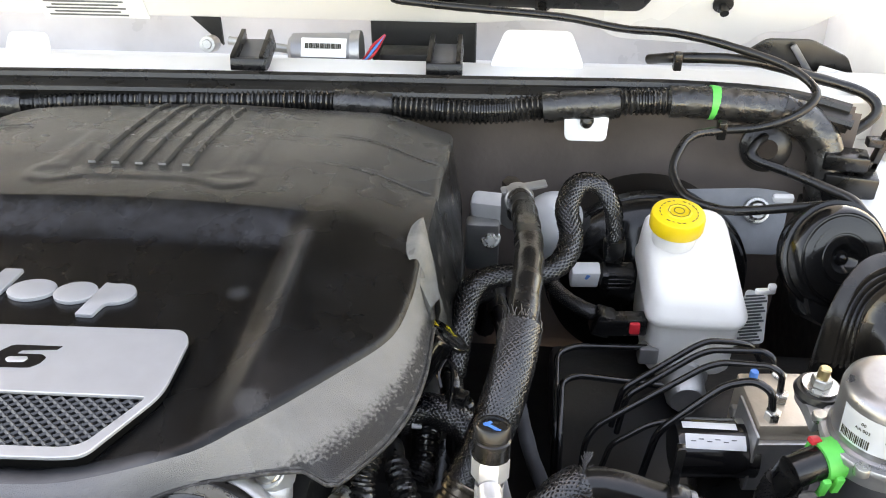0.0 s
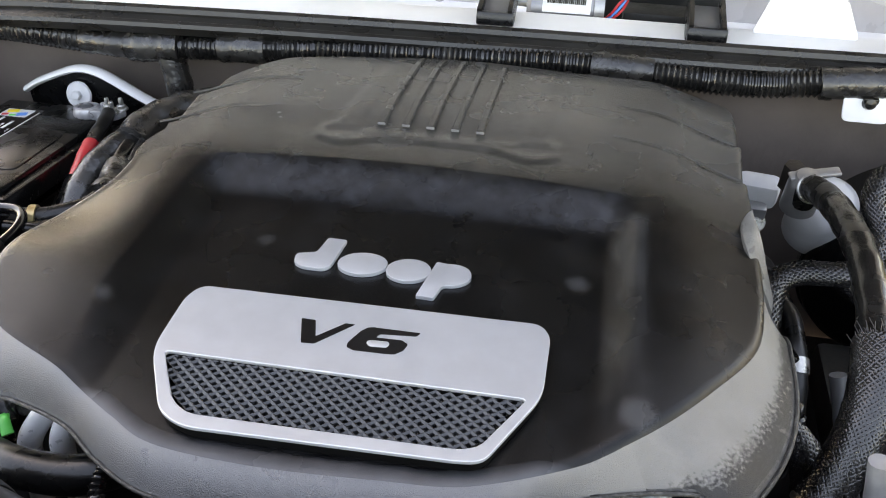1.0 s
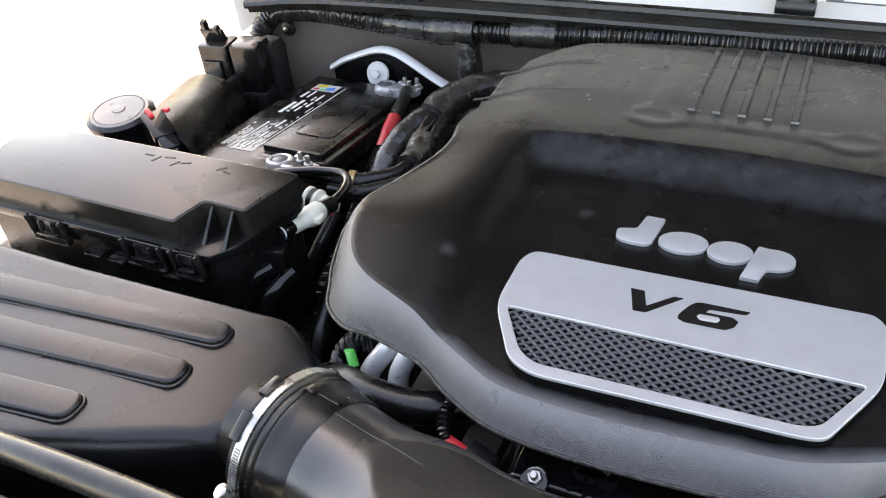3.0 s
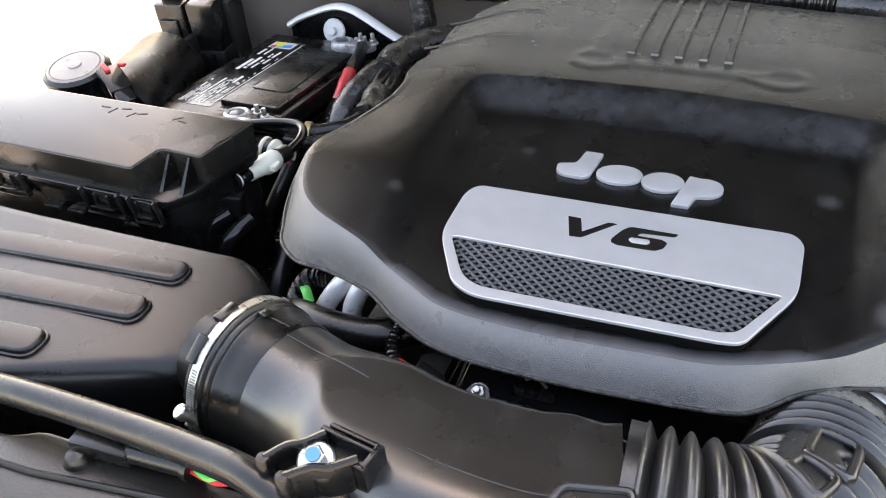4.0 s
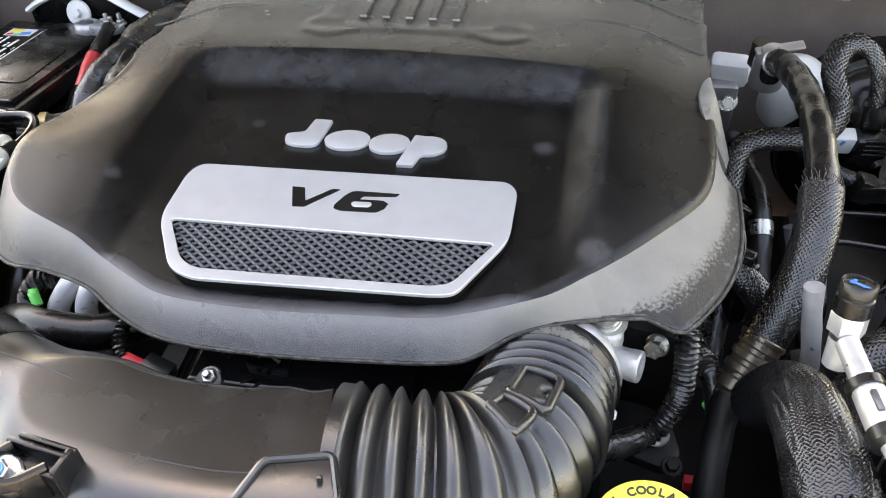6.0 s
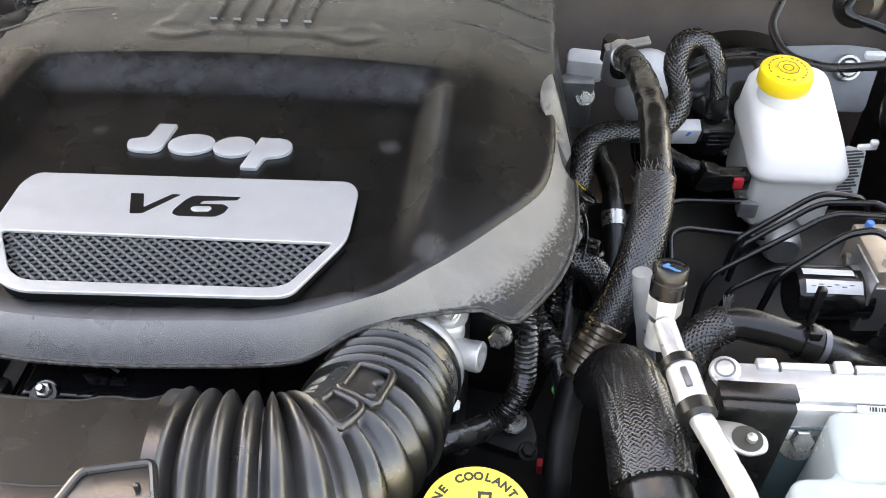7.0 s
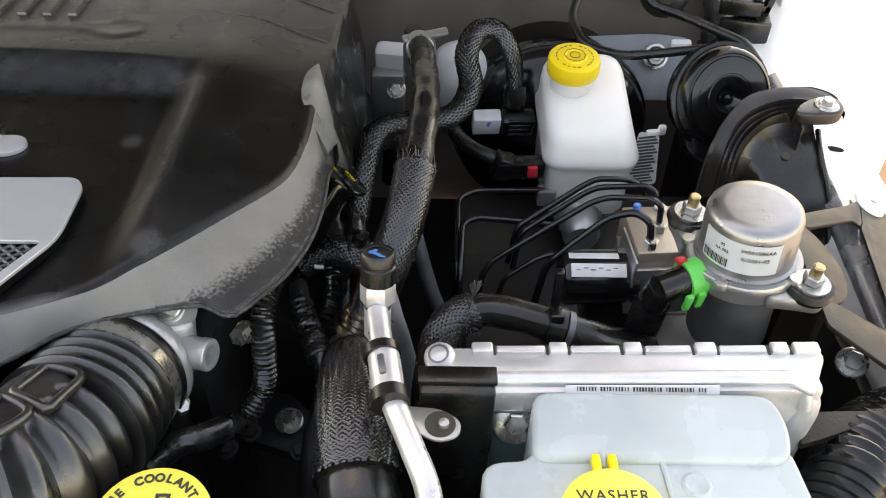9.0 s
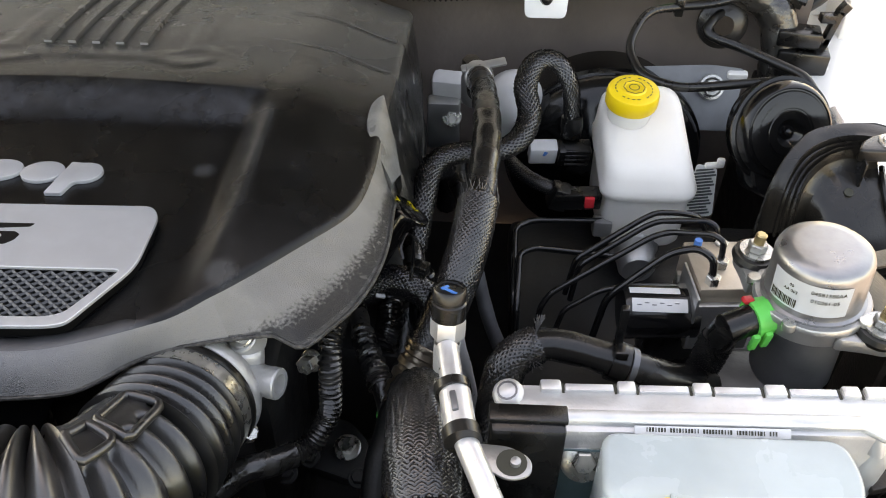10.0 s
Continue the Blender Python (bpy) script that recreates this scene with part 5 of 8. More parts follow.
part("edge_line", local(G().box((0.0014, 0.215, 0.0003), (-0.0185, 0.012, 0.0010), 0), BM), LABEL, lab, "thin white line along the label")
for sy, nm in ((-1, "negative"), (1, "positive")):
    g = G()
    m = BM @ Matrix.Translation((0.052, sy * 0.132, -0.012))
    g.lathe([(0.0, 0.0205), (0.0072, 0.0205), (0.0086, 0.0195), (0.0095, 0.0), (0.0, 0.0)], BM @ Matrix.Translation((0.042, sy * 0.132, -0.008)), 24)
    part("post", g, GREY_STEEL, bat, "dull lead post")
    g = G()
    m2 = BM @ Matrix.Translation((0.056, sy * 0.132, 0.005))
    g.lathe([(0.0100, -0.006), (0.0165, -0.006), (0.0178, -0.003), (0.0170, 0.003), (0.0158, 0.0065), (0.0130, 0.0078), (0.0102, 0.0070), (0.0098, 0.003)], m2 @ Matrix.Translation((-0.014, 0, 0)), 30)
    g.prism(rounded([(-0.004, -0.015), (0.012, -0.017), (0.032, -0.010), (0.037, 0.010), (0.012, 0.016), (-0.004, 0.014)], 0.006), -0.006, 0.0035, 0.0025, m2, both=True)
    g.box((0.016, 0.006, 0.010), tuple(m2 @ Vector((0.006, -0.014, 0.003))), 0.002, (0, 0, 8))
    g.box((0.016, 0.006, 0.010), tuple(m2 @ Vector((0.006, 0.013, 0.003))), 0.002, (0, 0, -8))
    cl2 = part("clamp", g, LEAD, bat, "dull cast terminal clamp")
    for dx, dy in ((0.014, 0.004), (0.026, -0.006), (0.031, 0.008)) if sy > 0 else ((0.014, 0.003), (0.028, -0.003)):
        g = G()
        bolt_geo(g, m2 @ Vector((dx, dy, 0.0035)), (0, 0.05, 1), 0.0058, 0.0058, 0.0078, 0.010)
        part("terminal_nut", g, STEEL, cl2)

hb = thing("battery_bracket", (-0.53, 0.955, 0.95), "black battery hold-down bracket with bright bent rim and round nut", "bracket")
g = G()
BRK = [(-0.622, 1.020), (-0.600, 1.033), (-0.560, 1.050), (-0.535, 1.057), (-0.512, 1.055), (-0.490, 1.045), (-0.455, 1.024), (-0.428, 1.010)]
poly = BRK + [(-0.428, 0.95), (-0.622, 0.95)]
v = [(x, 0.950, z) for x, z in poly] + [(x, 0.956, z) for x, z in poly]
n = len(poly)
g.add(v, [tuple(range(n)), tuple(range(n, 2 * n))[::-1]] + [(i, (i + 1) % n, n + (i + 1) % n, n + i) for i in range(n)])
part("plate", g, BLACK, hb)
g = G()
g.tube(curve([(x, 0.948, z) for x, z in BRK], 0.005), 0.0095, 10, flat=0.5)
# White colour stands for sky glare on polished steel.
part("rim", g, WHITE, hb, "folded rim, white for the sky's gleam on steel")
g = G()
g.lathe([(0, 0.003), (0.017, 0.003), (0.0185, 0.001), (0.0185, 0.0)], facing((-0.541, 0.941, 1.021), (0, -1, 0.35)), 28)
bolt_geo(g, (-0.541, 0.9385, 1.022), (0, -1, 0.35), 0.0065, 0.006, 0.0)
part("round_nut", g, PALE, hb, "pale flanged nut")

fb = thing("fuse_box", (-0.51, 0.455, 0.98), "black fuse box with a dusty lid and side latches", "fuse box")
FT = [(-0.72, 0.408), (-0.446, 0.406), (-0.438, 0.442), (-0.392, 0.440), (-0.376, 0.508), (-0.72, 0.508)]
part("lid", G().prism(rounded(FT, [0.004, 0.004, 0.006, 0.004, 0.006, 0.004]), 1.118, 1.1495, 0.002, seg=3), mat("fuse_lid_plastic", (0.008, 0.0076, 0.007), 0.22, var=0.3, scale=15, bump=0.10, bump_scale=600, dust=0.12, dust_color=(0.28, 0.225, 0.18), dust_scale=5), fb, "dusty black lid with a stepped corner")
g = G()
FR = [(-0.70, 0.400), (-0.452, 0.398), (-0.412, 0.402), (-0.396, 0.424), (-0.376, 0.500), (-0.382, 0.512), (-0.70, 0.512)]
g.prism(rounded(FR, 0.005), 1.110, 1.120, 0.002, both=True)
part("lid_skirt", g, BLACK, fb)
g = G()
g.prism(rounded([(-0.70, 0.404), (-0.418, 0.407), (-0.402, 0.428), (-0.382, 0.50), (-0.390, 0.509), (-0.70, 0.509)], 0.006), 0.985, 1.1095, 0.004, both=True)
part("base", g, BLACK, fb)
g = G()
for x in (-0.428, -0.405):
    g = G()
    g.add([(x - 0.002, 0.414, 1.1195), (x + 0.002, 0.414, 1.1195), (x + 0.0012, 0.439, 1.147), (x - 0.0012, 0.439, 1.147), (x - 0.002, 0.442, 1.1195), (x + 0.002, 0.442, 1.1195)],
          [(0, 1, 2, 3), (0, 3, 4), (1, 5, 2), (3, 2, 5, 4)])
    part("gusset", g, BLACK, fb)
LATCH = mat("worn_latch_plastic", (0.012, 0.0115, 0.011), 0.20, var=0.3, scale=30, bump=0.2, bump_scale=500, dust=0.15, dust_color=(0.16, 0.14, 0.12), dust_scale=40)
for x in (-0.61, -0.487, -0.437):
    w = 0.044 if x < -0.45 else 0.030
    lt = part("latch", G().box((w, 0.004, 0.024), (x, 0.4015, 1.108), 0.001), BLACK, fb, "latch in a raised frame")
    for dx in (-w / 2, w / 2):
        part("frame_side", G().box((0.0028, 0.006, 0.030), (x + dx, 0.3975, 1.108), 0.001, (8, 0, 0)), LATCH, lt)
    part("frame_foot", G().box((w + 0.002, 0.006, 0.0028), (x, 0.3965, 1.0945), 0.001), LATCH, lt)
    part("tongue", G().box((w * 0.62, 0.007, 0.0026), (x, 0.3955, 1.1030), 0.001, (-10, 0, 0)).box((w * 0.5, 0.002, 0.012), (x, 0.3990, 1.112), 0.0008), LATCH, lt)
    for dx in (-0.008, 0.008):
        part("tongue_rib", G().box((0.0022, 0.004, 0.012), (x + dx, 0.3970, 1.112), 0.0006), LATCH, lt)
g = G()
for x in (-0.56, -0.53, -0.46):
    part("ledge", G().box((0.020, 0.010, 0.004), (x, 0.400, 1.088), 0.001), LATCH, fb)
g = G()
for k, (x, y, a) in enumerate(((-0.545, 0.492, 0), (-0.533, 0.488, 70), (-0.520, 0.494, 10), (-0.508, 0.486, 60), (-0.497, 0.490, 20), (-0.455, 0.492, 40), (-0.447, 0.488, -10), (-0.39, 0.465, 80))):
    part("lid_mark", G().box((0.011, 0.0016, 0.0006), (x, y, 1.1497), 0, (0, 0, a)), PRINT, fb)

can = thing("black_canister", (-0.69, 0.70, 0.98), "large matt black cylindrical canister beside the battery", "canister")
part("body", G().lathe([(0, 0), (0.048, 0.0), (0.052, 0.004), (0.052, 0.150), (0.048, 0.156), (0, 0.156)], facing((-0.665, 0.608, 1.047), (-0.22, 1, -0.06)), 40), SOOT, can)
part("end_rim", G().lathe([(0.0515, 0.002), (0.0535, 0.004), (0.0535, 0.009), (0.0515, 0.011)], facing((-0.665, 0.608, 1.047), (-0.22, 1, -0.06)), 40), SOOT, can)
su = thing("siren_unit", (-0.665, 0.575, 1.0), "round black unit with pale dusty cap and red-locked plug", "horn unit")
m = facing((-0.664, 0.575, 1.132), (0.02, -0.10, 1))
part("body", G().lathe([(0, -0.10), (0.036, -0.10), (0.036, -0.004), (0.039, -0.003), (0.039, 0.003), (0.034, 0.006)], m, 36), BLACK, su)
part("cap", G().lathe([(0.0345, 0.003), (0.0335, 0.0062), (0.0300, 0.0070), (0.0292, 0.0058), (0.0280, 0.0068), (0.008, 0.0072), (0.007, 0.0085), (0, 0.009)], m, 36), mat("dusty_grey_cap", (0.16, 0.155, 0.15), 0.35, var=0.15, dust=0.5, dust_color=(0.34, 0.32, 0.29), dust_scale=30), su, "pale dusty round cap")
g = G()
g.box((0.040, 0.026, 0.016), (-0.602, 0.566, 1.130), 0.002, (0, 20, -30))
g.box((0.026, 0.020, 0.012), (-0.584, 0.555, 1.122), 0.002, (0, 30, -30))
plug = part("plug", g, GLOSS, su)
part("plug_lock", G().box((0.016, 0.006, 0.004), (-0.615, 0.571, 1.143), 0.001, (0, 10, -30)).box((0.008, 0.006, 0.004), (-0.603, 0.585, 1.142), 0.001), RED, plug, "red lock tabs")
for k in range(3):
    g = G()
    g.tube(curve([(-0.578 + 0.004 * k, 0.551, 1.118), (-0.574 + 0.004 * k, 0.540, 1.09), (-0.578 + 0.003 * k, 0.535, 1.06), (-0.575 + 0.002 * k, 0.53, 1.03)], 0.005), 0.0018, 7)
    solid("thin_wire", g, GREY_STEEL if k else BLUE, "thin pale wire hanging from the plug", "wire", group="plug wires")

rb = thing("relay_carrier", (-0.73, 0.86, 0.93), "black relay carrier with clips on the firewall corner", "relay box")
part("box", G().box((0.046, 0.040, 0.070), (-0.752, 0.858, 1.052), 0.003, (0, 0, 8)), BLACK, rb)
part("second_box", G().box((0.044, 0.040, 0.095), (-0.704, 0.866, 1.040), 0.003, (0, 0, 8)), BLACK, rb)
part("cover_step", G().box((0.030, 0.006, 0.030), (-0.752, 0.836, 1.050), 0.002, (0, 0, 8)), BLACK, rb)
for k in range(5):
    part("terminal", G().box((0.007, 0.008, 0.030), (-0.768 + 0.019 * k, 0.838, 1.000), 0.001), BLACK, rb)
part("socket", G().box((0.10, 0.045, 0.05), (-0.728, 0.862, 0.992), 0.004, (0, 0, 8)), DARK, rb)
part("clip", G().box((0.036, 0.006, 0.020), (-0.756, 0.858, 1.096), 0.001, (20, 0, 5)).box((0.007, 0.010, 0.034), (-0.768, 0.858, 1.102), 0.001, (20, 10, 5)).box((0.007, 0.010, 0.028), (-0.744, 0.858, 1.098), 0.001, (20, -10, 5)), BLACK, rb)
g = G()
g.box((0.03, 0.03, 0.16), (-0.690, 0.895, 1.00), 0.004)
part("stay", g, DARK, rb)


def braid(parent, line, radius, lead=0.11, width=0.0034, flat=1.0, up=(0, 0, 1), strand=0.00075):
    """Strands woven round a line: two sets of crossing helices that go over and under each other."""
    pts = [Vector(p) for p in line]
    count = max(6, round(2 * math.pi * radius(0.5) * (1 + flat) / 2 / width / 2) * 2)
    frames, side, run = [], None, 0.0
    for i, p in enumerate(pts):
        d = (pts[min(i + 1, len(pts) - 1)] - pts[max(i - 1, 0)]).normalized()
        if side is None:
            side = d.cross(Vector(up))
            side = d.cross(Vector((1, 0, 0))) if side.length < 1e-4 else side
        side = (side - d * side.dot(d)).normalized()
        run += (p - pts[i - 1]).length if i else 0.0
        frames.append((p, side, side.cross(d), d, run))
    g = G()
    for turn in (1, -1):
        for j in range(count):
            v, f = [], []
            for i, (p, sd, nm, d, run) in enumerate(frames):
                a = 2 * math.pi * (j / count + turn * run / lead)
                out = sd * math.cos(a) + nm * (math.sin(a) * flat)
                r = radius(i / (len(frames) - 1)) + strand * (0.3 + 0.9 * turn * math.sin(2 * math.pi * run * count / lead + math.pi * j))
                c = p + out * r
                o = out.normalized()
                t = (d + (nm * (math.cos(a) * flat) - sd * math.sin(a)) * (turn * 2 * math.pi * r / lead)).normalized()
                w = t.cross(o)
                v += [c + w * (strand * 1.3), c + o * (strand * 0.7), c - w * (strand * 1.3), c - o * (strand * 0.7)]
            for i in range(len(frames) - 1):
                f += [(i * 4 + k, i * 4 + (k + 1) % 4, i * 4 + 4 + (k + 1) % 4, i * 4 + 4 + k) for k in range(4)]
            g.add(v, f)
    return tagged(part("braiding", g, STRAND, parent, "", 80), kind="stuff")


def wrap(parent, name, pts, r, material, label="", step=0.003, grow=(1, 1)):
    """A sleeve or tape round a loom, as its part."""
    g = G()
    g.tube(curve(pts, step), lambda s, d: r * (grow[0] + (grow[1] - grow[0]) * s) * (1 + 0.045 * math.sin(d * 260 + r * 999) * math.sin(d * 97)) - (0.0006 if material == BRAID else 0), 18)
    ob = part(name, g, material, parent, label)
    if material == BRAID:
        braid(ob, curve(pts, 0.0016), lambda s: r * (grow[0] + (grow[1] - grow[0]) * s))
    return ob


def loom(name, pts, r, material, label, category="cable", corr=0.0, pitch=0.004, step=0.006, seg=14, flat=1.0, up=(0, 0, 1), group="", grow=(1, 1)):
    g = G()
    if corr:
        g.tube(curve(pts, pitch / 4), lambda s, d: r + corr * math.sin(d * 2 * math.pi / pitch), seg, flat=flat, up=up)
    else:
        g.tube(curve(pts, step), lambda s, d: r * (grow[0] + (grow[1] - grow[0]) * s) * (1 + 0.03 * math.sin(d * 190 + r * 999)), seg, flat=flat, up=up)
    ob = solid(name, g, material, label, category, group)
    if material == BRAID:
        braid(ob, curve(pts, 0.0018), lambda s: r * 1.02, 0.10 if r > 0.01 else 0.06, flat=flat, up=up)
    return ob


# positive lead, taped bundle and conduit
loom("positive_lead", [(-0.462, 0.880, 1.034), (-0.449, 0.845, 1.039), (-0.444, 0.821, 1.040), (-0.438, 0.792, 1.038), (-0.428, 0.75, 1.030)], 0.0085, RUBBER, "thick black positive battery lead")
DARKRED = mat("red_sleeve_rubber", (0.52, 0.02, 0.03), 0.35, var=0.2, scale=30, bump=0.1, dust=0.05)
loom("red_sleeve", [(-0.4395, 0.800, 1.039), (-0.4355, 0.782, 1.037), (-0.4305, 0.760, 1.034), (-0.4255, 0.738, 1.029)], 0.0098, DARKRED, "red sleeve on the positive battery lead", "sleeve")
loom("lead_conduit", [(-0.4255, 0.740, 1.028), (-0.423, 0.718, 1.020), (-0.420, 0.69, 1.008), (-0.423, 0.645, 0.978), (-0.43, 0.60, 0.94)], 0.0125, BLACK, "black corrugated conduit on the battery lead", "conduit", corr=0.0012)
loom("taped_cable", [(-0.27, 0.915, 1.035), (-0.305, 0.905, 1.05), (-0.345, 0.872, 1.058), (-0.372, 0.825, 1.06), (-0.378, 0.79, 1.056)], 0.021, TAPE, "fat tape-wrapped cable trunk behind the engine cover", "cable loom", step=0.004)
loom("negative_cable", [(-0.376, 0.80, 1.058), (-0.377, 0.758, 1.052), (-0.366, 0.715, 1.05), (-0.366, 0.672, 1.05), (-0.400, 0.640, 1.052), (-0.44, 0.630, 1.056), (-0.485, 0.628, 1.06)], 0.0098, WORN, "black negative battery cable")
loom("second_cable", [(-0.365, 0.80, 1.056), (-0.362, 0.755, 1.048), (-0.352, 0.71, 1.046), (-0.354, 0.665, 1.046), (-0.392, 0.626, 1.048), (-0.428, 0.618, 1.05)], 0.0085, WORN, "black cable beside the negative battery cable")
loom("cable_tape", [(-0.369, 0.742, 1.050), (-0.362, 0.715, 1.048), (-0.360, 0.688, 1.048)], 0.0175, TAPE, "black tape binding two cables", "tape", step=0.003)
loom("silver_wrap", [(-0.384, 0.80, 1.054), (-0.398, 0.765, 1.048), (-0.406, 0.733, 1.038), (-0.408, 0.700, 1.02), (-0.41, 0.66, 0.98)], 0.0165, TAPE, "grey tape-wrapped branch of the loom", "cable loom", step=0.004)
loom("brown_tie", [(-0.404, 0.6365, 1.0515), (-0.411, 0.6345, 1.0525)], 0.0135, BRASS, "brown tie round the battery cables", "tie", step=0.003)
loom("down_conduit", [(-0.393, 0.63, 1.035), (-0.401, 0.594, 1.0), (-0.393, 0.524, 0.98), (-0.384, 0.478, 0.962), (-0.369, 0.44, 0.945), (-0.36, 0.40, 0.92)], 0.0105, BLACK, "black corrugated conduit running down behind the filter box", "conduit", corr=0.001)
# vapour line with quick connectors
loom("vapour_line", [(-0.487, 0.606, 1.068), (-0.44, 0.617, 1.073), (-0.405, 0.615, 1.077), (-0.389, 0.600, 1.079), (-0.382, 0.578, 1.081), (-0.380, 0.548, 1.084)], 0.0052, GLOSS, "thin glossy black vapour line bent over the battery cable", "hose")
qc = thing("quick_connector", (-0.38, 0.505, 1.07), "cream plastic quick connector on the vapour line", "connector", group="quick connectors")
a, b = Vector((-0.377, 0.530, 1.092)), Vector((-0.388, 0.478, 1.098))
part("body", G().lathe([(0, 0), (0.009, 0), (0.0112, 0.003), (0.0112, 0.018), (0.009, 0.022), (0.0075, 0.040), (0, 0.040)], facing(a, b - a), 20).box((0.010, 0.012, 0.007), (-0.370, 0.514, 1.094), 0.002), CREAM, qc)
part("collar", G().lathe([(0, -0.016), (0.0085, -0.016), (0.0085, -0.002), (0.0105, 0.0), (0, 0.0)], facing(a, b - a), 18), BLACK, qc)
part("tail", G().lathe([(0.0065, 0.038), (0.0065, 0.050), (0.0045, 0.052), (0.0045, 0.056), (0.008, 0.057), (0.008, 0.061), (0, 0.061)], facing(a, b - a), 16), GLOSS, qc)
part("white_ring", G().lathe([(0.0068, 0.054), (0.0075, 0.055), (0.0068, 0.0585)], facing(a, b - a), 16), LABEL, qc)
qc = thing("quick_connector", (-0.395, 0.56, 1.06), "cream plastic connector with dark band and orange ring", "connector", group="quick connectors")
a, b = Vector((-0.417, 0.564, 1.076)), Vector((-0.370, 0.560, 1.072))
part("body", G().lathe([(0, 0), (0.013, 0), (0.013, 0.003), (0.0115, 0.004), (0.0115, 0.011), (0.013, 0.012), (0.013, 0.015), (0.009, 0.019), (0.008, 0.036), (0, 0.038)], facing(a, b - a), 20), CREAM, qc)
part("band", G().lathe([(0.0119, 0.0045), (0.0119, 0.0105)], facing(a, b - a), 20), BLACK, qc)
part("orange_ring", G().lathe([(0.0085, 0.0), (0.0085, 0.004), (0.006, 0.004)], facing((-0.383, 0.556, 1.068), (-0.1, -1, -0.6)), 16), RED, qc)
loom("vapour_hose", [(-0.381, 0.558, 1.070), (-0.386, 0.535, 1.05), (-0.40, 0.515, 1.02), (-0.42, 0.50, 0.99), (-0.43, 0.48, 0.95)], 0.0075, RUBBER, "black vapour hose going down beside the fuse box", "hose")
hk = thing("hose_bracket", (-0.40, 0.46, 1.0), "black plastic hose bracket beside the fuse box", "bracket")
part("block", G().box((0.030, 0.020, 0.034), (-0.396, 0.462, 1.076), 0.003, (0, 10, 20)).box((0.010, 0.03, 0.006), (-0.412, 0.462, 1.088), 0.001, (0, 10, 20)), BLACK, hk)
loom("glossy_hose", [(-0.392, 0.456, 1.072), (-0.405, 0.44, 1.066), (-0.414, 0.428, 1.05), (-0.417, 0.42, 1.02), (-0.415, 0.415, 0.97)], 0.0085, GLOSS, "glossy black hose curling down behind the filter box", "hose", group="glossy hoses")
loom("glossy_hose", [(-0.372, 0.462, 1.066), (-0.382, 0.442, 1.058), (-0.388, 0.430, 1.04), (-0.389, 0.425, 0.98)], 0.0085, GLOSS, "glossy black hose curling down behind the filter box", "hose", group="glossy hoses")
loom("upright_hose", [(-0.352, 0.50, 1.03), (-0.348, 0.46, 1.01), (-0.345, 0.43, 0.98), (-0.343, 0.41, 0.93)], 0.010, RUBBER, "plain black hose going down beside the engine cover", "hose")

# harness along the firewall
HZ = 0.958
harness = loom("firewall_harness", [(-0.745, 0.93, 1.02), (-0.742, 0.945, 1.06), (-0.72, 0.955, 1.090), (-0.68, HZ, 1.099), (-0.626, HZ, 1.101), (-0.502, HZ, 1.094), (-0.435, HZ, 1.094), (-0.369, HZ, 1.098), (-0.268, HZ, 1.104), (-0.18, HZ, 1.110), (0.0, HZ, 1.116), (0.106, HZ, 1.119), (0.197, HZ, 1.116), (0.309, HZ, 1.113), (0.417, HZ, 1.125), (0.544, HZ, 1.133), (0.664, HZ, 1.126), (0.715, 0.95, 1.105), (0.735, 0.93, 1.06)], 0.0155, CONDUIT, "black corrugated wiring harness along the firewall", "wiring harness", corr=0.0016, pitch=0.0065, seg=16)
for k, (x0, x1, z0, z1, r) in enumerate(((-0.52, -0.46, 1.0955, 1.0938, 0.0165), (-0.455, -0.385, 1.0938, 1.097, 0.0195), (-0.33, -0.27, 1.1005, 1.1038, 0.0172), (0.13, 0.20, 1.1188, 1.116, 0.0158), (0.385, 0.475, 1.120, 1.129, 0.0165), (0.535, 0.585, 1.1325, 1.1325, 0.0170), (0.588, 0.675, 1.1325, 1.125, 0.0180))):
    wrap(harness, "tape_wrap", [(x0, HZ, z0), ((x0 + x1) / 2, HZ - 0.001, (z0 + z1) / 2 + 0.0008), (x1, HZ, z1)], r * 1.12, TAPE, "wrinkled black tape wrap")
wrap(harness, "green_tape", [(0.5805, HZ, 1.1332), (0.5915, HZ, 1.1328)], 0.0206, GREEN, "bright green tape band")
loom("harness_branch", [(-0.405, HZ, 1.093), (-0.398, 0.952, 1.065), (-0.393, 0.945, 1.03), (-0.385, 0.93, 0.99)], 0.0175, TAPE, "tape-wrapped branch hanging from the firewall harness", "cable loom", step=0.004)
loom("corner_tape", [(0.664, HZ, 1.126), (0.70, 0.952, 1.112), (0.722, 0.942, 1.085), (0.728, 0.93, 1.04), (0.73, 0.92, 0.99)], 0.022, TAPE, "tape-wrapped harness turning down at the firewall corner", "cable loom", step=0.004)
for at in ((-0.697, 0.957, 1.070), (-0.771, 0.93, 1.020)):
    g = G()
    g.lathe([(0, 0.008), (0.010, 0.006), (0.013, 0.0)], facing(at, (0, -1, 0.1)), 18)
    ob = solid("grommet", g, RUBBER, "black rubber grommet in the firewall liner", "grommet", group="firewall grommets")
    g = G()
    g.lathe([(0, 0.0105), (0.0032, 0.0095), (0.0035, 0.007)], facing(at, (0, -1, 0.1)), 10)
    part("stud", g, STEEL, ob, "bright stud end")

# ---- driver side: brake parts ----
rs = thing("brake_fluid_reservoir", (0.527, 0.72, 0.96), "milky white brake fluid reservoir with a yellow screw cap", "reservoir")


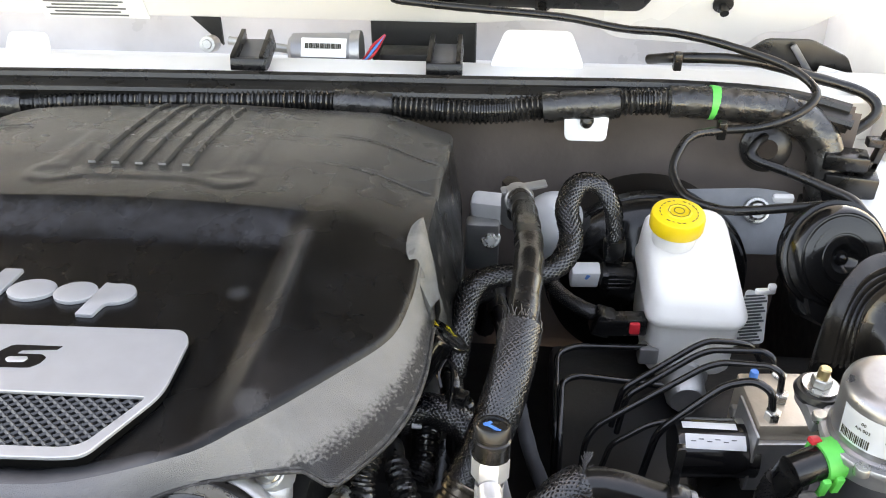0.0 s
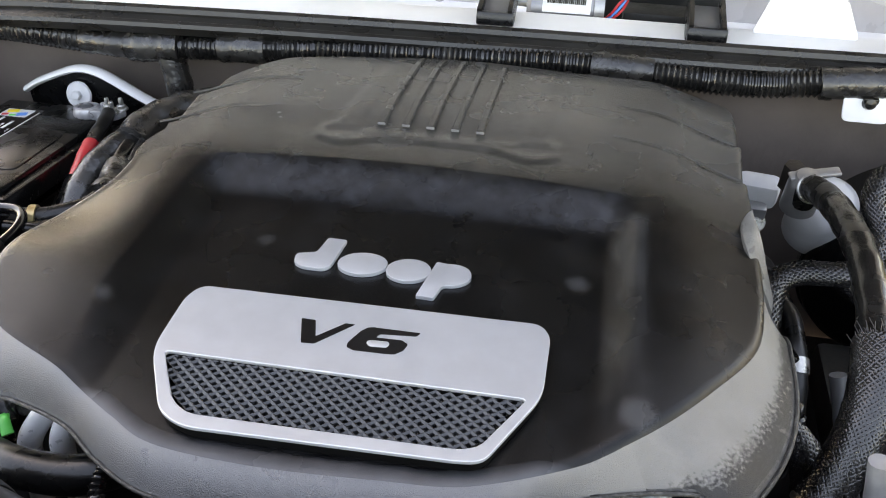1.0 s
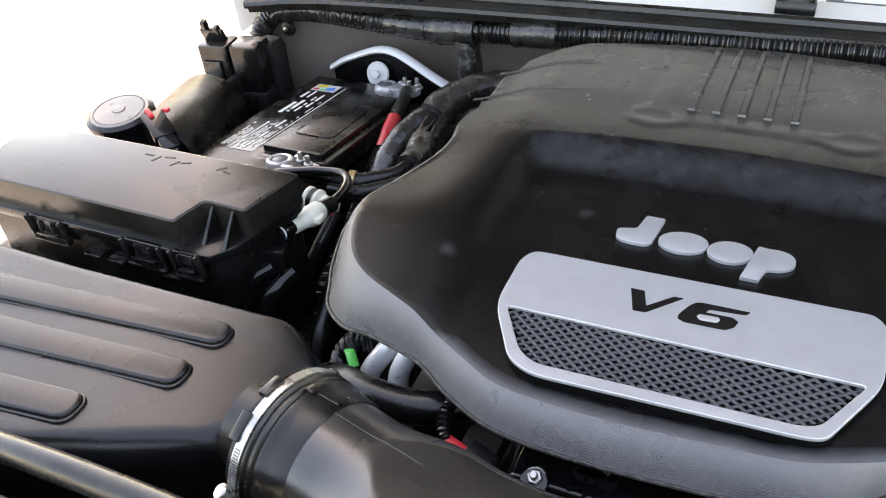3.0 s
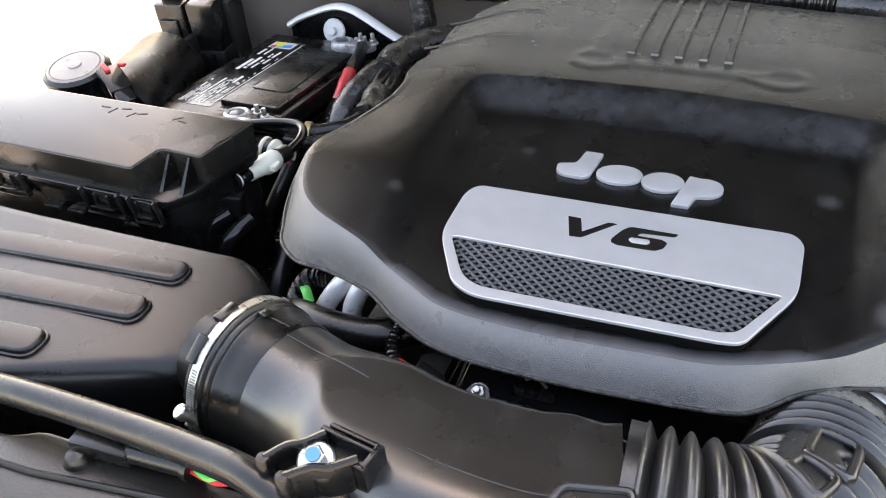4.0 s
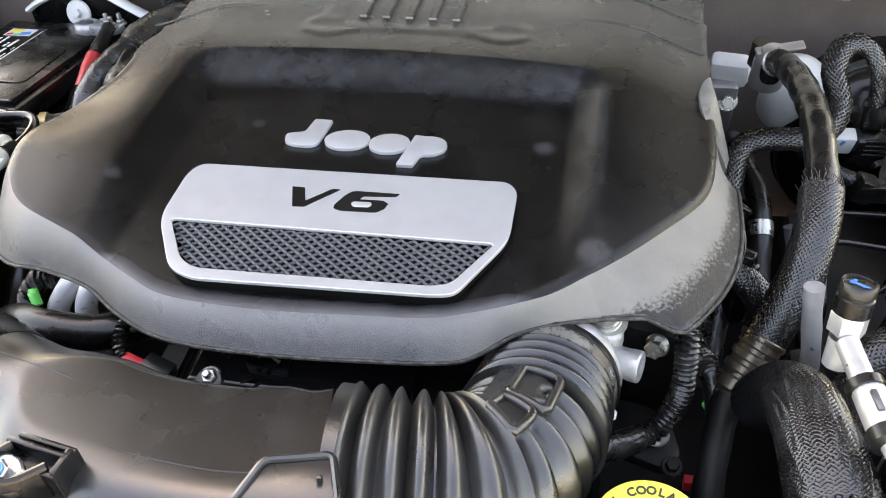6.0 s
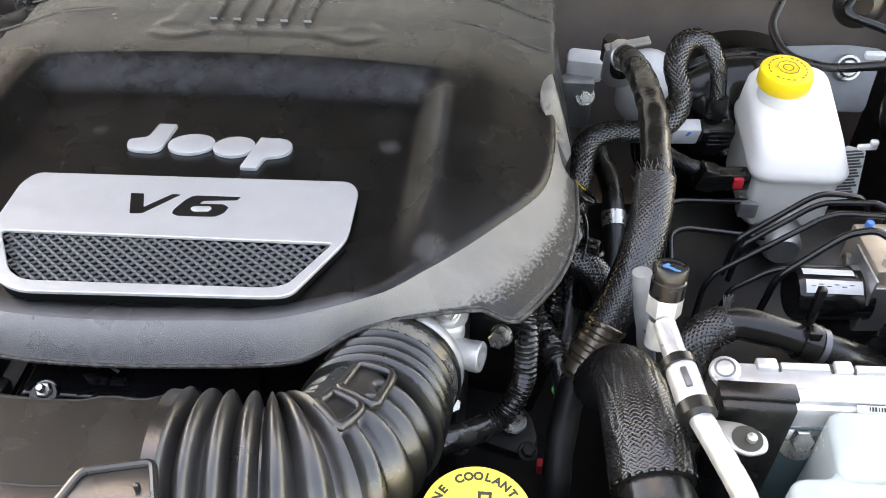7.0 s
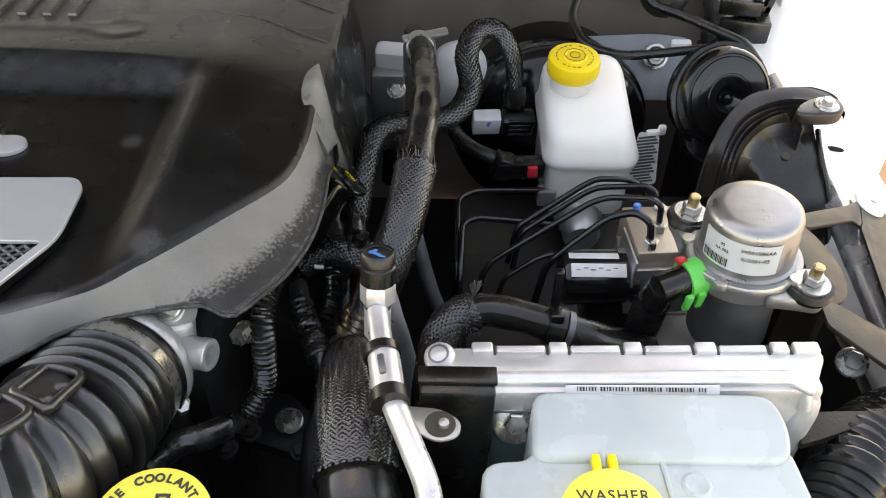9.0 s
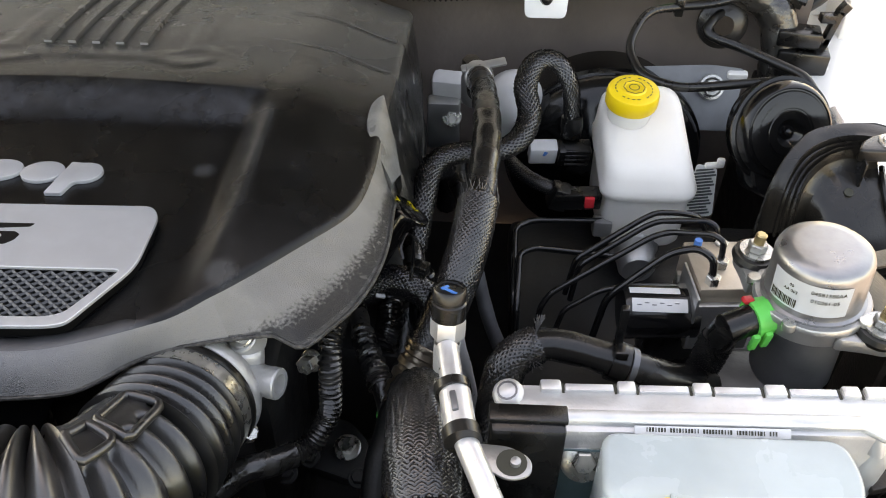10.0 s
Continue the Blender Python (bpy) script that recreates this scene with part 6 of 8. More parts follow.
def loft(rects, r, n=5):
    """A soft-cornered body from stacked rectangles (x0, x1, y0, y1, z at front, z at back)."""
    g = G()
    k = None
    for x0, x1, y0, y1, z0, z1 in rects:
        loop = rounded([(x0, y0), (x1, y0), (x1, y1), (x0, y1)], min(r, (x1 - x0) / 2.1, (y1 - y0) / 2.1), n)
        k = len(loop)
        for x, y in loop:
            g.v.append((x, y, z0 + (z1 - z0) * (y - y0) / (y1 - y0)))
            g.uv.append((x, y))
    for i in range(len(rects) - 1):
        for j in range(k):
            g.f.append((i * k + j, i * k + (j + 1) % k, (i + 1) * k + (j + 1) % k, (i + 1) * k + j))
    g.f.append(tuple(range(k))[::-1])
    g.f.append(tuple((len(rects) - 1) * k + j for j in range(k)))
    return g


part("lower_tank", loft([(0.494, 0.573, 0.668, 0.775, 0.960, 0.960), (0.490, 0.577, 0.664, 0.778, 0.968, 0.968), (0.489, 0.578, 0.662, 0.780, 1.028, 1.036)], 0.016), TANK, rs, angle=50)
part("upper_tank", loft([(0.488, 0.579, 0.660, 0.782, 1.024, 1.034), (0.484, 0.582, 0.656, 0.785, 1.027, 1.037), (0.483, 0.583, 0.655, 0.786, 1.034, 1.044), (0.485, 0.581, 0.658, 0.784, 1.039, 1.050),
                         (0.486, 0.577, 0.662, 0.782, 1.048, 1.070), (0.487, 0.573, 0.666, 0.780, 1.057, 1.084), (0.491, 0.569, 0.673, 0.776, 1.063, 1.092), (0.499, 0.561, 0.683, 0.768, 1.067, 1.095)], 0.022), TANK, rs, angle=60)
capm = facing((0.5135, 0.7328, 1.0945), (0, -0.10, 1))
part("neck", G().lathe([(0.022, -0.02), (0.022, 0.004)], capm, 28), TANK, rs)
g = G()
prof = [(0.0, 0.0205), (0.009, 0.0205), (0.010, 0.0215), (0.0115, 0.0215), (0.0125, 0.0200), (0.0225, 0.0195), (0.0255, 0.0185), (0.0268, 0.0165), (0.0268, 0.003), (0.0255, 0.001), (0.0225, 0.0)]
g.lathe(prof, capm, 60)
for i, (x, y, z) in enumerate(g.v):
    k = i // len(prof)
    if i % len(prof) in (7, 8) and k % 2:
        p = Vector((x, y, z))
        c = capm @ Vector((0, 0, (capm.inverted() @ p).z))
        g.v[i] = tuple(c + (p - c) * 0.965)
cap = part("cap", g, mat("amber_cap_plastic", (0.84, 0.56, 0.025), 0.4, var=0.06, bump=0.05), rs, "yellow ribbed screw cap")
g = G()
for k in range(22):
    if k in (5, 13, 18):
        continue
    a = radians(360 / 22 * k)
    g.box((0.0010, 0.0034 if k % 3 else 0.002, 0.0003), (0.0185 * math.cos(a), 0.0185 * math.sin(a), 0.0200), 0, (0, 0, 360 / 22 * k))
g.lathe([(0.0046, 0.0216), (0.0054, 0.0216), (0.0054, 0.0218), (0.0046, 0.0218)], Matrix.Identity(4), 20)
g.lathe([(0.0105, 0.0217), (0.0112, 0.0217), (0.0112, 0.0219), (0.0105, 0.0219)], Matrix.Identity(4), 8)
part("cap_print", local(g, capm), PRINT, cap, "dark ring of unreadable print")
part("hook", G().box((0.020, 0.006, 0.006), (0.600, 0.690, 1.052), 0.002, (0, 0, 8)).box((0.008, 0.006, 0.010), (0.606, 0.691, 1.055), 0.002), TANK, rs)
g = G()
g.prism(rounded([(0.582, 0.0), (0.616, 0.006), (0.612, 0.062), (0.590, 0.066)], 0.004), 0, 0.0008, 0, Matrix.Translation((0, 0.700, 0.972)) @ pose(0, 0, 0, 78, 0, 0))
tag = part("paper_tag", g, LABEL, rs, "grey printed paper tag")
g = G()
for k in range(15):
    g.box((0.026 - 0.004 * (k % 3), 0.0022, 0.0004), (0.599, 0.008 + 0.0037 * k, 0.0012), 0, (0, 0, 8))
part("tag_print", local(g, Matrix.Translation((0, 0.700, 0.972)) @ pose(0, 0, 0, 78, 0, 0)), GREY_STEEL, tag)

mc = thing("master_cylinder", (0.53, 0.70, 0.92), "cast grey brake master cylinder under the reservoir", "master cylinder")
part("barrel", G().lathe([(0, 0), (0.016, 0.0), (0.02, 0.006), (0.021, 0.03), (0.026, 0.034), (0.026, 0.15), (0, 0.15)], facing((0.53, 0.632, 0.955), (0, 1, 0.03)), 28), ALU, mc)
part("port", G().box((0.03, 0.03, 0.02), (0.53, 0.655, 0.955), 0.004).box((0.02, 0.016, 0.02), (0.492, 0.668, 0.985), 0.003), ALU, mc)

BOOST = facing((0.518, 0.795, 0.934), (0, 1, 0.06)) @ Matrix.Diagonal((0.92, 0.92, 1, 1))
bo = thing("brake_booster", (0.52, 0.87, 0.84), "large glossy black brake booster drum on the firewall", "brake booster")
part("drum", G().lathe([(0, 0.0), (0.036, 0.0), (0.040, 0.006), (0.062, 0.010), (0.070, 0.020), (0.108, 0.034), (0.126, 0.050), (0.130, 0.062), (0.130, 0.070), (0.132, 0.072), (0.132, 0.080), (0.124, 0.084), (0.118, 0.14), (0, 0.14)], BOOST, 64), DRUM, bo)
part("rim_band", G().lathe([(0.1315, 0.071), (0.1335, 0.072), (0.1335, 0.080), (0.1315, 0.081)], BOOST, 64), BLACK, bo)
br = thing("booster_bracket", (0.64, 0.90, 1.0), "grey steel bracket plate behind the brake booster", "bracket")
g = G()
g.prism(rounded([(0.535, -0.05), (0.672, -0.05), (0.684, 0.026), (0.64, 0.030), (0.535, 0.024)], 0.008), 0, 0.003, 0.001, Matrix.Translation((0, 0.895, 1.020)) @ pose(0, 0, 0, 62, 0, 0), both=True)
part("plate", g, mat("grey_painted_bracket", (0.16, 0.17, 0.18), 0.5, var=0.2, bump=0.1), br)
g = G()
g.lathe([(0.016, -0.004), (0.015, 0.0015), (0.012, 0.0018), (0.011, 0.0)], facing((0.642, 0.887, 1.028), (0, -0.85, 0.5)), 24)
bolt_geo(g, (0.642, 0.886, 1.028), (0, -0.85, 0.5), 0.006, 0.005, 0.010)
part("bolt", g, STEEL, br)
part("pad", G().box((0.026, 0.010, 0.026), (0.674, 0.905, 1.030), 0.004, (20, 0, 0)), PALE, br)

# round black canister with a dimple, and the ribbed duct cover beside it
ev = thing("round_canister", (0.655, 0.70, 0.98), "round glossy black plastic canister with central dimple", "canister")
hm = facing((0.663, 0.690, 1.094), (0.12, -0.85, 0.42)) @ Matrix.Diagonal((0.88, 0.92, 1, 1))
part("shell", G().lathe([(0, -0.004), (0.008, -0.004), (0.012, -0.001), (0.0155, 0.0035), (0.024, 0.0045), (0.0250, 0.0036), (0.0262, 0.0036), (0.0272, 0.0046), (0.030, 0.0046), (0.044, 0.0038), (0.0452, 0.0022), (0.0466, 0.0022), (0.0478, 0.0032), (0.0505, 0.0015), (0.0525, -0.002), (0.0545, -0.006), (0.0555, -0.012), (0.0590, -0.0125), (0.0595, -0.018), (0.0570, -0.022), (0.0560, -0.034), (0, -0.036)], hm, 56), DRUM, ev)
part("foot", local(G().prism(rounded([(-0.046, 0.0), (-0.030, -0.066), (-0.006, -0.078), (0.026, -0.066), (0.052, -0.010), (0.0, 0.01)], 0.010), -0.045, -0.004, 0.006), hm @ pose(0, 0, 0, 0, 0, 0)), GLOSS, ev)
part("dimple_pin", G().lathe([(0, 0.001), (0.0035, 0.0), (0.005, -0.003)], hm, 16), GLOSS, ev)
g = G()
for k in range(7):
    a = radians(120 + 9 * k)
    g.box((0.0035, 0.0012, 0.0005), (0.036 * math.cos(a), 0.036 * math.sin(a), 0.0046), 0, (0, 0, 120 + 9 * k + 90))
part("moulded_print", local(g, hm), BLACK, ev)

dc = thing("ribbed_duct_cover", (0.69, 0.58, 0.92), "dusty black ribbed plastic duct cover bolted to the fender", "duct cover")
def even(points, n):
    """n + 1 points at even steps along a smooth line."""
    q = curve(points, 0.002)
    d = [0.0]
    for i in range(1, len(q)):
        d.append(d[-1] + (q[i] - q[i - 1]).length)
    return [Vector([np.interp(d[-1] * k / n, d, [w[c] for w in q]) for c in range(3)]) for k in range(n + 1)]


def sheet(rows):
    """A surface through rows of equally many points."""
    n = len(rows[0])
    return G().add([w for r in rows for w in r], [(i * n + j, i * n + j + 1, (i + 1) * n + j + 1, (i + 1) * n + j) for i in range(len(rows) - 1) for j in range(n - 1)])


# the hood of the cover: a smooth crown, four ribs fanning out from the bolt, and a sloping tray
crown = even([(0.624, 0.600, 1.040), (0.630, 0.615, 1.095), (0.655, 0.644, 1.118), (0.683, 0.662, 1.122), (0.722, 0.669, 1.122), (0.747, 0.657, 1.121), (0.750, 0.631, 1.119)], 44)
throat = even([(0.650, 0.588, 1.050), (0.655, 0.606, 1.094), (0.675, 0.625, 1.108), (0.695, 0.632, 1.113), (0.707, 0.632, 1.115), (0.715, 0.632, 1.116), (0.722, 0.629, 1.117)], 44)
steps = [(-0.10, -0.09), (-0.06, -0.012), (-0.02, -0.002), (0.03, 0.0), (0.15, 0.0008), (0.30, 0.0004), (0.42, -0.0006)]
for s in (0.47, 0.66, 0.83, 0.98):
    steps += [(s - 0.020, -0.0002), (s, 0.0014), (s + 0.020, -0.0004), (s + 0.045, -0.0046), (s + 0.125, -0.0050)]
steps = steps[:-1] + [(1.04, -0.008)]
rows = [throat, even([(0.664, 0.597, 1.040), (0.668, 0.608, 1.078), (0.687, 0.624, 1.090), (0.714, 0.628, 1.095), (0.730, 0.632, 1.096)], 44), even([(0.668, 0.595, 1.040), (0.673, 0.597, 1.070), (0.686, 0.602, 1.083), (0.709, 0.604, 1.088), (0.727, 0.604, 1.088)], 44), even([(0.677, 0.582, 1.02), (0.683, 0.575, 1.040), (0.690, 0.570, 1.050), (0.713, 0.574, 1.055), (0.737, 0.578, 1.055)], 44), even([(0.66, 0.54, 0.96), (0.675, 0.54, 0.98), (0.690, 0.535, 1.00), (0.715, 0.535, 1.005), (0.740, 0.54, 1.005)], 44)]
rows[0] = [w + Vector((0.001, -0.001, -0.007)) for w in rows[0]]
BROWN = mat("brown_dusty_plastic", (0.008, 0.007, 0.006), 0.27, var=0.3, scale=18, bump=0.2, bump_scale=500, dust=0.28, dust_color=(0.10, 0.078, 0.060), dust_scale=14)
part("crown", sheet([[c.lerp(t, s) + Vector((0, 0, z * (1 if j < 24 or z > -0.01 else max(0.1, (36 - j) / 12)))) for j, (c, t) in enumerate(zip(crown, throat))] for s, z in steps]), BROWN, dc, "black ribbed crown of the duct cover", angle=32)
part("tray", sheet(rows), BROWN, dc, "dusty brown sloping tray", angle=60)
part("tray_edge", G().tube(curve([(0.733, 0.632, 1.097), (0.729, 0.604, 1.089), (0.739, 0.578, 1.056), (0.742, 0.54, 1.005)], 0.004), 0.0028, 8), RUBBER, dc)
g = G()
g.prism(rounded([(0.699, 0.620), (0.717, 0.619), (0.738, 0.620), (0.749, 0.628), (0.751, 0.643), (0.742, 0.653), (0.722, 0.646), (0.708, 0.636)], 0.007), 1.1105, 1.1235, 0.0025, both=True, seg=3)
part("ear", g, BROWN, dc)
part("web", G().box((0.0022, 0.024, 0.028), (0.708, 0.622, 1.100), 0.0008, (0, 0, -6)), DUSTY, dc)
g = G()
g.lathe([(0, 0.0015), (0.0105, 0.0015), (0.0115, 0.0008), (0.0115, 0)], facing((0.733, 0.634, 1.1235), (0, -0.1, 1)), 26)
bolt_geo(g, (0.733, 0.634, 1.1245), (0, -0.1, 1), 0.0055, 0.0055, 0.008)
part("bolt", g, STEEL, dc)
# Black disc on the tray, coloured as a hole's dark inside.
part("hole", G().lathe([(0, 0.0004), (0.0042, 0.0004), (0.0042, -0.002)], facing((0.697, 0.604, 1.0876), (-0.12, -0.45, 1)), 16), PRINT, dc)
g = G()
g.tube([(0.757, 0.80, 1.045), (0.757, 0.69, 1.047), (0.748, 0.55, 1.049), (0.738, 0.42, 1.050), (0.732, 0.30, 1.050), (0.728, 0.1, 1.05)], 0.0145, 20)
solid("fender_rail", g, mat("grey_primer_rail", (0.46, 0.47, 0.50), 0.24, metal=0.75, var=0.1, bump=0.1), "grey steel tube rail along the fender edge", "rail", kind="structure")
# vacuum pump on its bracket
vp = thing("vacuum_pump", (0.592, 0.42, 1.02), "aluminium electric vacuum pump with a printed label", "vacuum pump")
vm = facing((0.5965, 0.420, 1.134), (-0.06, 0.02, 1))
part("can", G().lathe([(0, 0.0445), (0.021, 0.0448), (0.0282, 0.0440), (0.0315, 0.0412), (0.0330, 0.037), (0.0337, 0.004), (0.0362, 0.003), (0.0362, 0.0)], vm, 48), PUMP, vp)
part("flange", G().lathe([(0.030, 0.001), (0.0395, 0.001), (0.0405, -0.0005), (0.0405, -0.004), (0.0375, -0.006), (0.0375, -0.016), (0.030, -0.020)], vm, 48), ALU, vp)
part("motor", G().lathe([(0.030, -0.014), (0.030, -0.075), (0.028, -0.080), (0, -0.080)], vm, 40), GREY_STEEL, vp, "grey lower motor body")
q = vm.to_3x3().inverted() @ Vector((-0.32, -0.95, 0))
FACE = math.degrees(math.atan2(q.y, q.x))
g = G()
v, f = [], []
for i in range(13):
    a = radians(FACE - 60 + 96 * i / 12)
    for z in (0.009, 0.035):
        v.append(vm @ Vector((0.0340 * math.cos(a), 0.0340 * math.sin(a), z)))
g.add(v, [(2 * i, 2 * i + 2, 2 * i + 3, 2 * i + 1) for i in range(12)])
pl = part("label", g, mat("clear_film_label", (0.62, 0.66, 0.70), 0.35, metal=0.35, var=0.1, bump=0.05), vp, "pale silvery printed part label")
for words, z, size, a0 in (("04581586AA", 0.0290, 0.0044, FACE + 10), ("010261-05", 0.0220, 0.0044, FACE + 8), ("AA 003", 0.0240, 0.0034, FACE - 32), ("00", 0.0285, 0.0034, FACE - 32)):
    g = text_geo(words, size, Matrix.Identity(4), 0.0001)
    out = []
    for x, y, zz in g.v:
        a = radians(a0) + x / 0.034
        out.append(tuple(vm @ Vector(((0.03425 + zz) * math.cos(a), (0.03425 + zz) * math.sin(a), z + y))))
    g.v = out
    part("label_text", g, PRINT, pl)
g = G()
for k in range(16):
    a = radians(FACE - 56 + 2.2 * k)
    w = 0.0006 if k % 3 else 0.0011
    q = [vm @ Vector((0.0343 * math.cos(a + s * w / 0.0343), 0.0343 * math.sin(a + s * w / 0.0343), z)) for s, z in ((-0.5, 0.011), (0.5, 0.011), (0.5, 0.018), (-0.5, 0.018))]
    g.add(q, [(0, 1, 2, 3)])
tagged(part("barcode", g, PRINT, pl), kind="stuff")
for at, way, d in (((0.566, 0.462, 1.138), (0.02, 0, 1), Vector((-0.026, 0.042, 0))), ((0.634, 0.388, 1.138), (0.02, -0.05, 1), Vector((0.045, -0.032, 0)))):
    c = Vector((0.592, 0.418, 0))
    e = Vector((at[0], at[1], 0))
    u = (e - c).normalized()
    s = Vector((-u.y, u.x, 0))
    loop = [c + u * 0.030 + s * 0.026, e + s * 0.015 - u * 0.002, e + s * 0.009 + u * 0.013, e - s * 0.009 + u * 0.013, e - s * 0.015 - u * 0.002, c + u * 0.030 - s * 0.026]
    part("arm", G().prism(rounded([(q.x, q.y) for q in loop], 0.006), 1.118, 1.130, 0.003, both=True), ALU, vp)
    mt = part("rubber_mount", G().lathe([(0.0, 0.0), (0.0155, 0.0), (0.017, 0.004), (0.0155, 0.008), (0.010, 0.0085), (0, 0.0085)], facing((at[0], at[1], 1.127), way), 28), RUBBER, vp)
    g = G()
    g.lathe([(0, 0.0085), (0.0125, 0.0085), (0.0125, 0.0105), (0, 0.0105)], facing((at[0], at[1], 1.127), way), 26)
    bolt_geo(g, (at[0], at[1], 1.137), way, 0.0072, 0.0065, 0.0, 0.0)
    part("nut", g, STEEL, mt, "bright nut with washer")
    part("stud", G().lathe([(0.0042, 0.0), (0.0042, 0.008), (0.003, 0.009), (0, 0.009)], facing((at[0], at[1], 1.144), way), 14), BRASS, mt, "yellow zinc stud")
for a in (-95, -20, 60):
    g = G()
    g.lathe([(0, 0.006), (0.0045, 0.006), (0.005, 0.005), (0.005, 0.0)], vm @ pose(0, 0, 0, 0, 0, a) @ pose(0.0405, 0, -0.003), 14)
    part("flange_screw", g, STEEL, vp)
# Port drawn as a black disc, its inner darkness in the colour.
part("port_hole", G().lathe([(0, 0.0006), (0.0035, 0.0006), (0.0035, 0)], facing(vm @ Vector((-0.005, -0.0385, -0.0105)), (-0.1, -1, 0)), 12), PRINT, vp)
vb = thing("pump_bracket", (0.65, 0.42, 1.0), "dull brown steel bracket carrying the vacuum pump", "bracket")
SLOPE = Matrix(((1, 0, 0, 0), (0, 1, 0, 0), (-0.45, 0, 1, 1.110 + 0.45 * 0.66), (0, 0, 0, 1)))
arc = [(0.640 + 0.049 * math.cos(radians(a)), 0.443 + 0.054 * math.sin(radians(a))) for a in range(-68, 69, 8)]
part("disc", G().prism([(0.650, 0.393)] + arc + [(0.650, 0.490)], -0.0045, -0.0008, 0.0008, SLOPE, both=True), RUSTY, vb, "rounded brown plate round the pump")
part("upper_arm", G().prism(rounded([(0.652, 0.476), (0.676, 0.486), (0.735, 0.527), (0.741, 0.522), (0.746, 0.529), (0.762, 0.571), (0.740, 0.5505), (0.669, 0.4985), (0.652, 0.490)], 0.003), -0.004, 0.0, 0.0008, SLOPE, both=True), RUSTY, vb)
part("outer_plate", G().prism(rounded([(0.7415, 0.5215), (0.7185, 0.407), (0.712, 0.385), (0.752, 0.372), (0.783, 0.486), (0.790, 0.578), (0.7625, 0.5705), (0.7465, 0.5285)], 0.004), -0.0042, -0.0003, 0.0008, SLOPE, both=True), RUSTY, vb)
part("lower_arm", G().prism(rounded([(0.648, 0.394), (0.662, 0.397), (0.7115, 0.3835), (0.7525, 0.3705), (0.74, 0.320), (0.696, 0.340), (0.646, 0.368)], 0.004), -0.005, -0.0006, 0.0008, SLOPE, both=True), RUSTY, vb)
part("leg", G().box((0.006, 0.05, 0.16), (0.665, 0.43, 1.02), 0.001), RUSTY, vb)
pm0 = facing((0.7703, 0.5677, 1.0604), (0.38, 0, 0.92))
cv = part("bolt_cover", G().lathe([(0, 0.0055), (0.010, 0.0055), (0.0125, 0.005), (0.0150, 0.0025), (0.0158, 0.0)], pm0, 28), LABEL, vb, "white round bolt cover")
part("cover_mark", local(G().box((0.005, 0.0012, 0.0003), (-0.002, 0.002, 0.0057), 0).box((0.006, 0.0010, 0.0003), (-0.002, 0.0, 0.0057), 0, (0, 0, 40)).box((0.005, 0.0012, 0.0003), (-0.002, -0.002, 0.0057), 0), pm0), GREY_STEEL, cv)

# hydraulic brake unit with its pipes
ab = thing("abs_unit", (0.54, 0.50, 1.0), "machined aluminium brake hydraulic unit with black pump motor", "brake unit")
part("block", G().box((0.052, 0.060, 0.062), (0.564, 0.510, 1.047), 0.002, (0, 0, 4)), mat("anodised_block", (0.52, 0.44, 0.35), 0.40, metal=0.6, var=0.15, scale=40, bump=0.2, dust=0.2, dust_color=(0.4, 0.32, 0.22)), ab, "brownish anodised valve block")
part("front_plate", G().box((0.054, 0.006, 0.052), (0.564, 0.477, 1.038), 0.0015, (0, 0, 4)), ALU, ab)
part("side_plate", G().box((0.0025, 0.046, 0.058), (0.5365, 0.492, 1.046), 0.0008, (0, 0, 4)), ALU, ab)
mo = part("motor", G().lathe([(0, 0), (0.0215, 0), (0.0235, 0.003), (0.0235, 0.062), (0, 0.062)], facing((0.482, 0.488, 1.040), (1, 0.06, 0)), 32), GLOSS, ab, "glossy black motor can")
for a0, a1, x0, x1 in ((46, 74, 0.487, 0.533), (86, 104, 0.486, 0.528)):
    g = G()
    for i in range(9):
        a = radians(a0 + (a1 - a0) * i / 8)
        for x in (x0, x1):
            g.v.append((x, 0.488 - 0.0242 * math.cos(a), 1.040 + 0.0242 * math.sin(a)))
            g.uv.append((0, 0))
    g.f = [(2 * i, 2 * i + 1, 2 * i + 3, 2 * i + 2) for i in range(8)]
    lab = part("motor_label", g, PALE, mo, "pale printed label")
    if a0 > 80:
        continue
    for k in range(6):
        a = radians(60 + 4 * (k % 2))
        part("printed_bar", G().box((0.0038, 0.0003, 0.0008), (0.493 + 0.0062 * k, 0.488 - 0.0244 * math.cos(a), 1.040 + 0.0244 * math.sin(a)), 0, (-30, 0, 0)), GREY_STEEL, lab)
part("controller", G().box((0.07, 0.06, 0.05), (0.545, 0.515, 0.99), 0.003), BLACK, ab)
for at, way in (((0.551, 0.487, 1.077), (0, 0, 1)), ((0.562, 0.508, 1.077), (0, 0, 1)), ((0.569, 0.536, 1.072), (0, 0, 1)), ((0.538, 0.498, 1.058), (-1, 0, 0)), ((0.541, 0.520, 1.052), (-1, 0, 0))):
    g = G()
    bolt_geo(g, at, way, 0.0062, 0.008, 0.0)
    part("pipe_nut", g, STEEL, ab)
g = G().lathe([(0, 0.006), (0.003, 0.006), (0.0035, 0.005), (0.0035, 0)], facing((0.548, 0.534, 1.078), (0, 0, 1)), 12)
part("blue_plug", g, BLUE, ab)


def pipe(name, pts, r, material, label, bend=0.012, category="brake pipe", group="brake pipes"):
    return solid(name, G().tube(bent(pts, bend), r, 10), material, label, category, group)


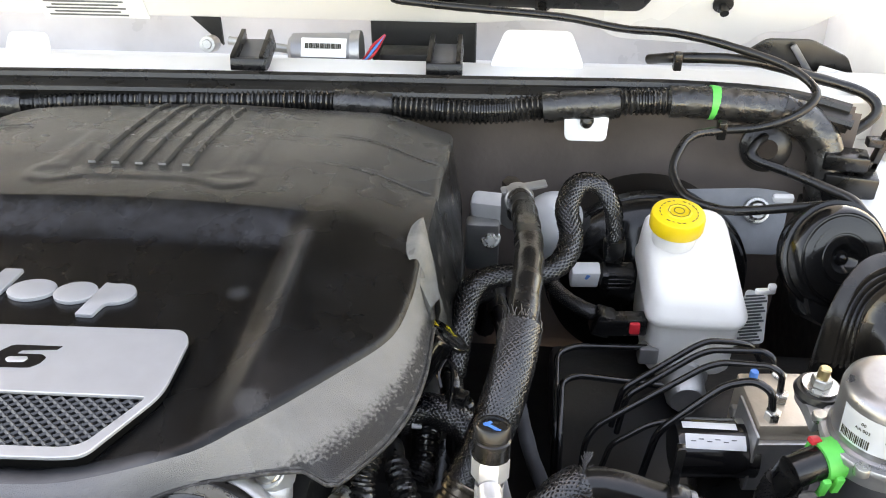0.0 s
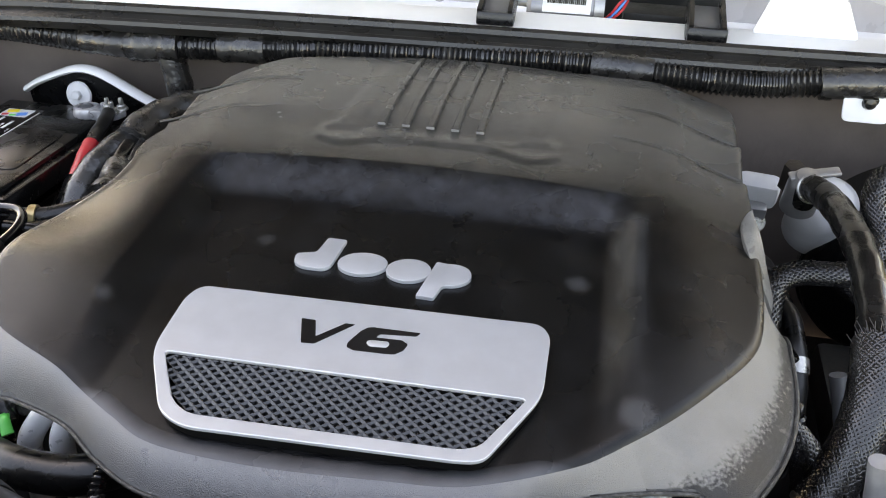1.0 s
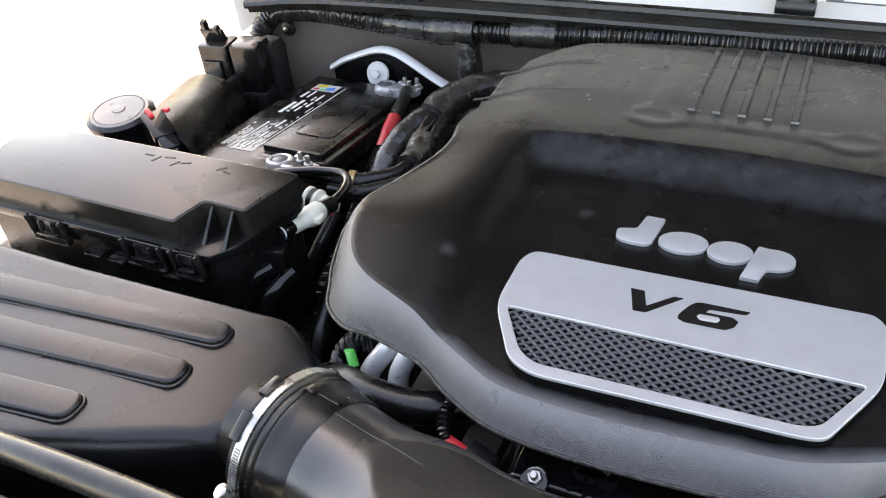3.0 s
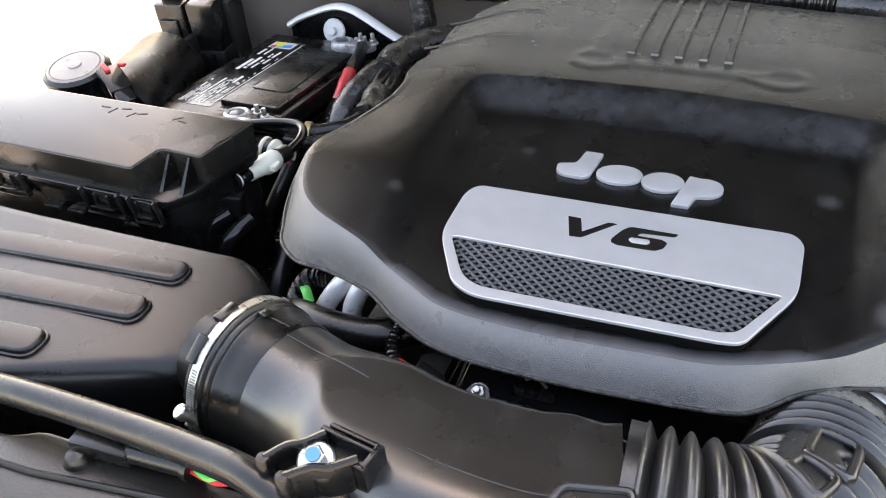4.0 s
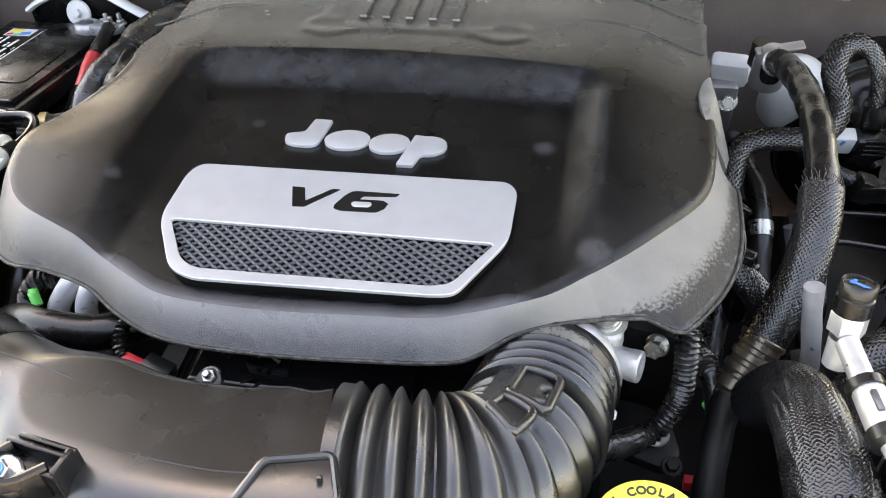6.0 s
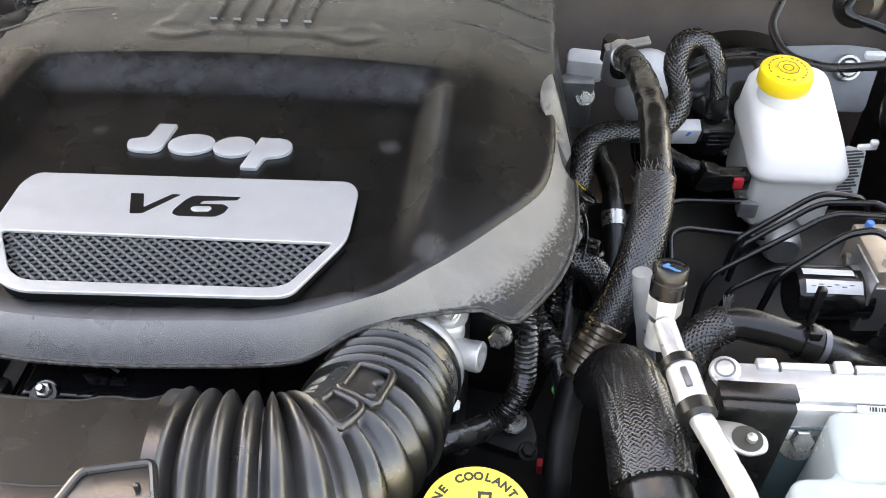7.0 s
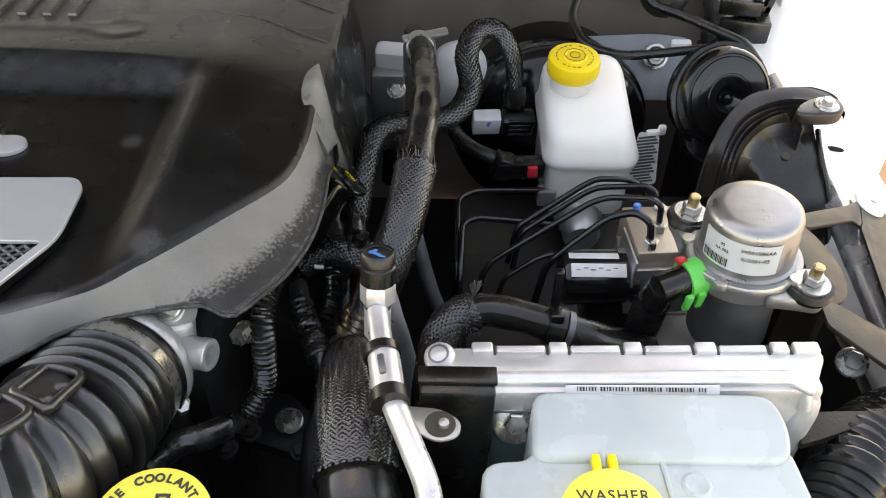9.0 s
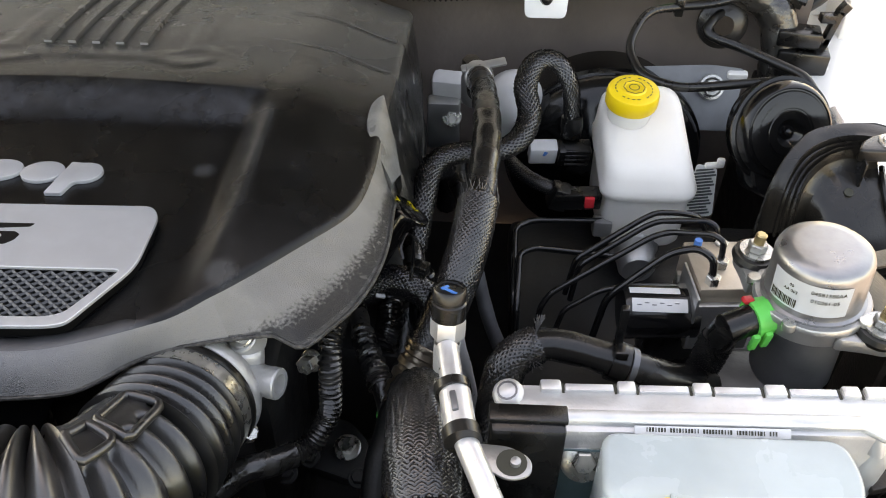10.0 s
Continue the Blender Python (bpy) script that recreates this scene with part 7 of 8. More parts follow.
BP = "thin glossy black brake pipe bent over the hydraulic unit"
pipe("brake_pipe", [(0.572, 0.584, 1.050), (0.560, 0.584, 1.070), (0.544, 0.581, 1.075), (0.521, 0.581, 1.075), (0.509, 0.578, 1.070), (0.449, 0.553, 1.040), (0.443, 0.548, 1.0)], 0.0027, GLOSS, BP, 0.007)
pipe("brake_pipe", [(0.569, 0.545, 1.062), (0.567, 0.550, 1.085), (0.559, 0.555, 1.088), (0.520, 0.565, 1.078), (0.508, 0.564, 1.072), (0.452, 0.545, 1.040), (0.447, 0.540, 1.0)], 0.0027, GLOSS, BP, 0.007)
pipe("brake_pipe", [(0.562, 0.508, 1.078), (0.561, 0.513, 1.101), (0.553, 0.519, 1.103), (0.522, 0.536, 1.090), (0.508, 0.535, 1.085), (0.424, 0.514, 1.033), (0.416, 0.509, 1.020), (0.414, 0.505, 0.97)], 0.0027, GLOSS, BP, 0.009)
pipe("brake_pipe", [(0.551, 0.487, 1.078), (0.549, 0.492, 1.100), (0.537, 0.501, 1.103), (0.517, 0.503, 1.096), (0.469, 0.494, 1.050), (0.462, 0.490, 1.0)], 0.0032, GLOSS, BP, 0.011)
pipe("brake_pipe", [(0.531, 0.498, 1.058), (0.474, 0.501, 1.055), (0.463, 0.501, 1.050), (0.435, 0.497, 1.030), (0.425, 0.49, 0.99)], 0.0024, GLOSS, "thin glossy black brake pipe beside the motor label", 0.006)
pipe("brake_pipe", [(0.490, 0.668, 0.992), (0.416, 0.655, 1.0), (0.399, 0.643, 1.0), (0.396, 0.556, 0.98), (0.396, 0.52, 0.9)], 0.0032, GLOSS, "thin black brake pipe looping down from the master cylinder")
pipe("brake_pipe", [(0.500, 0.62, 0.985), (0.417, 0.612, 1.0), (0.402, 0.603, 1.0), (0.399, 0.545, 0.98), (0.40, 0.52, 0.9)], 0.0032, GLOSS, "thin black brake pipe looping down from the master cylinder")

# green-clipped elbow on the pump
el = thing("vacuum_elbow", (0.54, 0.395, 1.08), "black vacuum hose elbow with a bright green locking clip", "hose fitting")
part("elbow", G().tube(curve([(0.572, 0.412, 1.122), (0.560, 0.408, 1.121), (0.546, 0.403, 1.119), (0.534, 0.399, 1.116)], 0.004), lambda s, d: 0.0125 if s < 0.5 else 0.0112, 24), BLACK, el)
part("outlet", G().tube(curve([(0.536, 0.400, 1.118), (0.534, 0.401, 1.108), (0.534, 0.404, 1.098)], 0.004), 0.0105, 20), BLACK, el)
part("green_clip", G().tube([(0.566, 0.4100, 1.1215), (0.563, 0.4090, 1.1213), (0.555, 0.4062, 1.1203), (0.552, 0.4052, 1.1200)], 0.0142, 26).box((0.0055, 0.004, 0.016), (0.554, 0.3915, 1.111), 0.001, (10, 0, 12)).box((0.0055, 0.004, 0.016), (0.563, 0.394, 1.112), 0.001, (10, 0, 12)), GREEN, el, "bright green plastic clip")
part("red_tab", G().box((0.008, 0.006, 0.004), (0.549, 0.412, 1.133), 0.001, (0, 10, 20)), RED, el)
loom("braided_vacuum_hose", [(0.534, 0.403, 1.106), (0.534, 0.408, 1.085), (0.536, 0.418, 1.055), (0.536, 0.430, 1.02), (0.530, 0.44, 0.98)], 0.0128, BRAID, "black braided vacuum hose below the elbow", "hose", flat=0.6)

# heater hose with a frayed sleeve
heat_hose = loom("heater_hose", [(0.372, 0.36, 1.03), (0.376, 0.382, 1.066), (0.389, 0.397, 1.083), (0.408, 0.405, 1.086), (0.43, 0.402, 1.086), (0.457, 0.395, 1.083), (0.488, 0.392, 1.073), (0.516, 0.398, 1.058), (0.54, 0.41, 1.04)], 0.0125, WORN, "worn black rubber heater hose behind the control module", "hose")
wrap(heat_hose, "frayed_sleeve", [(0.370, 0.345, 1.02), (0.374, 0.372, 1.052), (0.380, 0.389, 1.076), (0.391, 0.3985, 1.084), (0.402, 0.404, 1.0865)], 0.0142, BRAID, "frayed black braided sleeve")
g = G()
rnd = random.Random(7)
for k in range(90):
    a = rnd.uniform(0, 2 * math.pi)
    b0 = Vector((0.401, 0.4035, 1.0865)) + Vector((0.003 * math.cos(a), 0.0135 * math.cos(a), 0.0135 * math.sin(a)))
    d = Vector((rnd.uniform(-0.5, 1), rnd.uniform(-0.6, 0.8) + math.cos(a), rnd.uniform(-0.3, 0.9) + math.sin(a))).normalized() * rnd.uniform(0.004, 0.012)
    g.tube([b0, b0 + d * 0.5 + Vector((0, 0, 0.001)), b0 + d], 0.00035, 4)
solid("frayed_threads", g, THREAD, "loose frayed black threads at the sleeve end", "threads", kind="stuff")
hc = thing("hose_band", (0.462, 0.394, 1.06), "black plastic hose band with a pale stripe", "hose clamp")
part("band", G().tube([(0.456, 0.3955, 1.083), (0.468, 0.3935, 1.080)], 0.0155, 20), BLACK, hc)
part("stripe", G().tube([(0.4695, 0.3934, 1.0797), (0.474, 0.3929, 1.0786)], 0.0142, 20), GREY_STEEL, hc)
part("stem", G().box((0.006, 0.006, 0.05), (0.462, 0.403, 1.105), 0.001).box((0.010, 0.010, 0.010), (0.462, 0.39, 1.096), 0.002), BLACK, hc)

# ---- control module, washer tank ----
MODULE = mat("module_casting", (0.60, 0.60, 0.60), 0.40, metal=0.55, var=0.08, scale=60, bump=0.25, bump_scale=450, dust=0.05, dust_color=(0.35, 0.33, 0.3), dust_scale=40)
pm = thing("engine_control_module", (0.49, 0.305, 0.98), "silver cast aluminium engine control module with notched edge", "control module")
part("body", G().box((0.236, 0.026, 0.17), (0.494, 0.304, 1.052), 0.004, (0, 0, 1.5)), MODULE, pm)
part("ridge", G().tube([(0.385, 0.2985, 1.138), (0.49, 0.2995, 1.139), (0.590, 0.3015, 1.139), (0.601, 0.298, 1.135), (0.603, 0.294, 1.12)], 0.0050, 14), MODULE, pm)
g = G()
g.prism(rounded([(0.366, 0.311), (0.374, 0.321), (0.606, 0.3265), (0.616, 0.3245), (0.6175, 0.317), (0.602, 0.288), (0.590, 0.297), (0.372, 0.301)], [0.004, 0.004, 0.004, 0.004, 0.003, 0.003, 0.003, 0.004]), 1.136, 1.1405, 0.0015, both=True)
part("flange", g, MODULE, pm)
for x0, x1 in ((0.4115, 0.442), (0.458, 0.489), (0.505, 0.534), (0.552, 0.582)):
    part("edge_bar", G().box((x1 - x0, 0.0055, 0.003), ((x0 + x1) / 2, 0.3190 + 0.018 * ((x0 + x1) / 2 - 0.37), 1.1405), 0.0010, (6, 0, 1.2)).box((x1 - x0 - 0.004, 0.0012, 0.0012), ((x0 + x1) / 2, 0.3165 + 0.018 * ((x0 + x1) / 2 - 0.37), 1.1420), 0.0004, (0, 0, 1.2)), MODULE, pm)
for x0, x1 in ((0.396, 0.4092), (0.4444, 0.4556), (0.4914, 0.5026), (0.5364, 0.5496), (0.5844, 0.5956), (0.5988, 0.6155)):
    part("edge_lug", G().box((x1 - x0, 0.0085, 0.006), ((x0 + x1) / 2, 0.3190 + 0.018 * ((x0 + x1) / 2 - 0.37), 1.1410), 0.0014, (0, 0, 1.5)), MODULE, pm)
for x in (0.4104, 0.4432, 0.4568, 0.4902, 0.5038, 0.5352, 0.5508, 0.5832, 0.5972):
    part("notch", G().box((0.0016, 0.0075, 0.0006), (x, 0.3185 + 0.018 * (x - 0.37), 1.1408), 0), PRINT, pm)
part("end_cap", G().tube(curve([(0.598, 0.306, 1.134), (0.607, 0.300, 1.118), (0.604, 0.296, 1.09), (0.603, 0.296, 1.03)], 0.006), 0.009, 12), MODULE, pm)
g = G()
g.lathe([(0, 0.0045), (0.007, 0.0040), (0.0095, 0.002), (0.0100, 0.0)], facing((0.376, 0.314, 1.140), (-0.2, -0.2, 1)), 20)
part("corner_boss", g, MODULE, pm)
part("boss_mark", G().lathe([(0.0052, 0.0043), (0.0066, 0.0041), (0.0066, 0.0045)], facing((0.376, 0.314, 1.140), (-0.2, -0.2, 1)), 14), GREY_STEEL, pm)
lb = part("bar_label", G().box((0.094, 0.0058, 0.0006), (0.4985, 0.2915, 1.1385), 0, (40, 0, 1)), PALE, pm, "white strip of bar lines")
g = G()
rnd = random.Random(3)
for k in range(44):
    if k % 11 != 7:
        g.box((rnd.choice((0.0006, 0.0009, 0.0012)), 0.0026, 0.0003), (0.459 + 0.0018 * k, 0.2912, 1.1393), 0, (40, 0, 1))
tagged(part("barcode", g, PRINT, lb), kind="stuff")
g = G()
bolt_geo(g, (0.4235, 0.2865, 1.112), (0, -0.8, 0.5), 0.0075, 0.006, 0.0145)
part("bolt", g, STEEL, pm)
part("back_panel", G().box((0.05, 0.004, 0.10), (0.43, 0.290, 1.07), 0.001), mat("teal_grey_panel", (0.10, 0.17, 0.18), 0.4, var=0.2), pm)

mb = thing("module_bracket", (0.387, 0.27, 1.0), "square black plastic bracket beside the control module", "bracket")
part("block", G().box((0.044, 0.018, 0.16), (0.386, 0.281, 1.078), 0.003), BLACK, mb)
part("top_lip", G().box((0.046, 0.012, 0.004), (0.386, 0.284, 1.159), 0.001), BLACK, mb)
lk = thing("line_bracket", (0.385, 0.24, 1.10), "silver looped bracket holding the refrigerant line", "bracket")
part("loop", G().prism(rounded([(0.350, 0.268), (0.376, 0.266), (0.388, 0.258), (0.387, 0.247), (0.374, 0.243), (0.356, 0.254)], 0.006), 1.150, 1.1525, 0.001, both=True), ALU, lk)
# No cut in the loop: a black disc gives the hole's darkness.
part("hole", G().lathe([(0, 0.0003), (0.0088, 0.0003), (0.0088, 0)], Matrix.Translation((0.376, 0.2548, 1.1527)), 18), PRINT, lk)
part("pin", G().lathe([(0, 0.004), (0.003, 0.003), (0.003, 0)], Matrix.Translation((0.378, 0.254, 1.1529)), 10), ALU, lk)

wt = thing("washer_tank", (0.49, 0.24, 1.0), "translucent white washer fluid tank with a yellow cap", "washer tank")
g = G()
g.prism(rounded([(0.427, 0.240), (0.573, 0.240), (0.579, 0.262), (0.575, 0.2875), (0.431, 0.2875)], 0.012, 8), 0.99, 1.1425, 0.0045, seg=3)
part("upper_body", g, WASH, wt, angle=60)
g = G()
g.prism(rounded([(0.399, 0.10), (0.590, 0.10), (0.580, 0.216), (0.577, 0.2505), (0.431, 0.2505), (0.424, 0.243), (0.399, 0.241)], [0.012, 0.012, 0.02, 0.006, 0.006, 0.004, 0.016]), 0.99, 1.1375, 0.0035, seg=3)
part("lower_body", g, WASH, wt, angle=60)
part("rib", G().box((0.0035, 0.075, 0.003), (0.5025, 0.205, 1.1378), 0.0014, (0, 0, 3)), WASH, wt)
part("front_rib", G().box((0.004, 0.012, 0.008), (0.466, 0.240, 1.1400), 0.002), WASH, wt)
part("moulded_ring", G().lathe([(0.0, 0.0004), (0.005, 0.0008), (0.0065, 0.0016), (0.008, 0.001), (0.0088, 0)], Matrix.Translation((0.517, 0.227, 1.1375)), 24), WASH, wt)
wc = part("cap", G().lathe([(0, 0.012), (0.0255, 0.012), (0.0285, 0.0105), (0.029, 0.007), (0.029, -0.008), (0.026, -0.010)], Matrix.Translation((0.4665, 0.201, 1.139)), 48), LEMON, wt, "yellow snap cap")
part("hinge_tab", G().box((0.005, 0.014, 0.007), (0.4615, 0.233, 1.145), 0.0015).box((0.005, 0.014, 0.007), (0.4705, 0.233, 1.145), 0.0015).box((0.014, 0.006, 0.006), (0.466, 0.227, 1.144), 0.0015), YELLOW, wc)
part("cap_text", text_geo("WASHER", 0.0088, pose(0.4665, 0.212, 1.1512), 0.0002, 0, 1.15), PRINT, wc, "black word on the cap")
part("cap_text", text_geo("FLUID ONLY", 0.006, pose(0.4665, 0.198, 1.1512), 0.0002, 0, 1.1), PRINT, wc)

# ---- coolant cap and radiator neck ----
cc = thing("radiator_filler", (0.2245, 0.204, 1.05), "radiator filler neck under a yellow pressure cap with lettering", "radiator cap")
cm = facing((0.2245, 0.204, 1.137), (0, -0.03, 1))
part("neck", G().lathe([(0.024, -0.09), (0.024, -0.012)], cm, 28), BLACK, cc)
part("cap", G().lathe([(0, 0.0), (0.0295, 0.0), (0.0315, -0.0015), (0.032, -0.004), (0.032, -0.016), (0.029, -0.018)], cm, 56), LEMON, cc)
for k, ch in enumerate("ENGINE COOLANT ONLY"):
    if ch == " ":
        continue
    a = 90 - (k - 9) * 13.2
    mm = cm @ pose(0, 0, 0, 0, 0, a - 90) @ pose(0, 0.0242, 0.0003)
    part("letter", text_geo(ch, 0.0070, mm, 0.0002, bold=0.00025), PRINT, cc)
g = G()
for size, at in (((0.026, 0.0018), (0, 0.009)), ((0.0018, 0.017), (-0.013, 0.001)), ((0.0018, 0.017), (0.013, 0.001)), ((0.026, 0.0018), (0, -0.008)), ((0.008, 0.0018), (0.004, 0.014)), ((0.0018, 0.005), (0.001, 0.0115)), ((0.0018, 0.005), (0.007, 0.0115)), ((0.005, 0.0016), (-0.007, 0.000)), ((0.005, 0.0016), (0.0, -0.001)), ((0.005, 0.0016), (0.007, 0.000))):
    g.box((*size, 0.0004), (*at, 0.0003), 0)
part("pictogram", local(g, cm), PRINT, cc, "black tank pictogram")

# ---- refrigerant line and service port ----
ac = thing("refrigerant_line", (0.345, 0.28, 1.10), "bright aluminium refrigerant line with black service cap", "pipe")
ACL = [(0.336, 0.372, 1.12), (0.3365, 0.350, 1.158), (0.337, 0.332, 1.160), (0.341, 0.305, 1.160), (0.347, 0.273, 1.158), (0.360, 0.240, 1.154), (0.370, 0.214, 1.148), (0.371, 0.190, 1.135), (0.362, 0.165, 1.11)]
part("pipe", G().tube(curve(ACL[2:], 0.005), 0.0072, 18), PIPE, ac)
pt = facing((0.3368, 0.340, 1.157), (0.02, 0.26, 1))
part("hex_neck", G().prism([(0.0112 * math.cos(radians(60 * i)), 0.0112 * math.sin(radians(60 * i))) for i in range(6)], 0.004, 0.018, 0.001, pt, both=True).lathe([(0.0085, -0.02), (0.0085, 0.0)], pt, 16), PIPE, ac)
sc = part("service_cap", G().lathe([(0, 0.0380), (0.0082, 0.0380), (0.0085, 0.0392), (0.0098, 0.0395), (0.0106, 0.0385), (0.0107, 0.0320), (0.0099, 0.0312), (0.0099, 0.0300), (0.0110, 0.0292), (0.0110, 0.0185), (0.0104, 0.0180), (0, 0.0180)], pt, 36), BLACK, ac, "black screw cap")
part("blue_mark", local(G().box((0.010, 0.0022, 0.0004), (0.001, 0.0012, 0.0383), 0, (0, 0, -35)).box((0.0022, 0.006, 0.0004), (0.003, -0.0015, 0.0383), 0, (0, 0, -35)).box((0.004, 0.0016, 0.0004), (-0.003, 0.004, 0.0383), 0, (0, 0, -10)), pt), BLUE, sc, "blue printed mark")
for a, b in ((0.296, 0.302), (0.262, 0.270)):
    y0 = a
    part("isolator", G().tube([(0.3405 + (0.305 - a) * 0.18, a, 1.160), (0.3405 + (0.305 - b) * 0.18, b, 1.160)], 0.0112, 20), RUBBER, ac, "black rubber isolator ring")
part("clip_saddle", G().tube([(0.3425, 0.298, 1.160), (0.347, 0.270, 1.159)], 0.0096, 18), PIPE, ac)
part("saddle_slot", G().box((0.004, 0.014, 0.004), (0.3425, 0.284, 1.1685), 0.001, (0, -12, 10)), GREY_STEEL, ac)
loom("second_pipe", [(0.334, 0.405, 1.135), (0.338, 0.402, 1.11), (0.344, 0.400, 1.082), (0.352, 0.402, 1.04), (0.36, 0.40, 0.98)], 0.0070, PIPE, "dull aluminium pipe beside the service port", "pipe")
loom("grey_stay", [(0.350, 0.545, 1.07), (0.360, 0.53, 1.035), (0.372, 0.515, 0.995), (0.386, 0.505, 0.96), (0.40, 0.49, 0.92)], 0.0065, GREY_STEEL, "dull grey stay rod behind the service port", "rod")

# ---- big hoses ----
rad_hose = loom("radiator_hose", [(0.315, 0.365, 1.06), (0.320, 0.340, 1.095), (0.323, 0.310, 1.113), (0.326, 0.270, 1.117), (0.330, 0.235, 1.112), (0.337, 0.195, 1.098), (0.343, 0.15, 1.07)], 0.0215, WORN, "worn black radiator hose with streaked rubber", "hose", seg=28, grow=(0.85, 1.22))
wrap(rad_hose, "loose_sleeve", [(0.312, 0.372, 1.045), (0.3175, 0.350, 1.085), (0.321, 0.328, 1.106), (0.324, 0.300, 1.116), (0.326, 0.270, 1.119), (0.329, 0.243, 1.115)], 0.0225, BRAID, "loose black braided sleeve", grow=(0.85, 1.14))
up_hose = loom("upper_heater_hose", [(0.356, 0.792, 1.070), (0.3565, 0.782, 1.088), (0.358, 0.755, 1.105), (0.362, 0.69, 1.124), (0.364, 0.62, 1.132), (0.360, 0.55, 1.131), (0.354, 0.50, 1.122), (0.345, 0.465, 1.103), (0.335, 0.446, 1.082), (0.326, 0.434, 1.066), (0.318, 0.424, 1.052)], 0.0130, WORN, "worn black upper hose crossing beside the engine cover", "hose", seg=20)
wrap(up_hose, "braided_sleeve", [(0.357, 0.522, 1.127), (0.351, 0.487, 1.116), (0.343, 0.461, 1.100), (0.333, 0.443, 1.079), (0.325, 0.4325, 1.064), (0.3185, 0.4245, 1.053)], 0.0160, BRAID, "black braided sleeve")
g = G()
rnd = random.Random(12)
for k in range(70):
    a = rnd.uniform(0, 2 * math.pi)
    b0 = Vector((0.357, 0.518, 1.127)) + Vector((0.0162 * math.cos(a), 0.0, 0.0162 * math.sin(a)))
    d = Vector((rnd.uniform(-0.35, 0.35) - 0.15 * math.cos(a), 1, rnd.uniform(-0.3, 0.3) - 0.15 * math.sin(a))).normalized() * rnd.uniform(0.004, 0.015)
    g.tube([b0, b0 + d * 0.5, b0 + d], 0.00028, 4)
solid("sleeve_threads", g, THREAD, "loose black threads at the sleeve end", "threads", kind="stuff")
lh = loom("lower_heater_hose", [(0.334, 0.79, 0.985), (0.336, 0.746, 1.0), (0.339, 0.712, 1.003), (0.348, 0.68, 1.0), (0.351, 0.640, 0.985), (0.352, 0.60, 0.95)], 0.0115, RUBBER, "black rubber hose running below the upper hose", "hose")
wrap(lh, "end_ring", [(0.3505, 0.645, 0.988), (0.3512, 0.632, 0.980)], 0.0128, STEEL, "bright steel end ring")
loom("drooping_loom", [(0.31, 0.66, 1.05), (0.322, 0.70, 1.03), (0.328, 0.735, 0.99), (0.325, 0.75, 0.94)], 0.010, BRAID, "dark braided loom drooping behind the hoses", "wiring loom")
cr = thing("crimp_fitting", (0.308, 0.40, 1.02), "bronze-tinted metal crimp fitting on the hose end", "hose fitting")
a, b = Vector((0.3190, 0.4250, 1.054)), Vector((0.296, 0.395, 1.018))
part("ferrule", G().lathe([(0.0158, 0.002), (0.0172, 0.002), (0.0180, 0.000), (0.0180, -0.002), (0.0170, -0.003), (0.0165, 0.0), (0.0165, 0.007), (0.0142, 0.0085), (0.0142, 0.0115), (0.0163, 0.013), (0.0163, 0.018), (0.0140, 0.0195), (0.0140, 0.0225), (0.0161, 0.024), (0.0161, 0.029), (0.0138, 0.0305), (0.0138, 0.0335), (0.0158, 0.035), (0.0158, 0.044), (0.0120, 0.047), (0.0115, 0.054)], facing(a, b - a), 32), mat("bronze_ferrule", (0.20, 0.165, 0.13), 0.33, metal=0.85, var=0.3, bump=0.2), cr)
part("green_dot", G().lathe([(0, 0.0004), (0.003, 0.0004), (0.003, 0)], facing(a + (b - a).normalized() * 0.034 + Vector((0.002, -0.012, 0.0105)), (0.1, -0.75, 0.65)), 12), GREEN, cr)
loom("lower_pipe", [(0.298, 0.398, 1.021), (0.292, 0.375, 1.012), (0.286, 0.345, 1.0), (0.284, 0.32, 0.97), (0.284, 0.31, 0.92)], 0.0115, DARK, "dark steel pipe leaving the crimp fitting", "pipe")

# elbow head with bracket on the cylinder head
eh = thing("hose_elbow", (0.356, 0.79, 1.04), "aluminium hose elbow with collar on the cylinder head", "hose fitting")
part("collar", G().lathe([(0.0132, -0.001), (0.0148, 0.0), (0.0148, 0.004), (0.0132, 0.005)], facing((0.3570, 0.776, 1.0935), (0.03, -0.72, 0.60)), 28), STEEL, eh)
part("head", G().lathe([(0, 0.016), (0.012, 0.014), (0.017, 0.006), (0.018, 0.0), (0.018, -0.03), (0, -0.03)], facing((0.356, 0.795, 1.085), (0, -0.2, 1)), 28).box((0.050, 0.012, 0.004), (0.362, 0.798, 1.098), 0.002, (12, -8, 10)), ALU, eh)
part("nipple", G().prism([(0.0105 * math.cos(radians(60 * i)), 0.0105 * math.sin(radians(60 * i))) for i in range(6)], 0, 0.030, 0.001, facing((0.349, 0.830, 1.060), (0, -0.15, 1))), RUSTY, eh)
hb2 = thing("cylinder_head_bracket", (0.325, 0.84, 1.0), "pale cast bracket on the rear of the cylinder head", "bracket")
part("ear", G().box((0.046, 0.026, 0.036), (0.326, 0.858, 1.035), 0.008, (15, 0, -8)), PALE, hb2)
part("web", G().box((0.040, 0.02, 0.075), (0.318, 0.850, 0.990), 0.005, (10, 0, 0)), ALU, hb2)
g = G()
bolt_geo(g, (0.328, 0.838, 1.005), (0, -0.9, 0.4), 0.008, 0.007, 0.012)
part("bolt", g, STEEL, hb2)
part("dome", G().lathe([(0, 0.03), (0.02, 0.025), (0.034, 0.008), (0.036, -0.06)], facing((0.402, 0.862, 1.020), (-0.1, -0.5, 0.8)), 28), PALE, hb2)
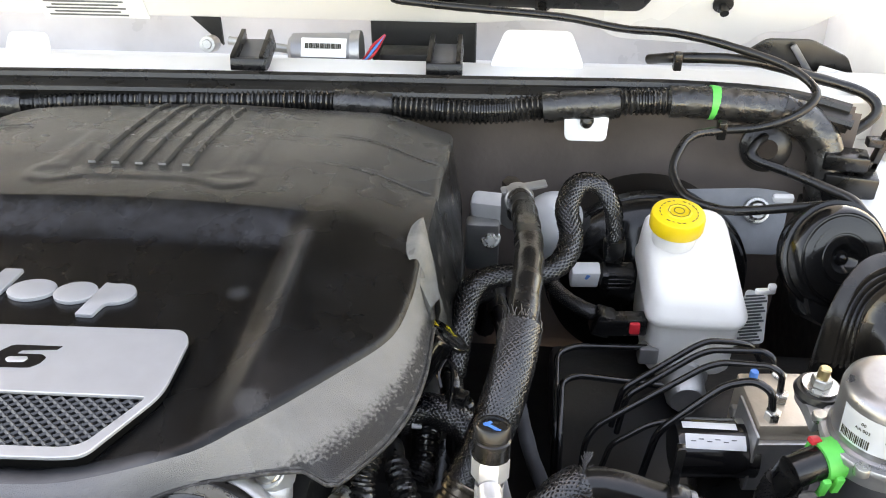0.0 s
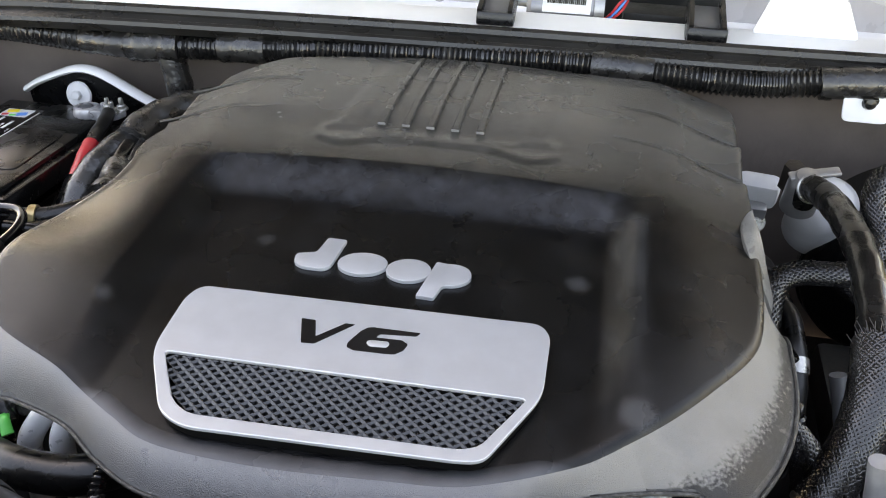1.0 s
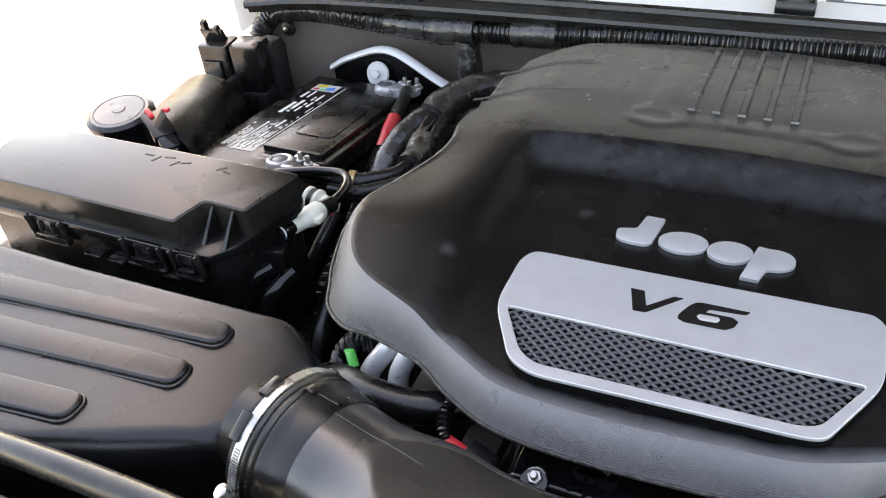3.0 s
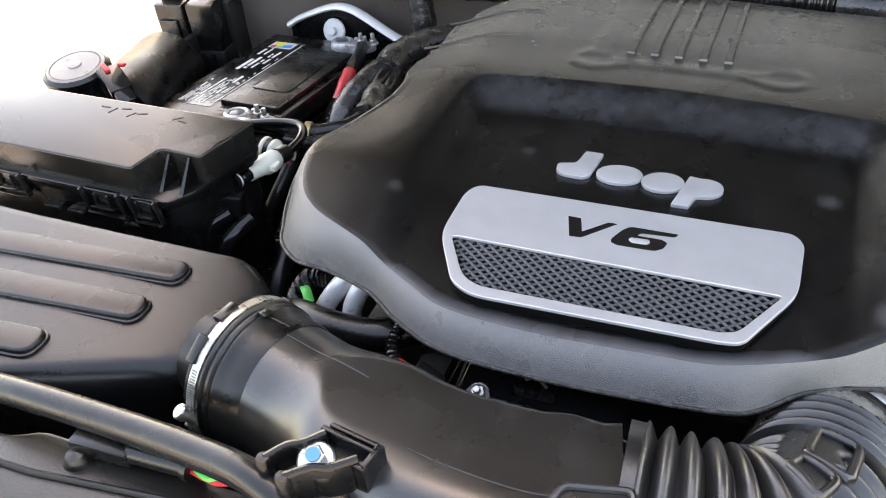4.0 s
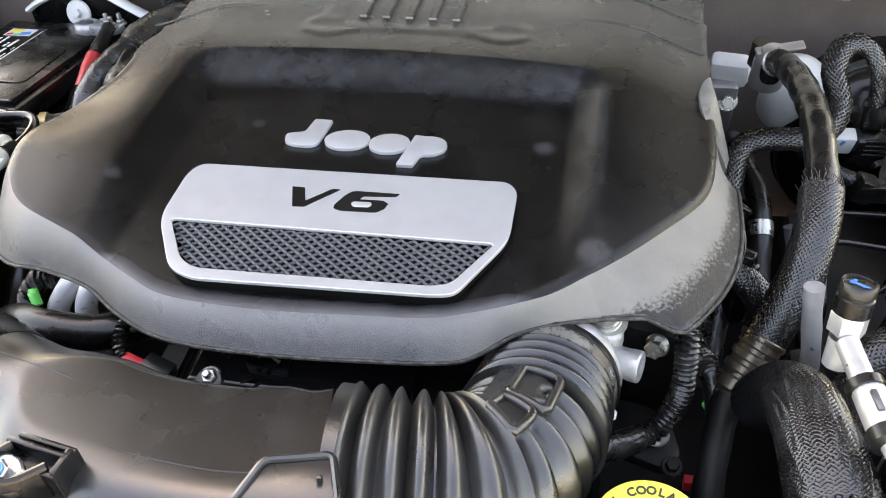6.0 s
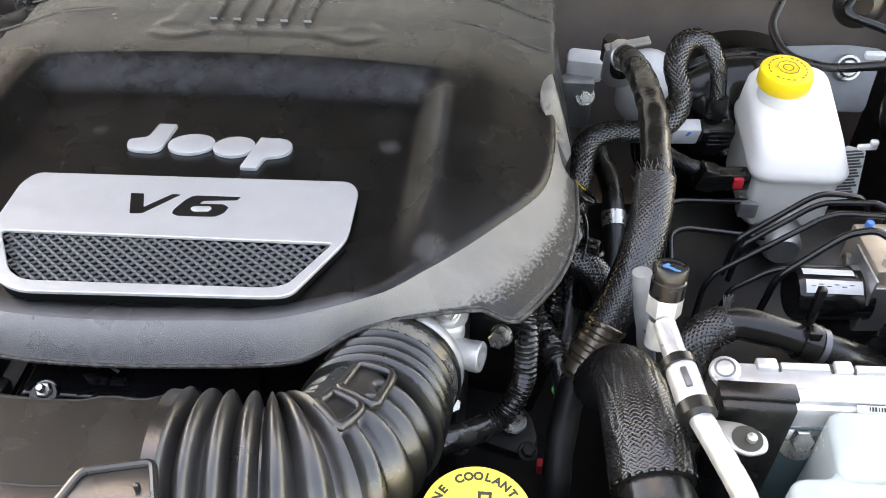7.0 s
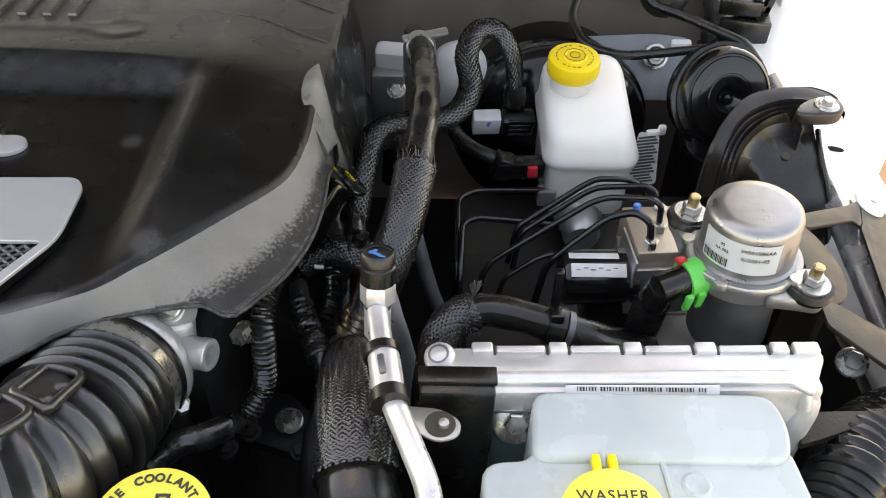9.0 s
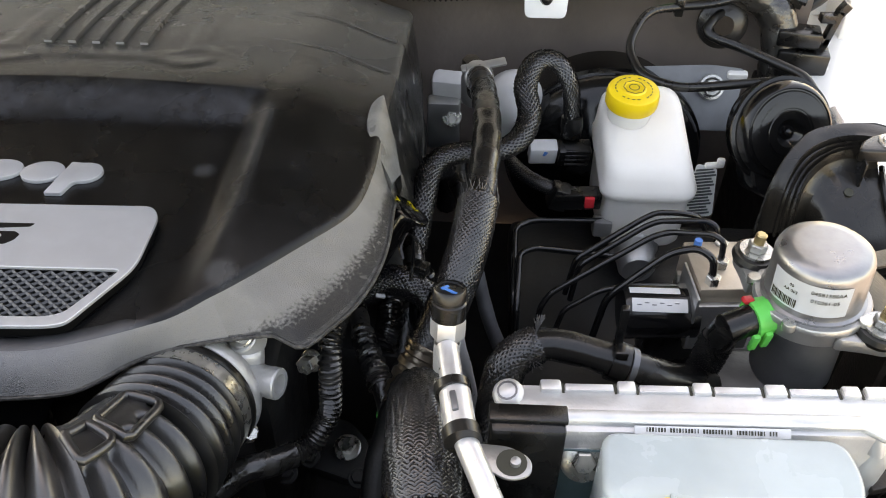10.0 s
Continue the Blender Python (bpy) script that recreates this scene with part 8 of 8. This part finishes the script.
ribbon = loom("ribbon_loom", [(0.300, 0.57, 1.03), (0.306, 0.612, 1.055), (0.314, 0.650, 1.069), (0.336, 0.665, 1.074), (0.372, 0.669, 1.075), (0.397, 0.682, 1.080), (0.409, 0.712, 1.090), (0.405, 0.745, 1.106), (0.417, 0.772, 1.118), (0.438, 0.776, 1.117), (0.453, 0.766, 1.098), (0.459, 0.758, 1.065), (0.460, 0.755, 1.045)], 0.0112, BRAID, "flat braided wiring loom looping up beside the engine", "wiring loom", flat=0.55, up=(0, -0.6, 0.8), seg=18)
wrap(ribbon, "end_boot", [(0.4592, 0.7575, 1.062), (0.4598, 0.7555, 1.050), (0.460, 0.755, 1.040)], 0.0118, RUBBER, "black rubber end boot")
cn = thing("loom_connector", (0.445, 0.745, 1.0), "pale grey and black wiring connector at the loom end", "connector")
part("pale_half", G().box((0.030, 0.016, 0.026), (0.430, 0.745, 1.024), 0.002, (20, 0, 4)), PALE, cn)
part("blue_dab", G().box((0.006, 0.002, 0.008), (0.431, 0.736, 1.028), 0.0005, (20, 25, 4)), BLUE, cn)
part("black_half", G().box((0.036, 0.020, 0.026), (0.464, 0.748, 1.022), 0.003, (20, 0, 4)), BLACK, cn)
g = G()
for k in range(4):
    part("grip_rib", G().box((0.024, 0.003, 0.0025), (0.466, 0.7365, 1.015 + 0.0055 * k), 0.0006, (20, 0, 4)), BLACK, cn)
loom("small_loom", [(0.395, 0.74, 1.015), (0.405, 0.715, 1.018), (0.420, 0.695, 1.02), (0.440, 0.682, 1.02), (0.455, 0.675, 1.018)], 0.007, BRAID, "thin braided loom leading to the fluid sensor", "wiring loom")
fs = thing("fluid_sensor_plug", (0.46, 0.67, 1.0), "black fluid sensor plug with a red lock", "connector")
part("shell", G().box((0.05, 0.018, 0.020), (0.462, 0.672, 1.018), 0.003, (0, 0, 4)).box((0.02, 0.022, 0.026), (0.444, 0.674, 1.018), 0.003, (0, 20, 4)), BLACK, fs)
part("red_lock", G().box((0.010, 0.006, 0.012), (0.474, 0.663, 1.020), 0.001), RED, fs)

# oil filler cap and small looms under the cover's edge
oc = thing("oil_filler_cap", (0.285, 0.51, 1.07), "black oil filler cap with yellow lettering", "oil cap")
om = facing((0.293, 0.543, 1.098), (0.52, 0.32, 0.79))
part("cap", G().lathe([(0, 0.004), (0.022, 0.004), (0.024, 0.003), (0.024, 0.000), (0.014, -0.003), (0.014, -0.05), (0, -0.05)], om, 36), GLOSS, oc)
part("cap_text", text_geo("5W-20", 0.0056, om @ pose(0.006, -0.0125, 0.0043, 0, 0, 0), 0.0001), YELLOW, oc, "yellow oil grade lettering")
part("cap_symbol", local(G().box((0.008, 0.0012, 0.0003), (0.012, 0.002, 0.0043), 0, (0, 0, -8)).box((0.0012, 0.006, 0.0003), (0.009, 0.004, 0.0043), 0).box((0.0012, 0.006, 0.0003), (0.015, 0.004, 0.0043), 0), om), YELLOW, oc)
loom("injector_loom", [(0.262, 0.495, 1.045), (0.285, 0.498, 1.058), (0.306, 0.492, 1.056), (0.325, 0.482, 1.04), (0.335, 0.47, 1.0)], 0.0120, BRAID, "braided loom crossing beside the oil cap", "wiring loom")
loom("taped_loom", [(0.285, 0.60, 1.02), (0.300, 0.56, 1.035), (0.300, 0.52, 1.02), (0.296, 0.48, 0.99), (0.29, 0.45, 0.96)], 0.010, TAPE, "tape-wrapped loom beside the engine cover", "wiring loom", step=0.004)
loom("corrugated_loom", [(0.262, 0.410, 1.128), (0.2545, 0.376, 1.112), (0.2545, 0.360, 1.084), (0.2520, 0.352, 1.060), (0.240, 0.341, 1.041), (0.222, 0.328, 1.040), (0.200, 0.314, 1.046), (0.185, 0.306, 1.040)], 0.0080, CONDUIT, "black corrugated conduit curving down to the throttle body", "conduit", corr=0.0010, pitch=0.0040)
loom("wrapped_end", [(0.228, 0.3325, 1.0385), (0.214, 0.322, 1.0425), (0.198, 0.3125, 1.0465), (0.18, 0.302, 1.038)], 0.0100, TAPE, "tape-wrapped end of the conduit", "tape", step=0.003)
loom("side_loom", [(0.254, 0.505, 1.03), (0.258, 0.485, 1.031), (0.262, 0.465, 1.031), (0.268, 0.446, 1.029), (0.276, 0.428, 1.027), (0.284, 0.409, 1.024), (0.291, 0.392, 1.0), (0.294, 0.385, 0.95)], 0.0080, TAPE, "crinkled black loom hanging below the cover edge", "wiring loom", step=0.002)
rnd = random.Random(31)
g = G()
g.tube(curve([(0.262, 0.465, 1.031), (0.268, 0.446, 1.029), (0.276, 0.428, 1.027), (0.284, 0.409, 1.024)], 0.0016), lambda s, d: 0.0098 + rnd.uniform(-0.0014, 0.0016), 14)
solid("tape_wrapping", g, TAPE, "loose glossy crinkled tape round the thin loom", "tape", angle=20)
loom("bundle_branch", [(0.277, 0.470, 1.0), (0.283, 0.492, 1.012), (0.281, 0.520, 1.02), (0.276, 0.545, 1.02)], 0.0115, CONDUIT, "dark corrugated conduit behind the hanging loom", "conduit", corr=0.0010, pitch=0.0045)
sn = thing("pressure_sensor", (0.314, 0.50, 1.0), "black round sensor with a white tip beside the oil cap", "sensor")
sm = facing((0.3125, 0.500, 1.035), (0.06, 0.10, 1))
part("shell", G().lathe([(0, 0.030), (0.0065, 0.030), (0.0085, 0.028), (0.0088, 0.020), (0.0110, 0.018), (0.0118, 0.012), (0.0118, -0.03), (0, -0.03)], sm, 26), GLOSS, sn)
part("tip", local(G().box((0.0065, 0.006, 0.004), (0.003, -0.0085, 0.0235), 0.001, (40, 0, 20)), sm), LABEL, sn, "white tip")
part("grey_head", local(G().box((0.017, 0.013, 0.010), (0.004, 0.004, 0.034), 0.002, (0, 0, 12)), sm), WORN, sn)
g = G()
g.tube(curve([(0.296, 0.496, 1.084), (0.2935, 0.506, 1.090), (0.2985, 0.520, 1.093), (0.3035, 0.511, 1.091), (0.3045, 0.495, 1.085), (0.303, 0.485, 1.07)], 0.002), 0.0016, 8, flat=0.6)
solid("lifting_loop", g, GLOSS, "thin glossy black loop standing under the oil cap", "clip")
solid("loom_tag", G().box((0.0085, 0.007, 0.003), (0.277, 0.486, 1.052), 0.001, (20, 15, 12)), PALE, "small pale tag on the loom", "tag")
solid("drain_boss", G().lathe([(0, 0.010), (0.008, 0.009), (0.012, 0.004), (0.013, -0.02)], facing((0.297, 0.501, 1.0), (0.2, -0.4, 0.9)), 12), mat("tan_cast_boss", (0.20, 0.165, 0.12), 0.5, metal=0.4, var=0.3, bump=0.3), "tan cast boss deep beside the engine", "casting boss")
g = G()
bolt_geo(g, (0.2365, 0.388, 1.078), (-0.3, -0.8, 0.4), 0.007, 0.012, 0.009)
solid("flange_bolt", g, STEEL, "bright flange bolt under the cover tip", "bolt", group="engine bolts")
g = G()
bolt_geo(g, (0.252, 0.406, 0.944), (0, -0.2, 1), 0.0075, 0.008, 0.012)
solid("flange_bolt", g, STEEL, "dull flange bolt on the engine bracket", "bolt", group="engine bolts")
for at in ((0.207, 0.372, 0.952), (0.222, 0.392, 0.947), (0.265, 0.375, 0.945)):
    g = G()
    bolt_geo(g, at, (0, -0.3, 1), 0.006, 0.007, 0.009)
    solid("flange_bolt", g, DARK, "grimy dark bolt low on the engine", "bolt", group="engine bolts")
g = G()
g.prism(rounded([(0.19, 0.40), (0.235, 0.385), (0.262, 0.376), (0.275, 0.392), (0.268, 0.420), (0.25, 0.44), (0.19, 0.45)], 0.008), 0.925, 0.938, 0.003, both=True)
solid("engine_bracket", g, DARK, "grimy dark steel bracket low beside the engine", "bracket")
g = G()
g.lathe([(0, 0.004), (0.005, 0.004), (0.006, 0.0)], facing((0.286, 0.397, 1.005), (-0.3, -0.8, 0.5)), 14)
solid("green_plug", g, GREEN, "small green plug under the loom", "plug")
g = G().box((0.010, 0.008, 0.012), (0.276, 0.352, 0.96), 0.001)
solid("red_tab", g, RED, "small red connector tab low in the bay", "connector tab")

# engine mass under the cover
eb = thing("engine_block", (0, 0.6, 0.8), "grimy black engine block and heads under the cover", "engine")
part("crankcase", G().box((0.42, 0.52, 0.24), (0.0, 0.62, 0.94), 0.02), DARK, eb)
for sx in (-1, 1):
    part("cylinder_head", G().box((0.10, 0.40, 0.14), (sx * 0.24, 0.66, 0.94), 0.02, (0, sx * 12, 0)), DARK, eb)
part("timing_case", G().box((0.34, 0.10, 0.22), (0.02, 0.38, 0.94), 0.015), DARK, eb)
wa = thing("wheel_arch", (0.5, 0.5, 0.85), "dark inner wheel arch panel below the brake parts", "wheel arch", kind="structure")
for size, at in (((0.30, 0.30, 0.05), (0.55, 0.60, 0.90)), ((0.20, 0.20, 0.06), (0.47, 0.42, 0.92)), ((0.24, 0.12, 0.10), (0.52, 0.45, 0.93))):
    part("panel", G().box(size, at, 0.01), APRON, wa)
corner = loom("corner_hose", [(0.60, 0.22, 1.06), (0.635, 0.265, 1.07), (0.66, 0.30, 1.07), (0.70, 0.325, 1.06), (0.74, 0.34, 1.03)], 0.026, DRUM, "large black corrugated intake hose at the front corner", "hose", corr=0.0016, pitch=0.008, seg=28)
part("top_shelf", G().prism(rounded([(0.606, 0.284), (0.612, 0.304), (0.622, 0.310), (0.678, 0.312), (0.705, 0.310), (0.705, 0.285), (0.648, 0.298), (0.620, 0.288)], 0.003), 1.088, 1.0945, 0.001, both=True), RUSTY, corner, "dusty brown shelf above the ribs")
g = G()
bolt_geo(g, (0.690, 0.385, 1.055), (-0.3, -0.5, 0.8), 0.008, 0.012, 0.012)
solid("fender_bolt", g, STEEL, "zinc bolt on the fender bracket", "bolt")

# ---- firewall and cowl details ----
fc2 = thing("harness_clip", (0.437, 0.95, 1.09), "white harness clip plate with black push pin", "clip")
part("plate", G().prism(rounded([(0.412, -0.018), (0.462, -0.018), (0.464, 0.016), (0.410, 0.016)], 0.008), 0, 0.004, 0.001, Matrix.Translation((0, 0.944, 1.104)) @ pose(0, 0, 0, 75, 0, 0), both=True), LABEL, fc2)
part("pin", G().lathe([(0, 0.008), (0.006, 0.007), (0.008, 0.0)], facing((0.437, 0.941, 1.110), (0, -1, 0.2)), 14).box((0.016, 0.006, 0.006), (0.437, 0.938, 1.114), 0.001), RUBBER, fc2)
gm = thing("hose_grommet", (0.655, 0.94, 1.07), "dusty grey rubber grommet where a hose enters the firewall", "grommet")
part("ring", G().lathe([(0.012, 0.012), (0.020, 0.010), (0.030, 0.002), (0.031, -0.003)], facing((0.655, 0.946, 1.082), (-0.1, -1, 0.25)), 28), SEAL, gm)
loom("firewall_hose", [(0.655, 0.950, 1.098), (0.636, 0.925, 1.096), (0.630, 0.91, 1.086), (0.668, 0.895, 1.077), (0.705, 0.868, 1.072), (0.728, 0.845, 1.07), (0.74, 0.82, 1.06)], 0.0056, RUBBER, "thin black hose from the firewall grommet to the fender", "hose")
loom("washer_hose", [(0.195, 1.06, 1.216), (0.267, 1.06, 1.209), (0.403, 1.06, 1.199), (0.482, 1.05, 1.189), (0.541, 1.02, 1.195), (0.603, 1.0, 1.188), (0.666, 0.98, 1.173), (0.694, 0.95, 1.160), (0.690, 0.928, 1.150), (0.667, 0.920, 1.134), (0.632, 0.918, 1.121), (0.591, 0.917, 1.116), (0.555, 0.898, 1.118), (0.537, 0.875, 1.110), (0.528, 0.850, 1.096), (0.536, 0.815, 1.086), (0.556, 0.795, 1.085), (0.582, 0.780, 1.089), (0.635, 0.770, 1.101), (0.665, 0.765, 1.108)], 0.0050, RUBBER, "thin black washer hose looping from the hood", "hose")
loom("hood_hose", [(0.52, 1.05, 1.150), (0.552, 1.0, 1.172), (0.633, 1.0, 1.170), (0.704, 1.0, 1.153), (0.770, 0.99, 1.137), (0.785, 0.975, 1.120), (0.765, 0.97, 1.098), (0.730, 0.965, 1.078)], 0.0065, RUBBER, "black hose bending round the cowl corner", "hose")
for at in ((0.591, 0.918, 1.116), (0.545, 0.998, 1.168)):
    g = G()
    g.box((0.010, 0.012, 0.022), at, 0.002)
    solid("hose_clip", g, RUBBER, "small black clip on the thin hose", "clip", group="hose clips")
rc2 = thing("corner_relay", (0.75, 0.93, 1.0), "black relay block with jagged bracket at the cowl corner", "relay box")
part("block", G().box((0.06, 0.045, 0.045), (0.752, 0.925, 1.045), 0.003, (0, 0, -10)), BLACK, rc2)
part("top", G().box((0.05, 0.03, 0.02), (0.742, 0.925, 1.080), 0.003, (0, 0, -10)), BLACK, rc2)
part("jagged_bracket", G().box((0.008, 0.012, 0.050), (0.778, 0.925, 1.090), 0.001, (0, 10, 0)).box((0.018, 0.012, 0.010), (0.770, 0.925, 1.104), 0.001).box((0.014, 0.012, 0.010), (0.772, 0.925, 1.075), 0.001).box((0.010, 0.012, 0.014), (0.785, 0.925, 1.116), 0.001, (0, 30, 0)), BLACK, rc2)

wm = thing("wiper_motor", (0.09, 1.12, 1.06), "grey wiper motor with a white printed label in the cowl", "wiper motor")
mm = facing((0.038, 1.112, 1.124), (1, 0.02, 0.02))
part("can", G().lathe([(0, 0), (0.019, 0), (0.0255, 0.006), (0.0255, 0.096), (0, 0.096)], mm, 32), mat("motor_can_grey", (0.30, 0.30, 0.31), 0.35, metal=0.5, var=0.1, bump=0.1), wm)
part("end_ring", G().lathe([(0.0260, 0.086), (0.0285, 0.087), (0.0285, 0.100), (0.0, 0.100)], mm, 32), ALU, wm)
lb = part("label", G().box((0.062, 0.0006, 0.026), (0.090, 1.0905, 1.1390), 0, (-34, 0, 0)), LABEL, wm, "white printed label")
part("shaft", G().tube([(-0.05, 1.12, 1.135), (0.04, 1.112, 1.127)], 0.006, 12), ALU, wm)
g = G()
for k in range(20):
    g.box((0.0016 if k % 3 else 0.0026, 0.0004, 0.007), (0.066 + 0.0025 * k, 1.0892, 1.1420), 0, (-34, 0, 0))
tagged(part("printed_line", g, PRINT, lb), kind="stuff")
# Dark box standing for the shaded opening where the wires run.
part("opening_shade_box", G().box((0.085, 0.04, 0.05), (0.205, 1.13, 1.10), 0.004), DARK, wm)
for k, c in enumerate((RED, BLUE, RED)):
    loom("motor_wire", [(0.140, 1.10, 1.118), (0.148, 1.095, 1.128 - 0.004 * k), (0.155 + 0.003 * k, 1.095, 1.140 - 0.003 * k), (0.170, 1.12, 1.148)], 0.0018, c, "thin coloured wire behind the wiper motor", "wire", group="wiper motor wires")
for x in (0.008, 0.260):
    ck = thing("cowl_clip", (x, 1.07, 1.10), "black plastic cowl clip standing on the cowl edge", "clip", group="cowl clips")
    part("post", G().box((0.006, 0.062, 0.026), (x - 0.020, 1.044, 1.150), 0.001, (14, 4, 0)), BLACK, ck)
    part("post", G().box((0.006, 0.062, 0.026), (x + 0.018, 1.044, 1.150), 0.001, (14, -4, 0)), BLACK, ck)
    part("foot", G().box((0.046, 0.012, 0.016), (x, 1.014, 1.143), 0.002, (-15, 0, 0)), BLACK, ck)
    part("web", G().box((0.036, 0.050, 0.004), (x, 1.048, 1.148), 0.001, (14, 0, 0)), GREY_STEEL, ck)
for x, w, h, tp in ((0.378, 0.125, 0.048, 0.020), (-0.308, 0.066, 0.030, 0.006)):
    tb2 = solid("cowl_tab", G().prism(rounded([(-w / 2, 0.0), (w / 2, 0.0), (w / 2 - tp, h), (-w / 2 + tp, h)], 0.008), 0, 0.003, 0.001, Matrix.Translation((x, 1.055, 1.132)) @ pose(0, 0, 0, 62, 0, 0), both=True), WHITE, "white painted sheet tab rising from the cowl", "tab", group="cowl tabs")
g = G()
g.lathe([(0, 0.006), (0.006, 0.006), (0.007, 0.004), (0.011, 0.004), (0.012, 0.0), (0.012, -0.02)], facing((-0.085, 1.13, 1.125), (0, -1, 0.3)), 24)
solid("linkage_joint", g, ALU, "round aluminium wiper linkage joint", "wiper linkage")

# Dark plate in the outline of the shaded gap under the hood corner.
g = G()
trim = [(0.640, 1.143), (0.672, 1.168), (0.730, 1.168), (0.780, 1.146), (0.800, 1.108), (0.735, 1.118), (0.69, 1.134)]
g.prism(rounded(trim, 0.008), -0.006, 0.0, 0.002, Matrix.Translation((0, 1.085, 0)) @ pose(0, 0, 0, 90, 0, 0), both=True)
tc = solid("corner_gap_shade", g, DUSTY, "dark plate standing for the shade in the hood corner gap", "trim", kind="structure")
part("stay_strip", G().box((0.008, 0.004, 0.060), (0.722, 1.076, 1.140), 0.001, (0, -38, 0)), GREY_STEEL, tc)
part("hinge_plate", G().box((0.045, 0.006, 0.022), (0.762, 1.075, 1.122), 0.002, (0, 14, 0)), WHITE, tc)
